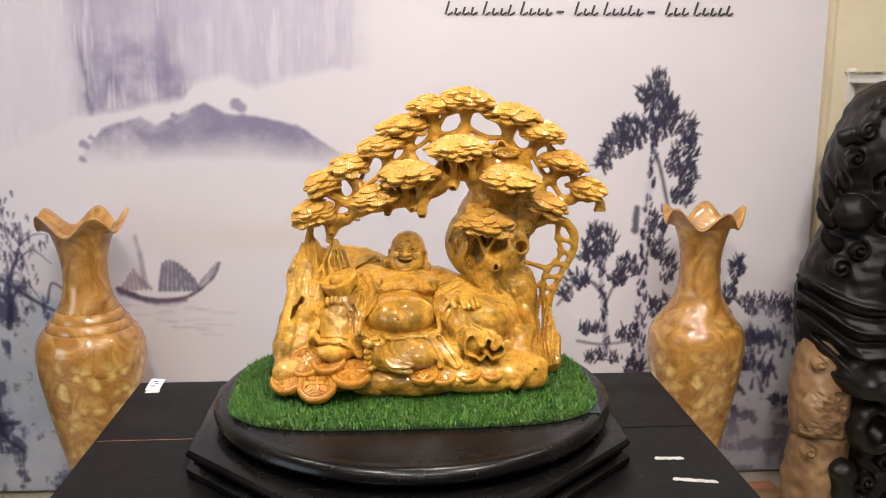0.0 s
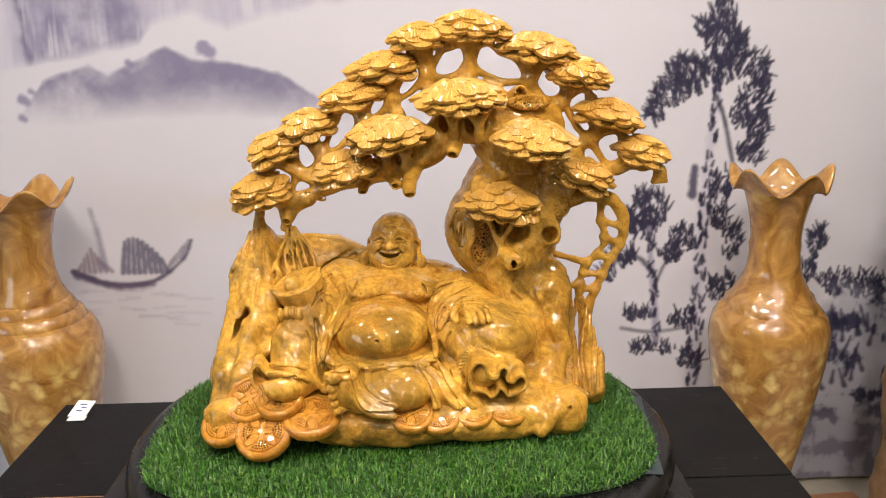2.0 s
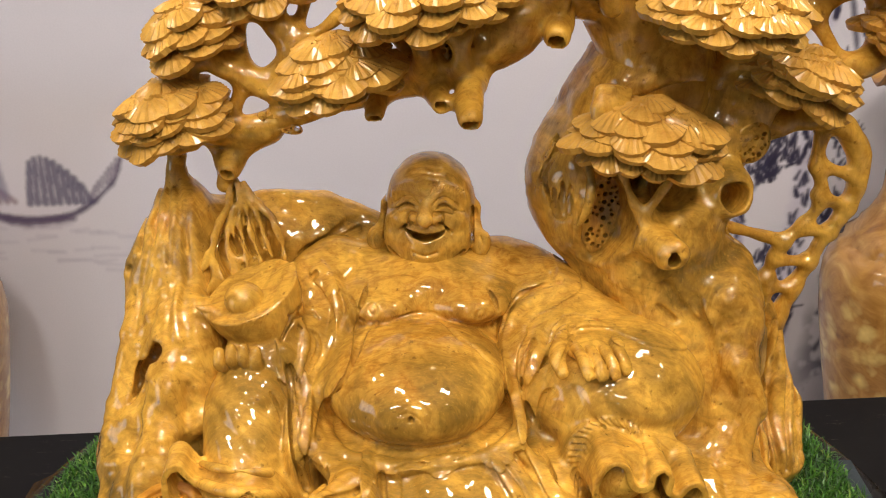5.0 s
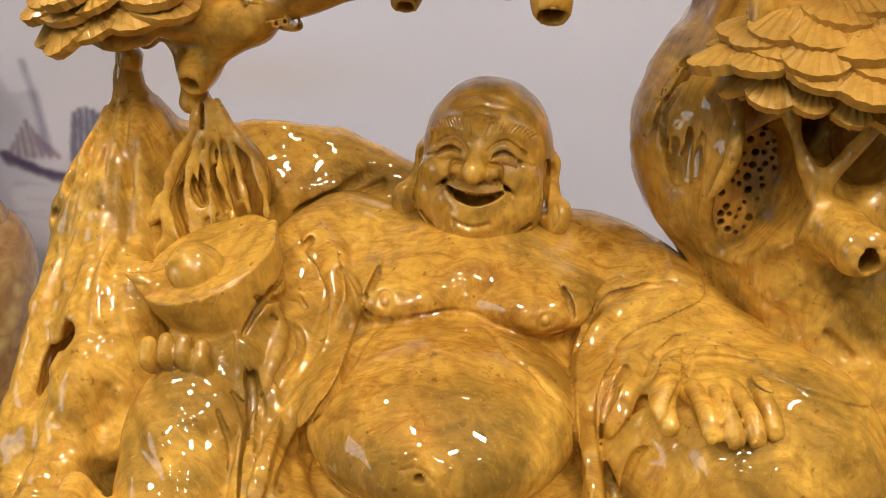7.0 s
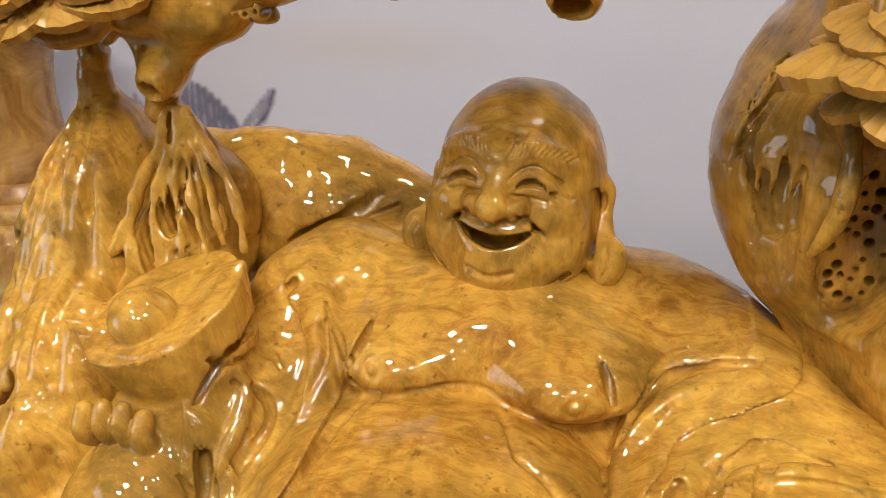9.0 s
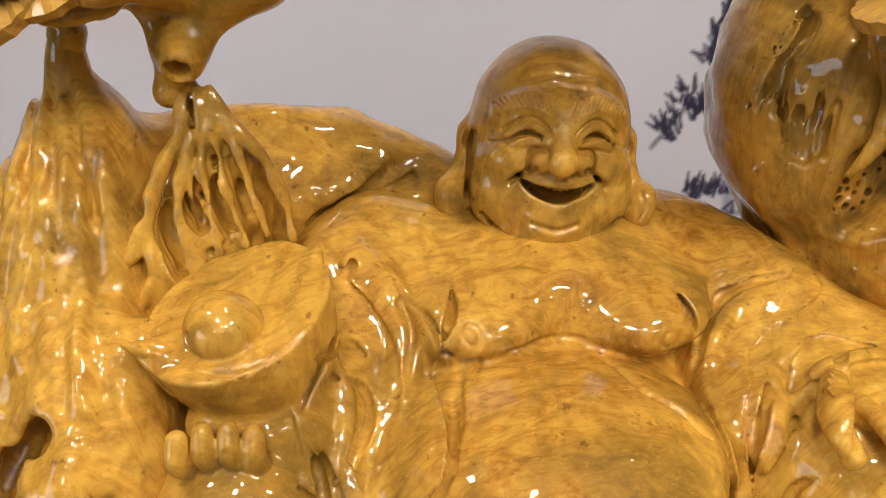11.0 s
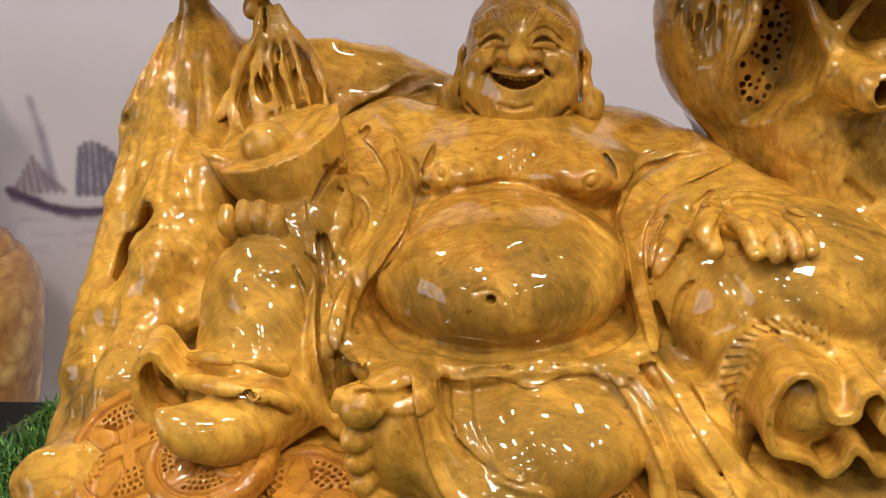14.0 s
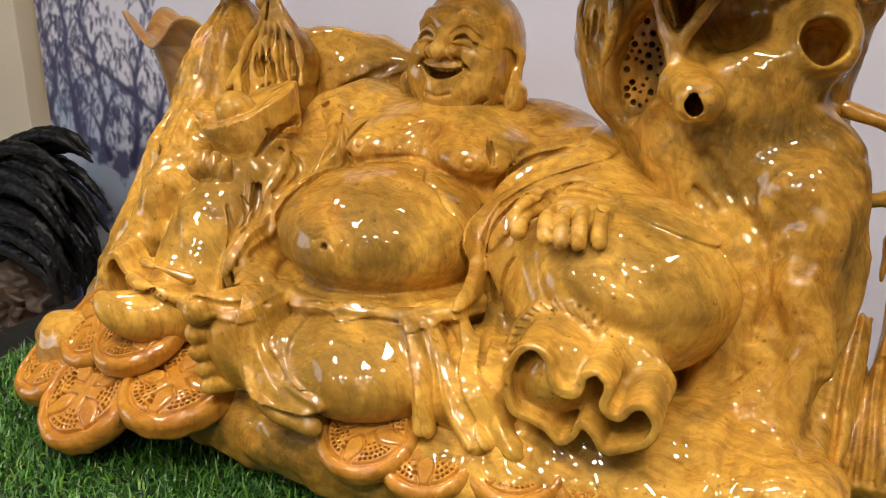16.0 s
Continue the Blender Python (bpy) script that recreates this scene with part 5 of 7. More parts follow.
    c.tube([(-0.070, 1.850, 1.040, 0.007), (-0.066, 1.825, 1.005, 0.007), (-0.072, 1.805, 0.975, 0.006), (-0.066, 1.79, 0.955, 0.006)], 0.006)
    c.ball((-0.070, 1.815, 0.985), (0.018, 0.032, 0.042), 0.008)
    # bare foot with stacked toes
    c.ball((-0.030, 1.752, 0.976), (0.021, 0.030, 0.034), 0.008)
    for k, (tx, tz, r) in enumerate(((-0.045, 1.0010, 0.0108), (-0.0480, 0.9835, 0.0078), (-0.0470, 0.9705, 0.0074), (-0.0450, 0.9585, 0.0070), (-0.0415, 0.9475, 0.0066))):
        c.tube([(tx + 0.016, 1.748, tz, r), (tx + 0.003, 1.732, tz, r * 0.92), (tx, 1.7255, tz + 0.001, r)], 0.0016, per=3)
    # boat-shaped ingot with raised pointed ends, its ball and the hand under it
    c.ball((-0.112, 1.872, 1.108), (0.041, 0.034, 0.056), 0.002, (0, -18, 12), below=((-0.112, 1.866, 1.103), (-0.30, -0.34, 1)))
    c.ball((-0.102, 1.874, 1.086), (0.033, 0.030, 0.036), 0.006, below=((-0.112, 1.866, 1.099), (-0.30, -0.34, 1)))
    c.tube([(-0.128, 1.868, 1.080, 0.014), (-0.142, 1.865, 1.091, 0.007), (-0.1545, 1.862, 1.0985, 0.0015)], 0.004)
    c.tube([(-0.095, 1.882, 1.095, 0.016), (-0.084, 1.886, 1.110, 0.009), (-0.0765, 1.888, 1.1215, 0.0030)], 0.004)
    c.ball((-0.113, 1.866, 1.1075), (0.030, 0.022, 0.0065), 0.002, (18, -17, 12), cut=True)
    c.ball((-0.1150, 1.864, 1.1020), (0.0160, 0.0150, 0.0145), 0.0008)
    c.follow([(-0.150, 1.094, 0.0006), (-0.130, 1.0925, 0.0008), (-0.105, 1.0960, 0.0008), (-0.082, 1.106, 0.0006)], 0.0, 0.0005)
    c.ball((-0.110, 1.859, 1.060), (0.024, 0.018, 0.012), 0.005)
    c.tube([(-0.096, 1.868, 1.040, 0.016), (-0.106, 1.858, 1.056, 0.015)], 0.008, per=1)
    for k in range(4):
        fx = -0.1345 + 0.0098 * k
        dz = (-0.003, 0.0, 0.0, -0.003)[k]
        c.tube([(fx + 0.006, 1.850, 1.050 + dz, 0.0040), (fx + 0.002, 1.839, 1.056 + dz, 0.0046), (fx, 1.834, 1.064 + dz, 0.0044), (fx, 1.837, 1.072 + dz, 0.0039)], 0.0004, per=3)
    # sack, its rope and the gathered mouth
    c.ball((0.190, 1.858, 1.012), (0.079, 0.070, 0.058), 0.003)
    c.tube([(0.168, 1.800, 0.985, 0.030), (0.178, 1.775, 0.985, 0.026)], 0.008, per=1)
    ring = []
    for k in range(13):
        a = radians(200 - 15.5 * k)
        ring.append((0.176 + 0.030 * math.cos(a), 1.783 + 0.012 * math.sin(a * 0.5), 0.985 + 0.032 * math.sin(a), 0.0058))
    c.tube(ring, 0.002)
    for k in range(22):
        a = radians(205 - 9 * k)
        x, z = 0.176 + 0.030 * math.cos(a), 0.985 + 0.032 * math.sin(a)
        u, w = math.cos(a + 0.9), math.sin(a + 0.9)
        c.etch([(x - 0.0048 * u, z - 0.0048 * w), (x + 0.0048 * u, z + 0.0048 * w)], 0.0010, 0.0022, 1.755, 1.806)
    c.ribbon([(0.156 + (u - 0.152) * 0.76, 0.981 + (w - 0.978) * 0.82) for u, w in [(0.152, 0.990), (0.160, 1.006), (0.172, 1.012), (0.183, 1.004), (0.186, 0.992), (0.194, 0.983), (0.206, 0.986), (0.210, 0.998), (0.220, 1.001), (0.228, 0.992), (0.226, 0.978), (0.236, 0.972), (0.246, 0.982), (0.256, 0.984), (0.264, 0.972), (0.258, 0.958), (0.242, 0.950), (0.228, 0.946), (0.220, 0.956), (0.210, 0.962), (0.204, 0.950), (0.194, 0.944), (0.184, 0.952), (0.172, 0.956), (0.158, 0.960), (0.152, 0.975), (0.152, 0.990)]],
             0.0026, 1.746, 1.790, 0.004, 0.006)
    c.ball((0.198, 1.796, 0.982), (0.040, 0.022, 0.026), 0.006)
    # hand lying on the sack, coming out of the sleeve
    c.ball((0.166, 1.850, 1.0590), (0.026, 0.030, 0.0120), 0.003, (-10, 0, 0))
    c.ball((0.168, 1.829, 1.0605), (0.022, 0.016, 0.0080), 0.003)
    for k in range(4):
        fx = 0.1520 + 0.0104 * k
        dy = (0.002, 0.0, 0.001, 0.008)[k]
        c.tube([(fx + 0.000, 1.828, 1.0655, 0.0048), (fx + 0.002, 1.813 + dy, 1.0660, 0.0050), (fx + 0.0045, 1.802 + dy, 1.0620, 0.0048), (fx + 0.006, 1.7965 + dy, 1.0555, 0.0046)], 0.0003, per=3)
    c.tube([(0.148, 1.838, 1.066, 0.0072), (0.140, 1.825, 1.0655, 0.0066), (0.1370, 1.813, 1.0605, 0.0060), (0.1385, 1.8065, 1.0545, 0.0054)], 0.0005, per=3)
    for k in range(4):
        fx = 0.1520 + 0.0104 * k
        c.etch([(fx - 0.001, 1.0700), (fx + 0.004, 1.0705)], 0.0009, 0.0007, 1.795, 1.83)
    # navel, nipples, creases
    c.ball((0.0180, 1.7745, 1.0370), (0.0023, 0.011, 0.0021), 0.0003, cut=True)
    c.etch([(0.0095, 1.0400), (0.0150, 1.0420), (0.0200, 1.0408), (0.0255, 1.0360)], 0.0008, 0.0014, 1.75, 1.82)
    for nx, nz in ((-0.011, 1.0845), (0.079, 1.0790)):
        ringp = [(nx + 0.0036 * math.cos(a), nz + 0.0036 * math.sin(a)) for a in np.linspace(0, 6.283, 9)]
        c.etch(ringp, 0.0010, 0.0018, 1.84, 1.90, 3)
    c.etch([(-0.040, 1.092), (-0.036, 1.082), (-0.040, 1.070)], 0.0020, 0.0035, 1.85, 1.96)
    # the breast's fold over the belly
    c.follow([(-0.026, 1.062, 0.0010), (-0.018, 1.069, 0.0020), (-0.004, 1.0735, 0.0022), (0.010, 1.0760, 0.0018), (0.022, 1.0768, 0.0016), (0.038, 1.0758, 0.0018), (0.056, 1.0716, 0.0022), (0.072, 1.0645, 0.0022), (0.086, 1.0525, 0.0014)], 0.0006, 0.0012)
    # layers of cloth: the robe's open edges, the sleeves, the skirt over the lap
    c.relief([(-0.056, 1.112), (-0.043, 1.102), (-0.031, 1.090), (-0.0255, 1.078), (-0.029, 1.063), (-0.039, 1.049), (-0.0535, 1.026), (-0.058, 1.012), (-0.046, 1.005), (-0.060, 1.001), (-0.070, 1.012), (-0.066, 1.030), (-0.052, 1.050), (-0.044, 1.063), (-0.044, 1.078), (-0.054, 1.092), (-0.066, 1.104)], 0.0034, 0.0016, 1.72, 1.97)
    c.relief([(-0.090, 1.074), (-0.078, 1.066), (-0.065, 1.044), (-0.060, 1.026), (-0.064, 1.006), (-0.074, 1.000), (-0.076, 1.022), (-0.084, 1.046)], 0.0030, 0.0016, 1.72, 1.95)
    c.relief([(0.152, 1.099), (0.142, 1.087), (0.119, 1.080), (0.103, 1.070), (0.0955, 1.0555), (0.096, 1.0366), (0.1008, 1.016), (0.104, 1.004), (0.112, 1.006), (0.109, 1.022), (0.106, 1.040), (0.108, 1.054), (0.115, 1.063), (0.132, 1.073), (0.155, 1.082), (0.172, 1.088)], 0.0034, 0.0016, 1.72, 1.97)
    c.relief([(0.262, 1.044), (0.229, 1.0590), (0.193, 1.0690), (0.161, 1.0745), (0.1417, 1.0684), (0.1335, 1.057), (0.122, 1.043), (0.1125, 1.0326), (0.110, 1.046), (0.118, 1.062), (0.134, 1.074), (0.158, 1.084), (0.200, 1.082), (0.250, 1.058)], 0.0026, 0.0034, 1.72, 1.95)
    c.relief([(-0.022, 1.010), (-0.012, 1.004), (-0.005, 0.982), (0.008, 0.970), (0.026, 0.963), (0.044, 0.959), (0.046, 0.951), (0.020, 0.950), (-0.001, 0.953), (-0.011, 0.966), (-0.017, 0.988)], 0.0042, 0.0018, 1.70, 1.80)
    c.relief([(-0.004, 1.000), (0.006, 0.998), (0.010, 0.982), (0.020, 0.970), (0.034, 0.963), (0.020, 0.965), (0.006, 0.974), (-0.002, 0.986)], 0.0028, 0.0016, 1.70, 1.82)
    c.relief([(0.078, 1.000), (0.092, 0.998), (0.108, 0.978), (0.120, 0.958), (0.138, 0.940), (0.112, 0.938), (0.104, 0.956), (0.094, 0.978)], 0.0030, 0.0016, 1.70, 1.86)
    c.relief([(0.104, 1.000), (0.116, 0.996), (0.136, 0.972), (0.156, 0.948), (0.168, 0.936), (0.148, 0.938), (0.130, 0.962), (0.114, 0.984)], 0.0026, 0.0016, 1.70, 1.86)
    # gathered cloth along the waist
    c.relief([(-0.056, 1.006), (-0.030, 1.001), (-0.010, 1.0045), (0.008, 1.0020), (0.024, 1.0045), (0.046, 1.0020), (0.066, 1.0045), (0.086, 1.0015), (0.106, 1.006), (0.108, 0.999), (0.086, 0.995), (0.060, 0.998), (0.036, 0.995), (0.012, 0.998), (-0.016, 0.995), (-0.040, 0.998)], 0.0016, 0.0016, 1.72, 1.86)
    # soft pulls of cloth on the knee, the sack and the sleeve
    for path, w, d in (([(-0.140, 1.050), (-0.120, 1.040), (-0.098, 1.030)], 0.005, 0.0018), ([(-0.138, 1.030), (-0.122, 1.018), (-0.106, 0.998)], 0.005, 0.0020), ([(-0.110, 1.056), (-0.094, 1.048), (-0.086, 1.030)], 0.004, -0.0016),
                       ([(0.150, 1.036), (0.158, 1.022), (0.170, 1.014)], 0.005, 0.0022), ([(0.205, 1.040), (0.225, 1.030), (0.240, 1.010)], 0.007, 0.0018), ([(0.185, 1.020), (0.200, 1.014), (0.215, 1.000)], 0.006, 0.0020), ([(0.222, 1.046), (0.240, 1.034), (0.250, 1.018)], 0.006, -0.0018),
                       ([(0.128, 1.052), (0.136, 1.064), (0.150, 1.070)], 0.003, 0.0016), ([(0.112, 1.100), (0.130, 1.095), (0.150, 1.094)], 0.004, 0.0014), ([(0.020, 0.985), (0.034, 0.975), (0.046, 0.962)], 0.006, 0.0016), ([(0.056, 0.990), (0.066, 0.976), (0.064, 0.960)], 0.006, 0.0014)):
        c.etch(path, w, d, 1.70, 1.93)
    # ridges of cloth that stand on the surface
    for path in ([(-0.072, 1.082, 0.002), (-0.068, 1.066, 0.0040), (-0.073, 1.046, 0.0040), (-0.076, 1.028, 0.002)], [(-0.088, 1.062, 0.002), (-0.085, 1.044, 0.0036), (-0.080, 1.024, 0.0036), (-0.082, 1.002, 0.002)],
                 [(-0.072, 1.010, 0.002), (-0.071, 0.992, 0.0034), (-0.070, 0.972, 0.0034), (-0.064, 0.952, 0.002)]):
        c.follow(path, 0.0008, 0.0014, False)
    # folds of cloth: narrow grooves that keep to the surface
    for path in ([(-0.076, 1.078, 0.001), (-0.062, 1.068, 0.003), (-0.058, 1.056, 0.0036), (-0.066, 1.044, 0.002)], [(-0.086, 1.066, 0.001), (-0.079, 1.050, 0.0026), (-0.072, 1.034, 0.0026), (-0.066, 1.016, 0.001)],
                 [(-0.092, 1.047, 0.001), (-0.081, 1.034, 0.0026), (-0.076, 1.018, 0.002), (-0.077, 0.994, 0.0015)], [(-0.068, 1.064, 0.001), (-0.065, 1.053, 0.0024), (-0.074, 1.040, 0.001)],
                 [(-0.062, 1.012, 0.001), (-0.066, 0.996, 0.0026), (-0.066, 0.976, 0.0028), (-0.062, 0.955, 0.002)], [(-0.080, 1.092, 0.001), (-0.070, 1.084, 0.0026), (-0.058, 1.074, 0.0018)],
                 [(0.135, 1.034, 0.001), (0.128, 1.026, 0.0026), (0.124, 1.008, 0.0024), (0.126, 0.988, 0.001)], [(0.126, 1.090, 0.001), (0.110, 1.085, 0.0018), (0.099, 1.072, 0.0020), (0.093, 1.056, 0.0020), (0.0925, 1.036, 0.0018), (0.097, 1.012, 0.001)],
                 [(-0.050, 1.104, 0.001), (-0.037, 1.094, 0.0018), (-0.0215, 1.078, 0.0020), (-0.0250, 1.062, 0.0020), (-0.036, 1.046, 0.0020), (-0.0500, 1.024, 0.0018), (-0.053, 1.012, 0.001)],
                 [(-0.138, 0.990, 0.001), (-0.118, 0.996, 0.002), (-0.100, 0.992, 0.002), (-0.088, 0.976, 0.001)], [(-0.094, 1.040, 0.001), (-0.086, 1.020, 0.002), (-0.088, 0.998, 0.001)]):
        c.follow([(x, z, r * 1.05) for x, z, r in path], 0.0022, 0.0012)
    # deep seams where knee, robe and sack meet, and along the robe's doubled edge
    for path in ([(0.152, 1.091, 0.0012), (0.125, 1.0835, 0.0024), (0.107, 1.0745, 0.0026), (0.097, 1.060, 0.0020)], [(0.170, 1.080, 0.0012), (0.141, 1.071, 0.0026), (0.121, 1.060, 0.0028), (0.112, 1.046, 0.0024), (0.110, 1.028, 0.0012)],
                 [(-0.084, 1.058, 0.0015), (-0.079, 1.034, 0.0034), (-0.074, 1.004, 0.0038), (-0.068, 0.968, 0.0030)], [(0.109, 1.034, 0.0015), (0.114, 1.014, 0.0034), (0.121, 0.992, 0.0036), (0.134, 0.962, 0.0030)],
                 [(0.118, 1.040, 0.0015), (0.130, 1.048, 0.0026), (0.138, 1.050, 0.0018)], [(-0.088, 1.068, 0.0012), (-0.074, 1.092, 0.0030), (-0.060, 1.104, 0.0020)], [(-0.046, 1.010, 0.0012), (-0.020, 1.0020, 0.0020), (0.024, 1.0005, 0.0020), (0.066, 1.0020, 0.0020), (0.096, 1.008, 0.0012)]):
        for _ in range(2):
            c.follow(path, 0.0020, 0.0012)
    # deep pits where the arms meet the chest
    for _ in range(2):
        c.follow([(-0.0165, 1.097, 0.0010), (-0.0185, 1.090, 0.0028), (-0.0225, 1.082, 0.0012)], 0.002, 0.001)
    for _ in range(2):
        c.follow([(0.0865, 1.0945, 0.0010), (0.0910, 1.0880, 0.0026), (0.0940, 1.0790, 0.0012)], 0.002, 0.001)
    # nails
    for k in range(4):
        fx = 0.1572 + 0.0102 * k
        c.etch([(fx - 0.0028, 1.0515), (fx - 0.0024, 1.0560), (fx, 1.0575), (fx + 0.0024, 1.0560), (fx + 0.0028, 1.0515)], 0.0006, 0.0009, 1.79, 1.83, 3)
    for tx, tz in ((-0.048, 1.001), (-0.050, 0.985), (-0.049, 0.973), (-0.047, 0.962)):
        c.etch([(tx - 0.002, tz + 0.003), (tx + 0.003, tz + 0.0025), (tx + 0.003, tz - 0.003)], 0.0006, 0.0006, 1.70, 1.74, 3)
    c.lumps(0.0005, 0.034, 9)
    c.lumps(0.00010, 0.014, 29)
    return c.mesh()


head_net = carve_head()
figure = net_object("figure", [carve_figure(), head_net], WOOD_FIGURE, carving, "carved golden laughing seated figure with sack and ingot")


def carve_rock():
    """The rock seat, the mound behind the figure and the hollow trunk."""
    c = Clay((-0.285, 1.70, 0.876), (0.430, 2.05, 1.30), 0.0017)
    rng = np.random.default_rng(12)
    # base with an uneven front
    c.slab((0.055, 1.885, 0.912), (0.285, 0.125, 0.034), 0.028, 0.02)
    c.slab((-0.190, 1.830, 0.915), (0.060, 0.085, 0.036), 0.03, 0.02)
    c.tube([(-0.06, 1.765, 0.908, 0.030), (0.03, 1.752, 0.907, 0.028), (0.13, 1.758, 0.908, 0.030), (0.22, 1.772, 0.905, 0.028), (0.30, 1.800, 0.905, 0.026)], 0.02)
    c.tube([(0.05, 1.79, 0.925, 0.030), (0.16, 1.79, 0.922, 0.032), (0.26, 1.82, 0.925, 0.035)], 0.02)
    c.tube([(0.235, 1.765, 0.925, 0.016), (0.270, 1.755, 0.910, 0.015), (0.262, 1.745, 0.898, 0.012)], 0.012)
    # mass behind
    c.ball((0.04, 1.995, 0.995), (0.19, 0.045, 0.092), 0.03)
    c.ball((-0.085, 1.985, 1.108), (0.082, 0.038, 0.042), 0.015, (0, 8, 0))
    c.ball((-0.02, 1.985, 1.092), (0.06, 0.035, 0.035), 0.015, (0, 25, 0))
    c.tube([(-0.168, 1.956, 1.152, 0.012), (-0.145, 1.972, 1.142, 0.015), (-0.1235, 1.982, 1.137, 0.0165), (-0.078, 1.985, 1.134, 0.0190), (-0.048, 1.985, 1.123, 0.0210), (-0.018, 1.985, 1.102, 0.0215)], 0.010)
    # rock at the side of the knee
    c.tube([(-0.1775, 1.950, 1.205, 0.0075), (-0.1800, 1.952, 1.187, 0.0095), (-0.1790, 1.952, 1.168, 0.0150), (-0.1780, 1.950, 1.147, 0.0285), (-0.182, 1.943, 1.100, 0.044), (-0.188, 1.915, 1.020, 0.054), (-0.196, 1.875, 0.945, 0.066)], 0.012)
    c.ball((-0.165, 1.885, 1.035), (0.030, 0.035, 0.055), 0.015)
    c.tube([(-0.172, 1.895, 1.096, 0.009), (-0.178, 1.870, 1.070, 0.015), (-0.183, 1.852, 1.040, 0.016), (-0.186, 1.835, 1.000, 0.020), (-0.203, 1.812, 0.955, 0.026), (-0.213, 1.796, 0.925, 0.024)], 0.007)
    c.tube([(-0.214, 1.905, 1.075, 0.012), (-0.226, 1.880, 1.030, 0.013), (-0.232, 1.860, 0.985, 0.014), (-0.234, 1.845, 0.945, 0.012)], 0.007)
    c.tube([(-0.150, 1.88, 1.085, 0.010), (-0.155, 1.865, 1.04, 0.010), (-0.160, 1.84, 1.0, 0.012)], 0.01)
    c.ball((-0.150, 1.962, 1.120), (0.042, 0.026, 0.036), 0.012)
    knot = [(-0.2180, 1.014, 0.0034), (-0.2090, 1.030, 0.0086), (-0.2005, 1.046, 0.0092), (-0.1920, 1.064, 0.0036)]
    knot = [(x, c.front(x, z), z, r) for x, z, r in knot]
    for deep in (0.0, 0.008, 0.016, 0.024, 0.032):
        c.tube([(x, y + deep, z, r) for x, y, z, r in knot], 0.002, cut=True)
    # hollow trunk
    c.tube([(0.292, 1.905, 0.915, 0.060), (0.275, 1.905, 0.985, 0.064), (0.262, 1.925, 1.050, 0.066), (0.235, 1.950, 1.115, 0.075), (0.220, 1.958, 1.165, 0.080), (0.222, 1.955, 1.215, 0.070), (0.235, 1.950, 1.265, 0.054)], 0.02)
    c.ball((0.172, 1.950, 1.165), (0.044, 0.050, 0.060), 0.02)
    c.tube([(0.300, 1.912, 1.095, 0.024), (0.306, 1.892, 1.05, 0.024), (0.306, 1.876, 1.01, 0.022)], 0.016)
    c.tube([(0.300, 1.855, 1.03, 0.014), (0.310, 1.845, 0.99, 0.013), (0.300, 1.835, 0.95, 0.014), (0.285, 1.815, 0.92, 0.018)], 0.012)
    c.tube([(0.272, 1.945, 1.15, 0.040), (0.290, 1.945, 1.20, 0.036), (0.318, 1.942, 1.25, 0.034)], 0.016)
    # broken branch stubs
    c.tube([(0.275, 1.930, 1.160, 0.034), (0.291, 1.902, 1.168, 0.0225)], 0.014, per=1)
    c.tube([(0.294, 1.880, 1.169, 0.0160), (0.288, 1.910, 1.163, 0.012)], 0.003, cut=True, per=1)
    c.tube([(0.215, 1.880, 1.143, 0.022), (0.2295, 1.851, 1.135, 0.0145)], 0.010, per=1)
    c.ball((0.238, 1.902, 1.130), (0.048, 0.036, 0.048), 0.02)
    c.tube([(0.231, 1.840, 1.134, 0.0088), (0.222, 1.880, 1.138, 0.008)], 0.002, cut=True, per=1)
    # the worm-eaten hollow and the veil of roots beside it
    c.ball((0.187, 1.880, 1.150), (0.020, 0.040, 0.044), 0.004, (0, 14, 0), cut=True)
    rim = [(0.187 + 0.0215 * math.cos(a) + 0.010 * math.sin(a), 1.150 + 0.043 * math.sin(a) - 0.004 * math.cos(a), 0.0030) for a in np.linspace(radians(150), radians(400), 12)]
    c.follow(rim, 0.001, 0.004, False)
    c.ball((0.240, 1.862, 1.200), (0.022, 0.026, 0.022), 0.006, cut=True)
    for path in ([(0.152, 1.209, 0.001), (0.146, 1.196, 0.0030), (0.1405, 1.180, 0.0040), (0.1430, 1.160, 0.0020)], [(0.1500, 1.194, 0.001), (0.1468, 1.176, 0.0026), (0.1470, 1.160, 0.0030), (0.1505, 1.147, 0.001)],
                 [(0.1545, 1.198, 0.001), (0.1532, 1.180, 0.0030), (0.1525, 1.162, 0.0026), (0.1545, 1.148, 0.001)], [(0.1600, 1.207, 0.001), (0.1600, 1.185, 0.0028), (0.1580, 1.166, 0.0026), (0.1590, 1.152, 0.001)],
                 [(0.152, 1.212, 0.001), (0.140, 1.190, 0.0018), (0.1345, 1.168, 0.001)], [(0.1665, 1.206, 0.001), (0.1660, 1.186, 0.0026), (0.1640, 1.168, 0.001)]):
        path = [(x, z, max(r * 0.85, 0.0015)) for x, z, r in path]
        c.follow(path, 0.0008, 0.0014)
        c.follow(path, 0.0035, 0.0010)
    c.tube([(0.1640, 1.892, 1.212, 0.003), (0.1720, 1.884, 1.190, 0.0040), (0.1705, 1.880, 1.168, 0.0044), (0.1630, 1.886, 1.148, 0.003)], 0.003)
    for k in range(5):
        x = 0.172 + 0.0055 * k
        c.tube([(x + 0.004, 1.880, 1.262, 0.004), (x, 1.872, 1.235, 0.0042), (x - 0.003, 1.872, 1.205, 0.003)], 0.003)
    c.ball((0.245, 1.885, 1.238), (0.050, 0.030, 0.026), 0.008, cut=True)
    c.ball((0.240, 1.880, 1.182), (0.020, 0.022, 0.020), 0.006, cut=True)
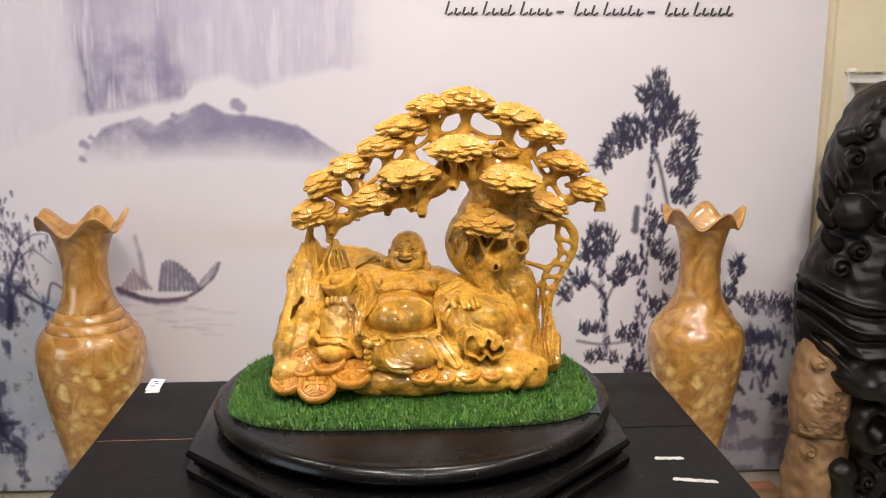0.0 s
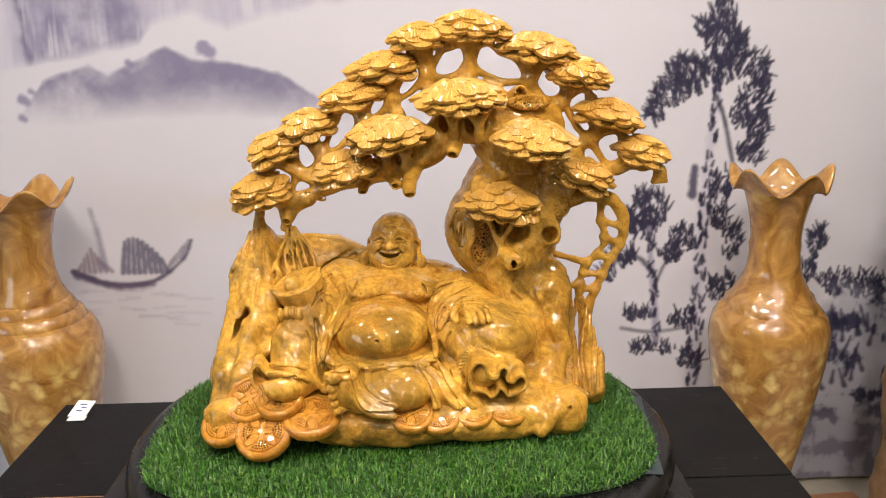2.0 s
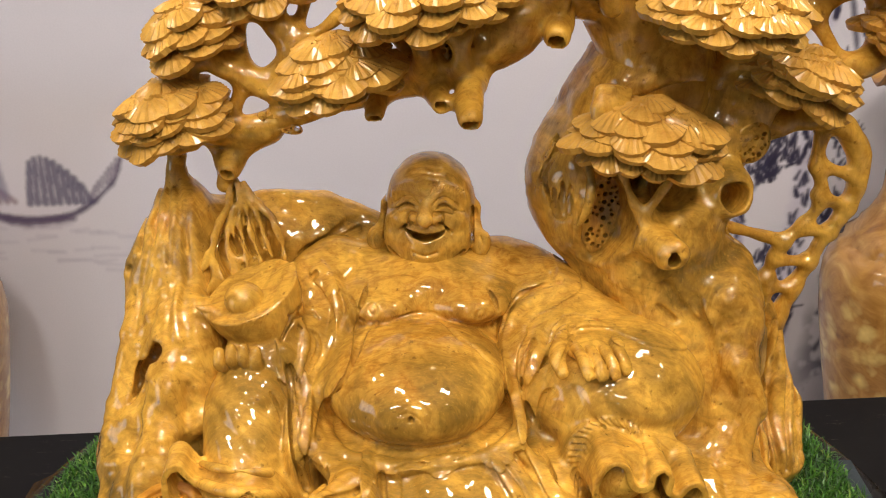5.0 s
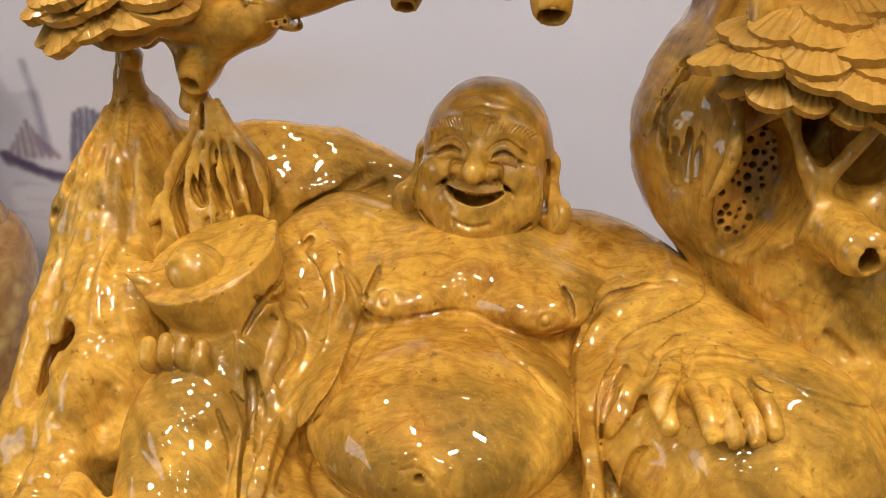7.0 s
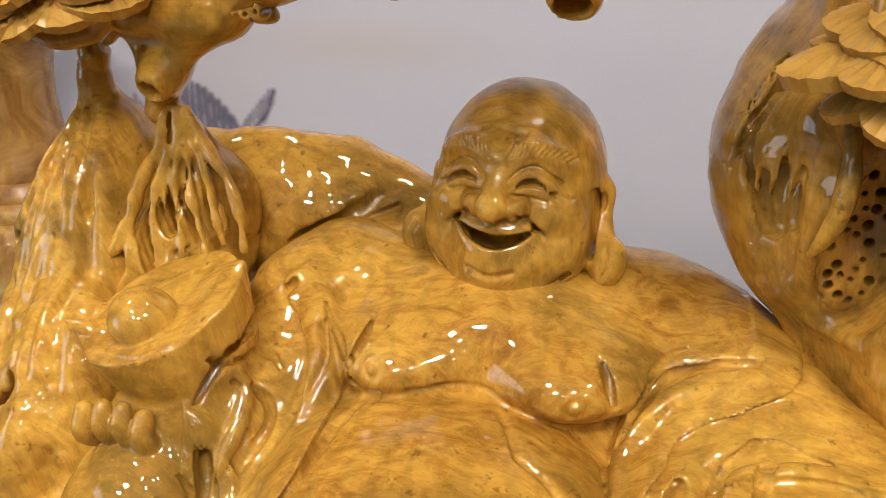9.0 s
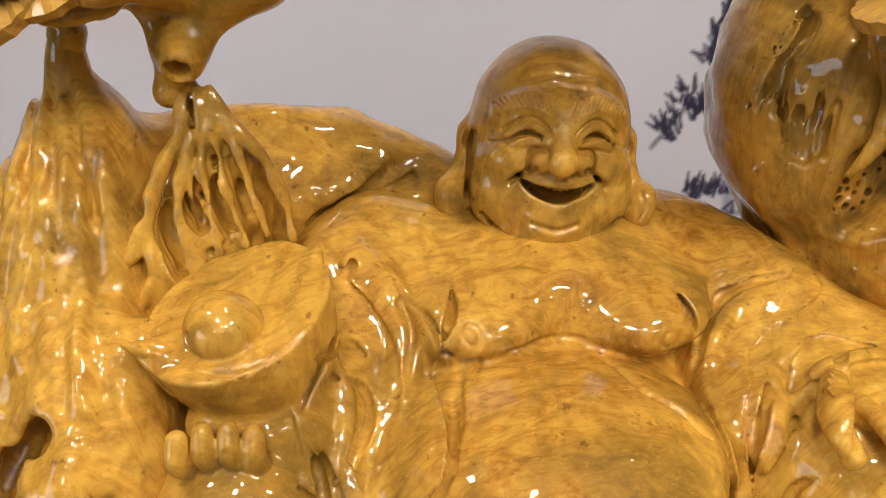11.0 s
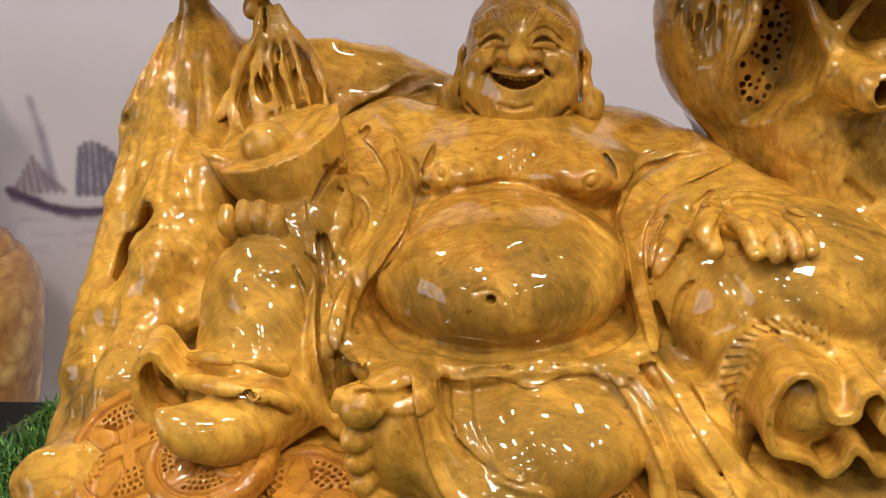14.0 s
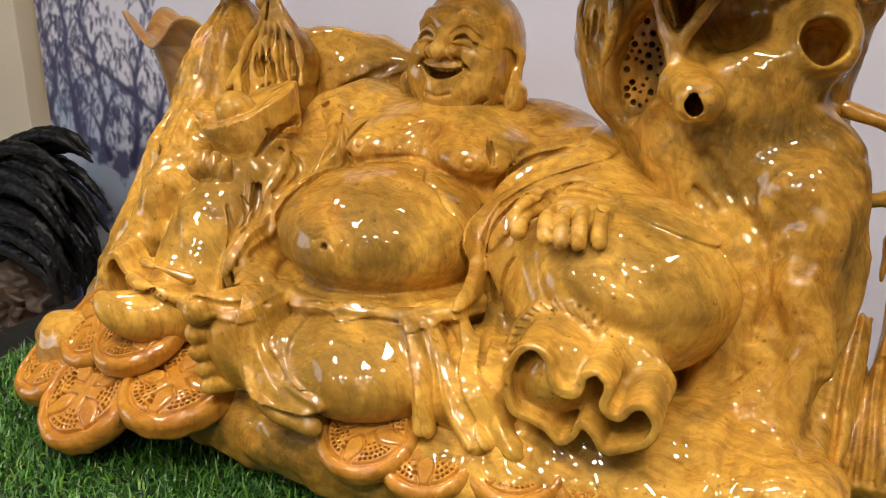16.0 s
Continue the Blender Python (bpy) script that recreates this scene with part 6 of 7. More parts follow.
    c.ball((0.211, 1.885, 1.190), (0.009, 0.024, 0.018), 0.003, cut=True)
    c.tube([(0.192, 1.880, 1.205, 0.0050), (0.201, 1.872, 1.180, 0.0050), (0.211, 1.868, 1.162, 0.0065), (0.219, 1.868, 1.146, 0.011)], 0.006)
    c.tube([(0.242, 1.868, 1.206, 0.0045), (0.229, 1.867, 1.187, 0.0045), (0.219, 1.867, 1.170, 0.0052), (0.213, 1.868, 1.158, 0.0065)], 0.005)
    # the elbow under the great hole and the ridge that runs down from it
    c.ball((0.292, 1.890, 1.076), (0.034, 0.034, 0.034), 0.010)
    c.tube([(0.306, 1.870, 1.062, 0.018), (0.308, 1.860, 1.022, 0.014), (0.302, 1.850, 0.982, 0.015), (0.282, 1.835, 0.945, 0.018), (0.262, 1.812, 0.915, 0.020)], 0.010)
    for path in ([(0.345, 1.04, 0.002), (0.338, 1.00, 0.0045), (0.322, 0.955, 0.0050), (0.305, 0.915, 0.002)], [(0.358, 1.03, 0.002), (0.352, 0.98, 0.0040), (0.345, 0.93, 0.0045), (0.335, 0.900, 0.002)], [(0.370, 1.03, 0.002), (0.367, 0.98, 0.0030), (0.368, 0.93, 0.0035), (0.362, 0.900, 0.002)], [(0.380, 1.00, 0.0015), (0.382, 0.96, 0.0028), (0.384, 0.92, 0.0028), (0.380, 0.900, 0.0015)], [(0.262, 1.085, 0.002), (0.276, 1.050, 0.0030), (0.280, 1.015, 0.0030), (0.274, 0.975, 0.002)],
                 [(0.235, 1.100, 0.002), (0.250, 1.078, 0.0030), (0.268, 1.060, 0.002)], [(0.200, 1.095, 0.002), (0.222, 1.085, 0.0026), (0.245, 1.066, 0.002)], [(0.335, 1.16, 0.002), (0.340, 1.12, 0.004), (0.333, 1.09, 0.002)]):
        c.follow(path, 0.001, 0.004)
    # roots at the far side: a flat fan with holes above
    c.tube([(0.352, 1.935, 1.040, 0.010), (0.362, 1.928, 0.990, 0.018), (0.365, 1.915, 0.940, 0.026), (0.358, 1.895, 0.905, 0.034)], 0.012)
    for k in range(7):
        x = 0.330 + 0.0095 * k
        c.etch([(x + 0.010, 1.03), (x + 0.006 * math.sin(k * 1.7), 0.97), (x - 0.004 * k * 0.3, 0.905)], 0.0024, 0.0050, 1.82, 1.96)
    for k in range(11):
        dx = -0.050 + 0.0075 * k
        sway = 0.006 * math.sin(k * 2.1)
        c.etch([(-0.171 + dx * 0.10, 1.200), (-0.174 + dx * 0.35, 1.165), (-0.182 + dx * 0.75 + sway * 0.5, 1.125), (-0.187 + dx + sway, 1.085 + 0.02 * math.sin(k * 1.7))], 0.0026 if k % 2 else 0.0040, 0.0026 if k % 2 else -0.0022, 1.80, 1.99)
    for k, (dx, dz) in enumerate(((-0.052, 0.0), (-0.038, 0.01), (-0.024, 0.004), (-0.010, 0.012), (0.004, 0.0), (0.018, 0.010))):
        c.etch([(-0.187 + dx * 0.25, 1.195), (-0.187 + dx * 0.7, 1.165), (-0.187 + dx, 1.12 + dz)], 0.0022, 0.0035, 1.86, 1.97)
    # folds where rock meets figure
    c.etch([(-0.025, 1.122), (-0.045, 1.115), (-0.065, 1.105), (-0.075, 1.095)], 0.003, 0.008, 1.90, 1.99)
    for _ in range(26):
        x, z = rng.uniform(-0.26, -0.14), rng.uniform(0.93, 1.12)
        c.etch([(x, z), (x + rng.uniform(-0.012, 0.012), z - rng.uniform(0.015, 0.04))], 0.005, rng.uniform(-0.0025, 0.0035), 1.75, 1.96)
    for _ in range(20):
        x, z = rng.uniform(0.22, 0.38), rng.uniform(0.90, 1.08)
        c.etch([(x, z), (x + rng.uniform(-0.01, 0.01), z - rng.uniform(0.02, 0.05))], 0.005, rng.uniform(-0.003, 0.004), 1.75, 1.96)
    c.follow([(-0.020, 1.134, 0.001), (-0.042, 1.124, 0.0038), (-0.060, 1.114, 0.0050), (-0.078, 1.106, 0.002)], 0.002, 0.003)
    c.lumps(0.0020, 0.055, 3)
    c.lumps(0.0008, 0.026, 16)
    c.lumps(0.00022, 0.011, 26)
    return c.mesh()


def drilled_patch(cx, cy, cz, rx, rz, n, seed, lean=0.0):
    """A worm-eaten patch: a shallow dish with many drilled holes."""
    c = Clay((cx - rx - 0.006, cy - 0.012, cz - rz - 0.006), (cx + rx + 0.006, cy + 0.016, cz + rz + 0.006), 0.0007)
    c.ball((cx, cy + 0.004, cz), (rx, 0.010, rz), 0.001, (0, lean, 0))
    c.ball((cx, cy - 0.010, cz), (rx * 0.92, 0.010, rz * 0.92), 0.002, (0, lean, 0), cut=True)
    rng = np.random.default_rng(seed)
    done = []
    for _ in range(n * 12):
        a, q = rng.uniform(0, 6.283), math.sqrt(rng.random()) * 0.84
        u, w = rx * q * math.cos(a), rz * q * math.sin(a)
        k = radians(lean)
        x, z = cx + u * math.cos(k) + w * math.sin(k), cz - u * math.sin(k) + w * math.cos(k)
        r = rng.choice((0.0011, 0.0014, 0.0020))
        if len(done) < n and all(math.hypot(x - p, z - s) > r + m + 0.0009 for p, s, m in done):
            done.append((x, z, r))
            c.tube([(x, cy - 0.012, z, r), (x, cy + 0.012, z, r)], 0.0005, cut=True, per=1)
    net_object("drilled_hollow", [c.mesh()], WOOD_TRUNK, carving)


drilled_patch(0.187, 1.908, 1.150, 0.022, 0.046, 60, 1, 14)
drilled_patch(0.312, 1.910, 1.208, 0.018, 0.020, 24, 2)
drilled_patch(0.262, 1.908, 1.376, 0.034, 0.013, 40, 3)
drilled_patch(0.066, 1.898, 1.297, 0.016, 0.020, 24, 4)
drilled_patch(0.178, 1.918, 1.345, 0.018, 0.020, 24, 5)
drilled_patch(-0.082, 1.924, 1.233, 0.020, 0.007, 16, 6, 24)


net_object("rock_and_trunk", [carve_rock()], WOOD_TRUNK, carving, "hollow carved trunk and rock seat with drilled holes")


# pads of pine leaves: centre, half width, half depth, half height
OUTER = ((-0.168, 1.925, 1.250, 0.046, 0.036, 0.024), (-0.147, 1.935, 1.315, 0.037, 0.034, 0.023), (-0.090, 1.940, 1.350, 0.041, 0.035, 0.021), (-0.015, 1.945, 1.395, 0.052, 0.036, 0.019),
         (0.035, 1.950, 1.436, 0.056, 0.036, 0.022), (0.095, 1.955, 1.481, 0.045, 0.036, 0.017), (0.176, 1.950, 1.495, 0.057, 0.040, 0.022), (0.281, 1.955, 1.460, 0.063, 0.040, 0.021),
         (0.346, 1.950, 1.421, 0.049, 0.038, 0.020), (0.395, 1.945, 1.355, 0.054, 0.038, 0.021), (0.450, 1.935, 1.295, 0.040, 0.032, 0.021))
INNER = ((0.040, 1.875, 1.340, 0.067, 0.045, 0.025), (-0.028, 1.890, 1.287, 0.048, 0.038, 0.024), (0.153, 1.895, 1.392, 0.070, 0.050, 0.025), (0.264, 1.870, 1.330, 0.066, 0.055, 0.025),
         (0.350, 1.915, 1.262, 0.049, 0.042, 0.026), (0.213, 1.880, 1.229, 0.062, 0.040, 0.029))


OUTER = tuple((x, y, z, 0.88 * w, 0.92 * d, 0.80 * h) for x, y, z, w, d, h in OUTER)
INNER = tuple((x, y, z, 0.86 * w, 0.92 * d, 0.80 * h) for x, y, z, w, d, h in INNER)


def carve_branches():
    c = Clay((-0.235, 1.83, 1.165), (0.50, 2.00, 1.500), 0.0020)
    rng = np.random.default_rng(7)
    # the great limb that arches over the figure
    c.tube([(0.235, 1.945, 1.250, 0.050), (0.222, 1.942, 1.295, 0.040), (0.195, 1.935, 1.335, 0.034), (0.145, 1.925, 1.340, 0.030), (0.100, 1.915, 1.305, 0.028), (0.050, 1.912, 1.282, 0.022),
            (0.000, 1.920, 1.262, 0.014), (-0.050, 1.928, 1.248, 0.011), (-0.095, 1.934, 1.228, 0.011), (-0.126, 1.936, 1.202, 0.010), (-0.134, 1.936, 1.180, 0.008)], 0.012)
    c.ball((0.250, 1.945, 1.330), (0.075, 0.032, 0.055), 0.02)
    c.ball((0.170, 1.945, 1.375), (0.065, 0.026, 0.036), 0.02)
    c.ball((0.055, 1.920, 1.312), (0.050, 0.022, 0.026), 0.015)
    c.ball((0.305, 1.945, 1.270), (0.055, 0.030, 0.035), 0.015)
    # stubs
    for a, b, r in (((0.075, 1.905, 1.275), (0.072, 1.866, 1.248), 0.011), ((0.150, 1.925, 1.330), (0.141, 1.886, 1.304), 0.011), ((0.045, 1.905, 1.265), (0.050, 1.880, 1.256), 0.008),
                    ((-0.127, 1.944, 1.205), (-0.128, 1.924, 1.195), 0.0095), ((0.000, 1.915, 1.255), (-0.002, 1.900, 1.244), 0.008), ((0.245, 1.93, 1.385), (0.247, 1.905, 1.392), 0.011)):
        c.tube([(*a, r * 1.25), (*b, r)], 0.008, per=1)
        d = np.array(b) - np.array(a)
        tip = np.array(b) + d * (0.008 / np.linalg.norm(d))
        c.tube([(*tip, r * 0.6), (*(np.array(b) - d * 0.35), r * 0.5)], 0.0015, cut=True, per=1)
    # hollows under the inner pads
    for h in ((0.030, 1.885, 1.302, 0.016, 0.020, 0.016), (0.062, 1.885, 1.300, 0.014, 0.020, 0.018), (0.135, 1.90, 1.348, 0.016, 0.025, 0.016), (0.178, 1.90, 1.345, 0.018, 0.025, 0.018), (0.270, 1.90, 1.285, 0.030, 0.03, 0.014)):
        c.ball(h[:3], h[3:], 0.005, cut=True)
    c.ball((0.262, 1.900, 1.378), (0.033, 0.014, 0.012), 0.004, cut=True)
    for x0, x1, z in ((0.12, 0.16, 1.36), (0.16, 0.2, 1.355), (0.02, 0.05, 1.31), (0.05, 0.08, 1.308)):
        c.tube([(x0, 1.885, z + 0.018, 0.004), ((x0 + x1) / 2, 1.885, z - 0.012, 0.006), ((x0 + x1) / 2 + 0.003, 1.895, z - 0.03, 0.008)], 0.006)
        c.tube([(x1, 1.885, z + 0.018, 0.004), ((x0 + x1) / 2 + 0.004, 1.885, z - 0.008, 0.006), ((x0 + x1) / 2 + 0.003, 1.895, z - 0.03, 0.008)], 0.006)
    # stems to the outer pads: a main stem each, with looping twigs between
    stems = (((-0.095, 1.934, 1.228), 0), ((-0.060, 1.930, 1.250), 1), ((-0.040, 1.928, 1.262), 2), ((0.020, 1.930, 1.330), 3), ((0.060, 1.935, 1.350), 4), ((0.110, 1.945, 1.375), 5),
             ((0.165, 1.950, 1.390), 6), ((0.250, 1.950, 1.370), 7), ((0.290, 1.950, 1.350), 8), ((0.330, 1.945, 1.290), 9), ((0.355, 1.940, 1.255), 10))
    tips = {}
    for (sx, sy, sz), k in stems:
        cx, cy, cz, w, d, h = OUTER[k]
        end = (cx, cy, cz - 0.4 * h)
        mid = ((sx * 0.45 + cx * 0.55), (sy + cy) / 2, (sz * 0.5 + end[2] * 0.5) - 0.008)
        tips[k] = mid
        c.tube([(sx, sy, sz, 0.0125), (*mid, 0.0095), (*end, 0.0085)], 0.012)
        for s in (-1, 1):
            c.tube([(*mid, 0.0070), (cx + s * w * 0.34, cy - 0.004, cz - h * 1.15, 0.0048), (cx + s * w * 0.66, cy, cz - 0.3 * h, 0.0060)], 0.007)
        low = cz - 1.1 * h - 0.011
        c.tube([(cx + w * 0.70, cy, cz - h * 0.5, 0.005), (cx + w * 0.45, cy - 0.004, low + 0.003, 0.0038), (cx, cy - 0.004, low - 0.003, 0.0042), (cx - w * 0.45, cy - 0.004, low + 0.003, 0.0038), (cx - w * 0.70, cy, cz - h * 0.5, 0.005)], 0.004)
        for u in (-0.42, -0.16, 0.12, 0.40):
            c.tube([(cx + w * u, cy - 0.003, cz - 0.4 * h, 0.0042), (cx + w * (u + 0.04), cy - 0.004, (cz + low) / 2 - 0.2 * h, 0.0028), (cx + w * (u - 0.03), cy - 0.004, low, 0.0038)], 0.0035)
    for k in range(10):
        a, b = tips[k], tips[k + 1]
        m = [(a[i] + b[i]) / 2 for i in range(3)]
        c.tube([(*a, 0.0065), (m[0], m[1], m[2] - 0.010, 0.0052), (*b, 0.0065)], 0.009)
    for k in range(10):
        a, b = OUTER[k], OUTER[k + 1]
        m = ((a[0] + b[0]) / 2, (a[1] + b[1]) / 2, (a[2] + b[2]) / 2 - 0.012)
        t = tips[k] if k < 6 else tips[k + 1]
        lo = (m[0] + (0.006 if k < 6 else -0.006), m[1], m[2] - 0.016)
        c.tube([(a[0] + 0.35 * a[3], a[1], a[2] - 0.9 * a[5], 0.005), (*lo, 0.0055), (b[0] - 0.35 * b[3], b[1], b[2] - 0.9 * b[5], 0.006)], 0.008)
        c.tube([(*m, 0.0062), ((m[0] + t[0]) / 2 + 0.004, m[1], (m[2] + t[2]) / 2, 0.0052), (*t, 0.0065)], 0.009)
    # the column of roots at the side and the drooping end twig
    c.tube([(-0.174, 1.935, 1.240, 0.011), (-0.1775, 1.945, 1.222, 0.0080), (-0.1775, 1.950, 1.200, 0.0075), (-0.1790, 1.952, 1.175, 0.011)], 0.008)
    c.tube([(-0.150, 1.935, 1.222, 0.0045), (-0.160, 1.938, 1.212, 0.004), (-0.176, 1.945, 1.222, 0.004)], 0.004)
    c.tube([(-0.130, 1.935, 1.200, 0.006), (-0.142, 1.935, 1.215, 0.005), (-0.155, 1.935, 1.232, 0.006)], 0.005)
    for k in range(5):
        c.tube([(0.462, 1.935, 1.282, 0.006), (0.470 + 0.003 * k, 1.930, 1.262, 0.0042), (0.466 + 0.0055 * k, 1.928, 1.242, 0.0032)], 0.003)
    c.lumps(0.0008, 0.025, 8)
    return c.mesh()


net_object("pierced_branch", [carve_branches()], WOOD, carving, "pierced branches arching over the figure")


def carve_root_fan():
    """Roots that hang from the limb's end and spread over the rock behind the ingot."""
    c = Clay((-0.20, 1.85, 1.03), (-0.07, 1.985, 1.215), 0.0012)
    c.tube([(-0.134, 1.937, 1.194, 0.0055), (-0.128, 1.936, 1.178, 0.0065), (-0.122, 1.936, 1.165, 0.010), (-0.119, 1.940, 1.146, 0.017), (-0.119, 1.944, 1.128, 0.026), (-0.128, 1.940, 1.100, 0.031)], 0.005)
    c.ball((-0.142, 1.925, 1.090), (0.022, 0.022, 0.045), 0.010, (0, 18, 0))

    def depth(z):
        return float(np.interp(z, (1.06, 1.10, 1.15, 1.19), (1.895, 1.905, 1.921, 1.935)))

    for path in ([(-0.130, 1.185, 0.0040), (-0.130, 1.167, 0.0032), (-0.141, 1.147, 0.0036), (-0.151, 1.122, 0.0034), (-0.163, 1.098, 0.0036), (-0.168, 1.082, 0.0030), (-0.166, 1.068, 0.002)],
                 [(-0.141, 1.147, 0.0030), (-0.147, 1.128, 0.0024), (-0.147, 1.108, 0.0030), (-0.156, 1.085, 0.002)], [(-0.127, 1.160, 0.0028), (-0.1335, 1.142, 0.0030), (-0.1325, 1.124, 0.0026), (-0.127, 1.110, 0.0026), (-0.129, 1.098, 0.002)],
                 [(-0.1265, 1.163, 0.0022), (-0.1295, 1.150, 0.0018), (-0.1280, 1.136, 0.0020), (-0.1220, 1.126, 0.0022)], [(-0.1235, 1.180, 0.0030), (-0.1220, 1.160, 0.0026), (-0.1240, 1.148, 0.0020), (-0.1210, 1.136, 0.0026), (-0.1185, 1.120, 0.0024), (-0.119, 1.106, 0.002)],
                 [(-0.1205, 1.172, 0.0026), (-0.1165, 1.156, 0.0022), (-0.1148, 1.142, 0.0030), (-0.1110, 1.130, 0.0022), (-0.1070, 1.116, 0.0024)], [(-0.119, 1.176, 0.0026), (-0.1100, 1.160, 0.0026), (-0.1050, 1.146, 0.0024), (-0.1020, 1.132, 0.0028), (-0.0970, 1.120, 0.002)],
                 [(-0.118, 1.180, 0.0030), (-0.1060, 1.163, 0.0032), (-0.0960, 1.150, 0.0034), (-0.0890, 1.134, 0.0030), (-0.0860, 1.118, 0.002)]):
        c.tube([(x, depth(z) + 0.0005, z, r) for x, z, r in path], 0.0018)
    # slots, widest at their rounded lower ends
    for path in ([(-0.1262, 1.180, 0.0008), (-0.1262, 1.172, 0.0020), (-0.1270, 1.163, 0.0010)], [(-0.1385, 1.138, 0.0012), (-0.1400, 1.126, 0.0032), (-0.1375, 1.114, 0.0036), (-0.1350, 1.105, 0.0034)],
                 [(-0.1310, 1.140, 0.001), (-0.1295, 1.131, 0.0026), (-0.1250, 1.1235, 0.0028)], [(-0.1262, 1.148, 0.001), (-0.1258, 1.140, 0.0018), (-0.1240, 1.133, 0.0018)],
                 [(-0.1185, 1.152, 0.001), (-0.1180, 1.138, 0.0026), (-0.1150, 1.126, 0.0030), (-0.1125, 1.121, 0.0030)], [(-0.1108, 1.150, 0.001), (-0.1078, 1.138, 0.0024), (-0.1040, 1.125, 0.0028)],
                 [(-0.1012, 1.150, 0.001), (-0.0985, 1.139, 0.0026), (-0.0935, 1.129, 0.0030)], [(-0.154, 1.110, 0.001), (-0.159, 1.101, 0.0020), (-0.164, 1.088, 0.0012)], [(-0.122, 1.114, 0.001), (-0.115, 1.1165, 0.0014), (-0.108, 1.119, 0.0008)],
                 [(-0.146, 1.140, 0.001), (-0.1500, 1.130, 0.0016), (-0.153, 1.120, 0.001)], [(-0.1135, 1.168, 0.001), (-0.1080, 1.157, 0.0014), (-0.1030, 1.148, 0.001)]):
        for sink in (0.001, 0.006, 0.011):
            c.tube([(x, depth(z) + sink, z, r * 1.3) for x, z, r in path], 0.0008, cut=True)
    c.lumps(0.0006, 0.014, 2)
    return c.mesh()


def carve_root_lattice():
    """The pierced lattice of roots at the trunk's side."""
    c = Clay((0.27, 1.90, 1.0), (0.445, 1.97, 1.275), 0.0016)
    y = 1.935
    c.tube([(0.296, y, 1.205, 0.022), (0.330, y, 1.217, 0.017), (0.368, y, 1.222, 0.012), (0.405, y, 1.210, 0.011), (0.422, y, 1.178, 0.010), (0.418, y, 1.140, 0.008), (0.400, y, 1.108, 0.007), (0.385, y, 1.075, 0.007), (0.372, y, 1.045, 0.008), (0.365, y, 1.02, 0.010)], 0.005)
    c.tube([(0.385, y, 1.212, 0.007), (0.384, y, 1.178, 0.006), (0.392, y, 1.150, 0.006), (0.380, y, 1.120, 0.006), (0.362, y, 1.105, 0.006), (0.352, y, 1.075, 0.006), (0.352, y, 1.035, 0.008)], 0.005)
    for a, b in (((0.384, y, 1.178), (0.420, y, 1.168)), ((0.390, y, 1.150), (0.417, y, 1.138)), ((0.380, y, 1.120), (0.403, y, 1.114)), ((0.356, y, 1.088), (0.390, y, 1.086)), ((0.352, y, 1.060), (0.380, y, 1.062)), ((0.288, y, 1.130), (0.365, y, 1.106)), ((0.310, y, 1.060), (0.354, y, 1.072))):
        c.tube([(*a, 0.007), ((a[0] + b[0]) / 2, y - 0.002, (a[2] + b[2]) / 2, 0.0052), (*b, 0.007)], 0.006)
    c.lumps(0.0007, 0.02, 2)
    return c.mesh()


net_object("root_fan", [carve_root_fan()], WOOD, carving, "fan of thin hanging roots")
net_object("root_lattice", [carve_root_lattice()], WOOD, carving, "pierced lattice of roots")


# ---- leaf pads ----
def leaf_mesh(seed):
    """A fan-shaped cluster of needles: a thick shield with radial ridges; it points along -y."""
    r = random.Random(seed)
    bm = bmesh.new()
    n = 27
    hub = bm.verts.new((0, 0.0, 0.0055))
    mid, rim, low = [], [], []
    for k in range(n):
        a = radians(-92 + 184 * k / (n - 1))
        ridge = 0.00045 if k % 2 else -0.00045
        R = 0.0140 * (1 + 0.50 * math.cos(a) ** 3 + r.uniform(-0.03, 0.03)) * (0.97 if k % 2 == 0 else 1.0)
        x, y = math.sin(a), -math.cos(a)
        mid.append(bm.verts.new((x * R * 0.55, y * R * 0.55, 0.0042 + ridge)))
        rim.append(bm.verts.new((x * R, y * R, 0.0006 + ridge)))
        low.append(bm.verts.new((x * R * 0.94, y * R * 0.94, -0.0045)))
    back = bm.verts.new((0, 0.008, -0.003))
    for k in range(n - 1):
        bm.faces.new((hub, mid[k], mid[k + 1]))
        bm.faces.new((mid[k], rim[k], rim[k + 1], mid[k + 1]))
        bm.faces.new((rim[k], low[k], low[k + 1], rim[k + 1]))
    bm.faces.new((hub, mid[-1], rim[-1], low[-1], back))
    bm.faces.new((hub, back, low[0], rim[0], mid[0]))
    # a small round bud near the middle
    low_ring = [bm.verts.new((0.0026 * math.cos(a), -0.0035 + 0.0026 * math.sin(a), 0.0040)) for a in np.linspace(0, 6.283, 10, endpoint=False)]
    top_ring = [bm.verts.new((0.0019 * math.cos(a), -0.0035 + 0.0019 * math.sin(a), 0.0063)) for a in np.linspace(0, 6.283, 10, endpoint=False)]
    for k in range(10):
        bm.faces.new((low_ring[k], low_ring[k - 1], top_ring[k - 1], top_ring[k]))
    bm.faces.new(top_ring)
    me = bpy.data.meshes.new("leaf")
    bmesh.ops.recalc_face_normals(bm, faces=bm.faces[:])
    bm.to_mesh(me)
    bm.free()
    me.materials.append(WOOD_LEAF)
    return me


LEAVES = [leaf_mesh(s) for s in range(4)]


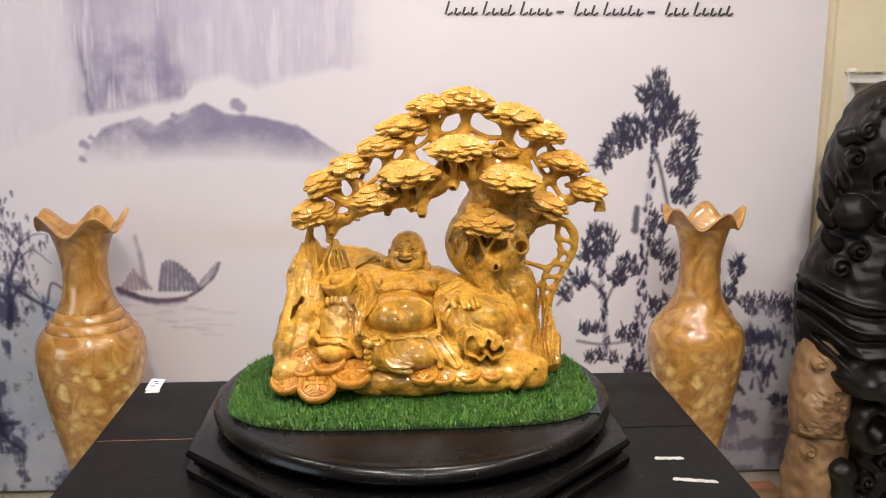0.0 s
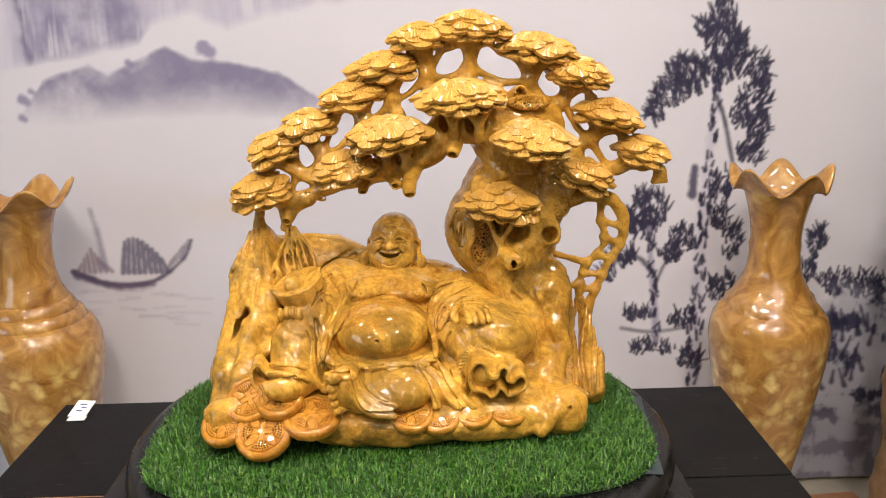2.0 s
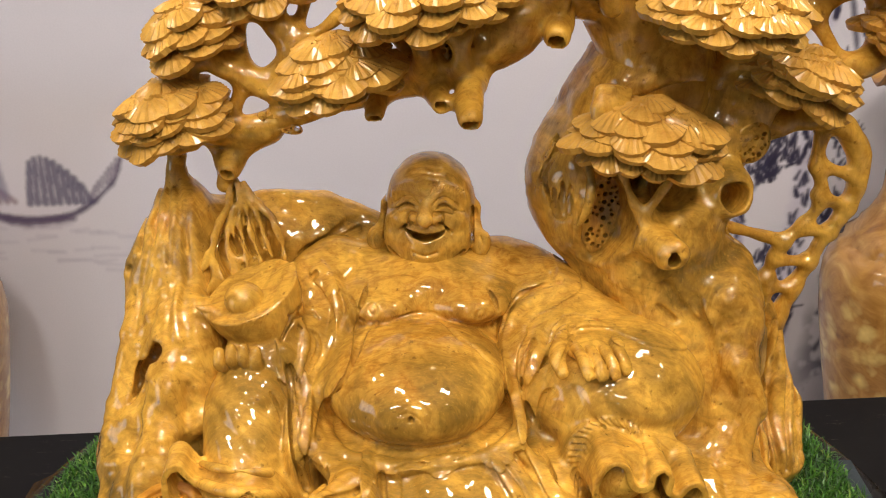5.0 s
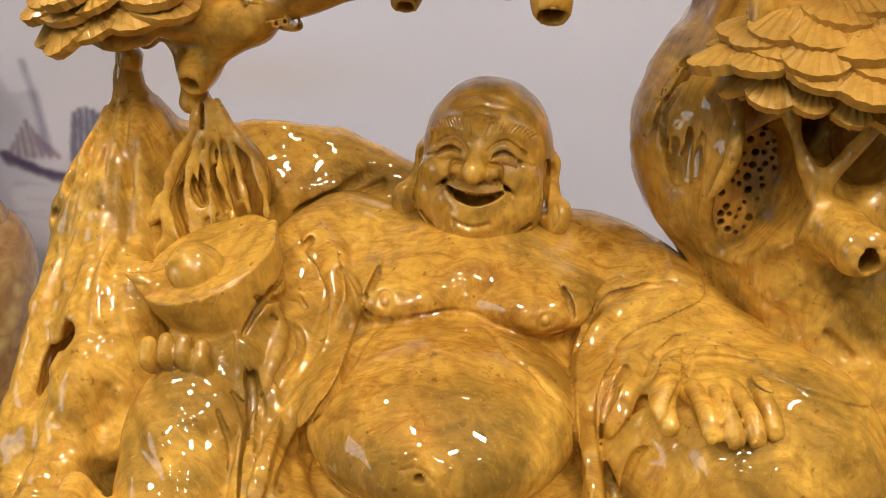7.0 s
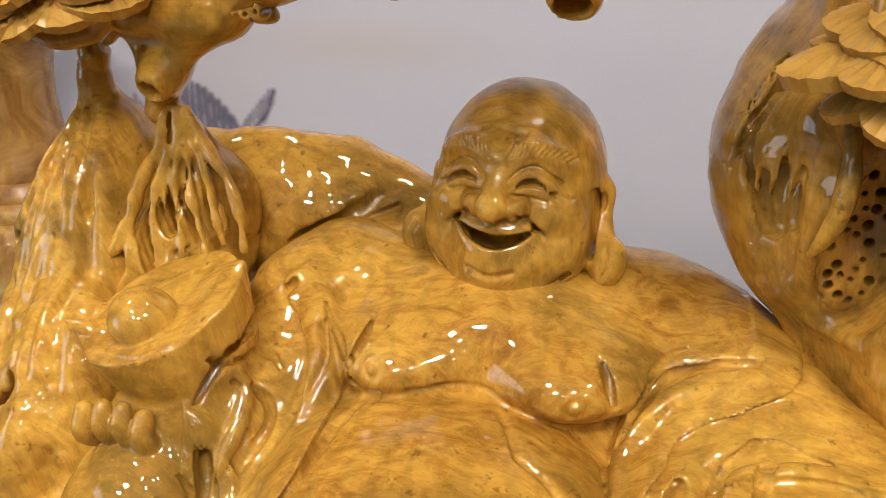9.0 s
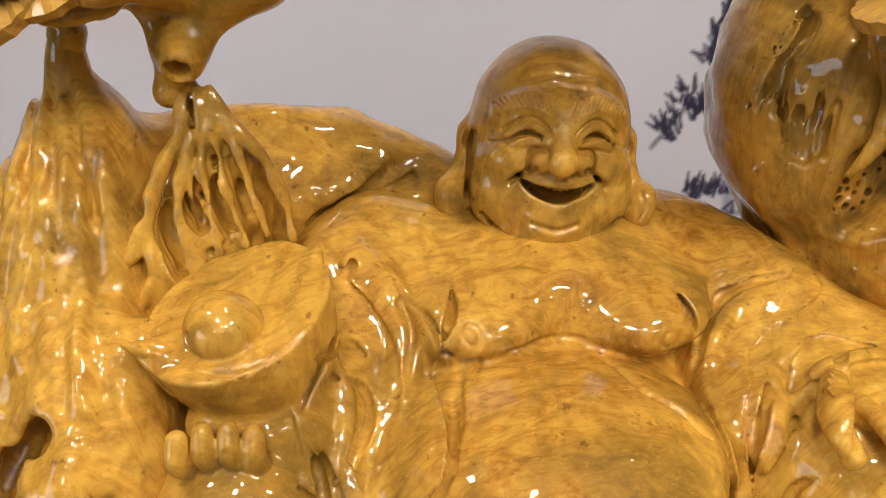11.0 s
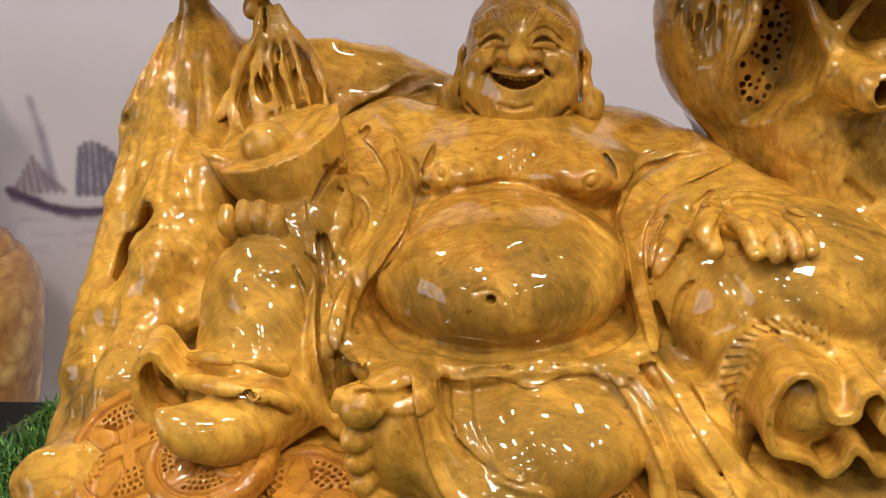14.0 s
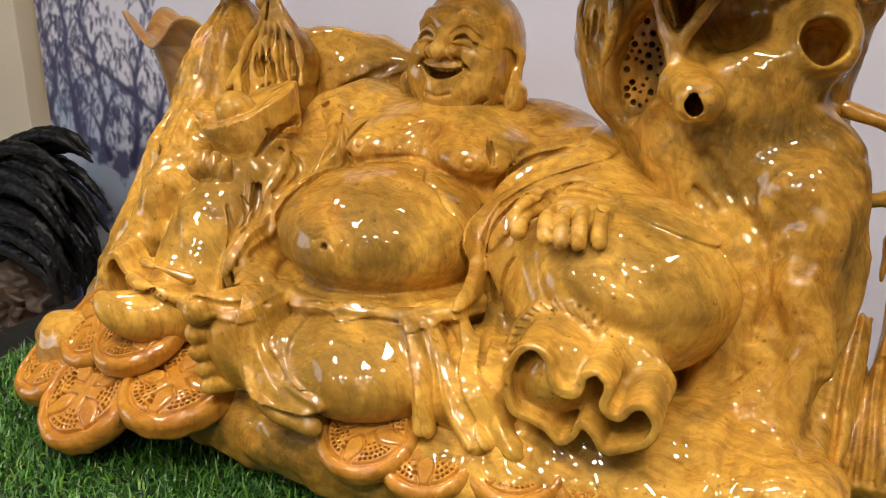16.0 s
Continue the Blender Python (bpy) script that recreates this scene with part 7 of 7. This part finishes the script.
def leaf_pad(spec, seed):
    """A cloud of overlapping fans, tipped towards the front and down at its outer side."""
    cx, cy, cz, w, d, h = spec
    w, d = w * 0.98, d * 1.05
    r = random.Random(seed)
    droop = max(-0.26, min(0.26, (cx - 0.13) * 0.9)) + r.uniform(-0.08, 0.08)
    tip = Matrix.Translation((cx, cy, cz)) @ Matrix.Rotation(droop, 4, "Y") @ Matrix.Rotation(radians(r.uniform(3, 9)), 4, "X")
    bm = bmesh.new()
    bmesh.ops.create_uvsphere(bm, u_segments=28, v_segments=14, radius=1)
    for v in bm.verts:
        p = v.co.copy()
        if p.z < 0:
            p.z *= 0.45
        k = 0.90 + 0.10 * math.sin(5 * math.atan2(p.y, p.x) + seed)
        v.co = tip @ Vector((p.x * w * 0.88 * k, p.y * d * 0.88 * k, -0.25 * h + p.z * h * 0.95))
    pad = part("leaf_pad", bm, WOOD, carving, smooth=True)
    pad.matrix_parent_inverse = carving.matrix_world.inverted()
    for i, el in enumerate((-20, 4, 26, 46, 66, 85)):
        rad = math.cos(radians(el))
        per = 2 * math.pi * math.sqrt((w * w + d * d) / 2) * rad
        n = max(3, round(per / 0.0205))
        for k in range(n):
            a = 2 * math.pi * (k + 0.5 * (i % 2)) / n + r.uniform(-0.15, 0.15)
            if math.sin(a) > (-0.1, 0.55, 0.55, 2, 2, 2)[i]:
                continue
            uneven = r.uniform(0.88, 1.06)
            x, y = math.cos(a) * rad * uneven, math.sin(a) * rad * uneven
            z = -0.34 * h + 1.12 * h * math.sin(radians(el))
            out = Vector((math.cos(a) / w, math.sin(a) / d, 0)).normalized()
            yaw = math.atan2(out.x, -out.y)
            s = r.uniform(0.90, 1.45)
            leaf = new("leaf", LEAVES[r.randrange(4)])
            leaf.parent = pad
            leaf.matrix_basis = (tip @ Matrix.Translation((x * w - out.x * 0.008, y * d - out.y * 0.008, z + 0.003 + r.uniform(-0.002, 0.002))) @ Matrix.Rotation(yaw * 0.85 + r.uniform(-0.35, 0.35), 4, "Z")
                                 @ Matrix.Rotation(radians((26, 16, 16, 14, 10, 4)[i]) + r.uniform(-0.10, 0.10), 4, "X") @ Matrix.Rotation(r.uniform(-0.12, 0.12), 4, "Y") @ Matrix.Diagonal((s * r.uniform(0.95, 1.35), s, s * 0.8, 1)))


for n, spec in enumerate(OUTER + INNER):
    leaf_pad(spec, n)


# ---- coins ----
def coin_net():
    c = Clay((-0.040, -0.011, -0.040), (0.040, 0.011, 0.040), 0.0006)
    # built facing -y
    s, p = c.region((-1, -1, -1), (1, 1, 1))
    rr = np.sqrt(p[0] ** 2 + p[2] ** 2) + 0 * p[1]
    c.blend(s, (np.sqrt(np.maximum(rr - 0.030, 0) ** 2 + np.maximum(np.abs(p[1]) - 0.002, 0) ** 2) - 0.006).astype(np.float32), 0.001, False)
    ringp = [(0.0275 * math.cos(a), 0.0275 * math.sin(a)) for a in np.linspace(0, 2 * math.pi, 25)]
    c.etch(ringp, 0.0012, 0.0026, -0.02, 0, 2)
    for q in range(4):
        a0 = q * math.pi / 2 + 0.4
        f = lambda r, a: (r * math.cos(a0 + a), r * math.sin(a0 + a))
        c.etch([f(0.006, 0.0), f(0.015, 0.42), f(0.0265, 0.12)], 0.0009, 0.0018, -0.02, 0)
        c.etch([f(0.006, 0.0), f(0.015, -0.42), f(0.0265, -0.12)], 0.0009, 0.0018, -0.02, 0)
        for row, (rad, count) in enumerate(((0.0135, 2), (0.0168, 4), (0.0202, 6), (0.0236, 7))):
            for i in range(count):
                x, z = f(rad, math.pi / 4 + (i - (count - 1) / 2) * 0.0033 / rad)
                c.tube([(x, -0.014, z, 0.00105), (x, -0.0045, z, 0.00105)], 0.0003, cut=True, per=1)
    c.lumps(0.0003, 0.015, 5)
    return c.mesh()


coin_v, coin_q = coin_net()
COIN = None
for n, (x, y, z, tilt, turn, spin, s) in enumerate(((-0.212, 1.758, 0.918, -58, -28, 0.2, 1.15), (-0.152, 1.728, 0.914, -52, -10, 1.1, 1.2), (-0.176, 1.768, 0.950, -50, -20, 0.5, 1.08), (-0.130, 1.758, 0.953, -66, -12, 0.9, 1.0),
                                                    (-0.082, 1.742, 0.930, -72, 2, 0.3, 1.2), (0.068, 1.742, 0.931, -64, 5, 0.6, 0.95), (0.108, 1.746, 0.927, -60, 5, 0.2, 0.95), (0.160, 1.758, 0.928, -62, 10, 1.0, 0.95), (0.212, 1.768, 0.926, -60, 14, 0.4, 0.95))):
    if COIN is None:
        ob = net_object("coin", [(coin_v, coin_q)], WOOD_ORANGE)
        COIN = ob.data
    else:
        ob = new("coin", COIN)
    ob.parent = carving
    ob.matrix_parent_inverse = carving.matrix_world.inverted()
    ob.matrix_basis = pose(x, y, z, tilt, 0, turn) @ Matrix.Rotation(spin, 4, "Y") @ Matrix.Scale(s, 4)


# ---- tall dark carving beside the banner ----
def scroll(c, x, y, z, r, turns=1.6, thick=0.3, hand=1):
    """A cloud curl facing the front."""
    c.ball((x, y + 0.02, z), (r, r * 0.8, r), 0.01)
    pts = []
    for k in range(int(turns * 10) + 1):
        a = hand * k * 2 * math.pi / 10
        q = r * (0.12 + 0.88 * k / (turns * 10))
        pts.append((x + q * math.cos(a), z + q * math.sin(a)))
    c.etch(pts, r * 0.12, r * 0.45, y - r - 0.03, y + 0.03, 2)


def dark_carving():
    ob = thing("dark_carving", 1.66, 2.80, 0, "tall ebonised root carving with cloud curls and a tan wood foot", "carving")
    c = Clay((1.33, 2.52, 0.50), (2.02, 3.04, 1.63), 0.0032)
    c.tube([(1.66, 2.82, 0.50, 0.20), (1.64, 2.82, 0.66, 0.22), (1.62, 2.82, 0.84, 0.21), (1.66, 2.82, 1.05, 0.18), (1.66, 2.82, 1.25, 0.20), (1.68, 2.82, 1.42, 0.17)], 0.05)
    c.ball((1.62, 2.74, 1.36), (0.15, 0.13, 0.16), 0.03)
    c.ball((1.72, 2.70, 1.38), (0.06, 0.09, 0.13), 0.02, cut=True)
    c.ball((1.50, 2.70, 1.14), (0.066, 0.066, 0.066), 0.004)
    for a, b, tip in (((1.46, 1.16), (1.425, 1.22), (1.405, 1.275)), ((1.45, 1.10), (1.41, 1.14), (1.39, 1.19)), ((1.47, 1.02), (1.43, 1.05), (1.415, 1.09)), ((1.50, 1.21), (1.465, 1.25), (1.455, 1.29))):
        c.tube([(a[0], 2.74, a[1], 0.028), (b[0], 2.73, b[1], 0.020), (tip[0], 2.72, tip[1], 0.003)], 0.01)
    for x, z, r, h in ((1.585, 1.255, 0.048, 1), (1.60, 1.115, 0.050, -1), (1.51, 1.015, 0.036, 1), (1.45, 0.955, 0.042, -1), (1.655, 1.01, 0.046, 1), (1.47, 1.33, 0.035, 1), (1.56, 1.50, 0.03, -1), (1.50, 1.42, 0.035, -1),
                       (1.62, 0.94, 0.04, 1), (1.70, 1.20, 0.05, -1)):
        scroll(c, x, 2.65, z, r, 1.6, 0.3, h)
    c.tube([(1.45, 2.70, 1.40, 0.03), (1.50, 2.68, 1.42, 0.025), (1.53, 2.68, 1.47, 0.02)], 0.02)
    c.tube([(1.53, 2.70, 1.50, 0.012), (1.55, 2.69, 1.53, 0.010), (1.575, 2.69, 1.515, 0.008)], 0.01)
    for k in range(9):
        z0 = 0.90 - 0.042 * k
        c.etch([(1.38 + 0.012 * k, z0), (1.48 + 0.01 * k, z0 - 0.06 - 0.006 * k), (1.60, z0 - 0.075), (1.80, z0 - 0.05)], 0.012, 0.022 if k % 2 else -0.016, 2.5, 2.85)
    c.tube([(1.52, 2.66, 0.57, 0.05), (1.60, 2.63, 0.52, 0.06), (1.72, 2.62, 0.55, 0.07)], 0.03)
    c.lumps(0.0018, 0.05, 4)
    v, q = c.mesh()
    v[:, 2] = 0.5 + (v[:, 2] - 0.5) * 0.94
    net_object("upper_body", [(v, q)], CARVE_BLACK, ob, "black carved clouds, ball and draped folds")
    t = Clay((1.32, 2.54, -0.004), (1.62, 2.98, 0.66), 0.0045)
    t.tube([(1.50, 2.78, 0.02, 0.10), (1.49, 2.78, 0.15, 0.11), (1.50, 2.78, 0.30, 0.10), (1.49, 2.78, 0.45, 0.11), (1.53, 2.80, 0.60, 0.12)], 0.03)
    t.ball((1.455, 2.70, 0.42), (0.075, 0.055, 0.095), 0.01)
    for x, z, r in ((1.435, 0.585, 0.028), (1.50, 0.475, 0.025), (1.425, 0.27, 0.03), (1.40, 0.36, 0.02)):
        scroll(t, x, 2.69, z, r)
    rng = np.random.default_rng(4)
    for _ in range(160):
        a, b = rng.uniform(1.40, 1.515), rng.uniform(0.34, 0.50)
        t.etch([(a, b), (a + 0.012, b - 0.006)], 0.003, 0.004, 2.5, 2.75)
    t.etch([(1.41, 0.31), (1.46, 0.325), (1.54, 0.315)], 0.006, 0.012, 2.5, 2.8)
    t.lumps(0.003, 0.05, 7)
    net_object("tan_foot", [t.mesh()], CARVE_TAN, ob, "bare tan carved foot with scales")
    f = Clay((1.46, 2.50, -0.004), (2.0, 3.0, 0.56), 0.0045)
    f.tube([(1.70, 2.78, 0.02, 0.17), (1.70, 2.78, 0.25, 0.15), (1.68, 2.78, 0.50, 0.17)], 0.03)
    f.tube([(1.525, 2.66, 0.22, 0.045), (1.535, 2.655, 0.14, 0.035), (1.56, 2.65, 0.06, 0.045)], 0.02)
    f.ball((1.60, 2.64, 0.38), (0.085, 0.06, 0.09), 0.02)
    f.ball((1.60, 2.60, 0.39), (0.045, 0.06, 0.05), 0.015, cut=True)
    for x, z, r, h in ((1.60, 0.19, 0.036, 1), (1.58, 0.10, 0.03, -1), (1.66, 0.27, 0.04, 1), (1.70, 0.12, 0.045, 1), (1.60, 0.03, 0.03, -1)):
        scroll(f, x, 2.625, z, r, 1.5, 0.3, h)
    f.lumps(0.004, 0.06, 9)
    net_object("lower_body", [f.mesh()], CARVE_BLACK, ob, "black curling foot")
    return ob


dark_carving()


# ---- black rooster with its leafy base ----
def rooster():
    ob = thing("rooster_figure", -1.66, 2.92, 0, "black carved wooden rooster with a sweeping tail on a leafy base", "figurine")
    c = Clay((-2.02, 2.70, 0.33), (-1.30, 3.075, 0.84), 0.0035)
    c.tube([(-1.95, 2.90, 0.62, 0.05), (-1.86, 2.90, 0.52, 0.09), (-1.76, 2.90, 0.48, 0.10), (-1.66, 2.90, 0.52, 0.06)], 0.03)
    rng = np.random.default_rng(2)
    for k in range(30):
        u = k / 29
        y = 2.87 + 0.07 * math.sin(k * 2.4)
        top = 0.80 - 0.30 * u + rng.uniform(-0.02, 0.01)
        reach = -1.37 - 0.10 * u + rng.uniform(-0.03, 0.03)
        end = 0.80 - 0.12 - 0.40 * u + (0.08 if k < 4 else 0)
        c.tube([(-1.74 + 0.02 * u, y + 0.02, 0.52 - 0.06 * u, 0.020), (-1.73 + 0.05 * u, y, 0.64 - 0.15 * u + 0.05 * (1 - u), 0.021), (-1.60 + 0.03 * u, y - 0.01, top - 0.02, 0.020), (-1.47 + 0.01 * u, y - 0.015, (top + end) / 2 + 0.02, 0.015), (reach, y - 0.01, end, 0.003)], 0.004)
    c.lumps(0.0015, 0.02, 3)
    net_object("body_and_tail", [c.mesh()], CARVE_BLACK, ob, "black swept tail feathers")
    b = Clay((-1.98, 2.66, -0.004), (-1.36, 3.07, 0.48), 0.005)
    b.tube([(-1.68, 2.88, 0.0, 0.17), (-1.68, 2.88, 0.16, 0.13), (-1.70, 2.88, 0.36, 0.10)], 0.03)
    for k in range(70):
        a, z = rng.uniform(2.6, 6.6), rng.uniform(0.03, 0.40)
        r = 0.17 - 0.12 * z + rng.uniform(-0.02, 0.03)
        x, y = -1.68 + 1.15 * r * math.cos(a), 2.88 + 0.9 * r * math.sin(a)
        b.ball((x, y, z), (0.035, 0.020, 0.012), 0.004, (rng.uniform(-50, 50), rng.uniform(-40, 40), rng.uniform(0, 180)))
    b.lumps(0.003, 0.03, 5)
    net_object("leafy_base", [b.mesh()], LEAF_BROWN, ob, "brown carved leaves")


rooster()


# ---- small things behind the table ----
def glass_shelf():
    ob = thing("glass_shelf", 1.90, 2.98, 1.53, "clear glass shelf on a white bracket on the wall", "shelf")
    part("pane", box_bm(1.95, 2.98, 1.545, 0.62, 0.24, 0.008, 0.001), GLASS, ob)
    part("bracket", box_bm(1.665, 2.985, 1.525, 0.018, 0.236, 0.03, 0.004), WHITE_METAL, ob, "white bracket arm")
    part("mounting_plate", box_bm(1.665, 3.098, 1.50, 0.03, 0.008, 0.12, 0.002), WHITE_METAL, ob)
    free_parts(ob)


glass_shelf()


def floor_plank(x, y, z, turn, mat, label):
    bm = box_bm(0, 0, 0, 0.22, 0.06, 0.022, 0.003)
    ob = link_bm("wood_plank", bm, mat)
    ob.matrix_world = pose(x, y, z, 0, 0, turn)
    tagged(ob, label, "plank", "offcuts on the floor")


floor_plank(1.33, 2.965, 0.012, 4, RED_WOOD, "short reddish wood offcut lying on the floor")
floor_plank(1.34, 2.900, 0.012, 2, CARVE_TAN, "short pale wood offcut lying on the floor")


# ---- floor tiles ----
tile_mesh = None
for i in range(14):
    for j in range(14):
        x, y = -3.9 + 0.6 * i, -4.97 + 0.6 * j
        sx, sy = 0.594, 0.594
        if tile_mesh is None:
            tile = link_bm("tile", box_bm(0, 0, 0, sx, sy, 0.008, 0.0015), FLOOR_TILE)
            tile_mesh = tile.data
        else:
            tile = new("tile", tile_mesh)
        tile.location = (x, y, -0.004)
        tile.parent = floor
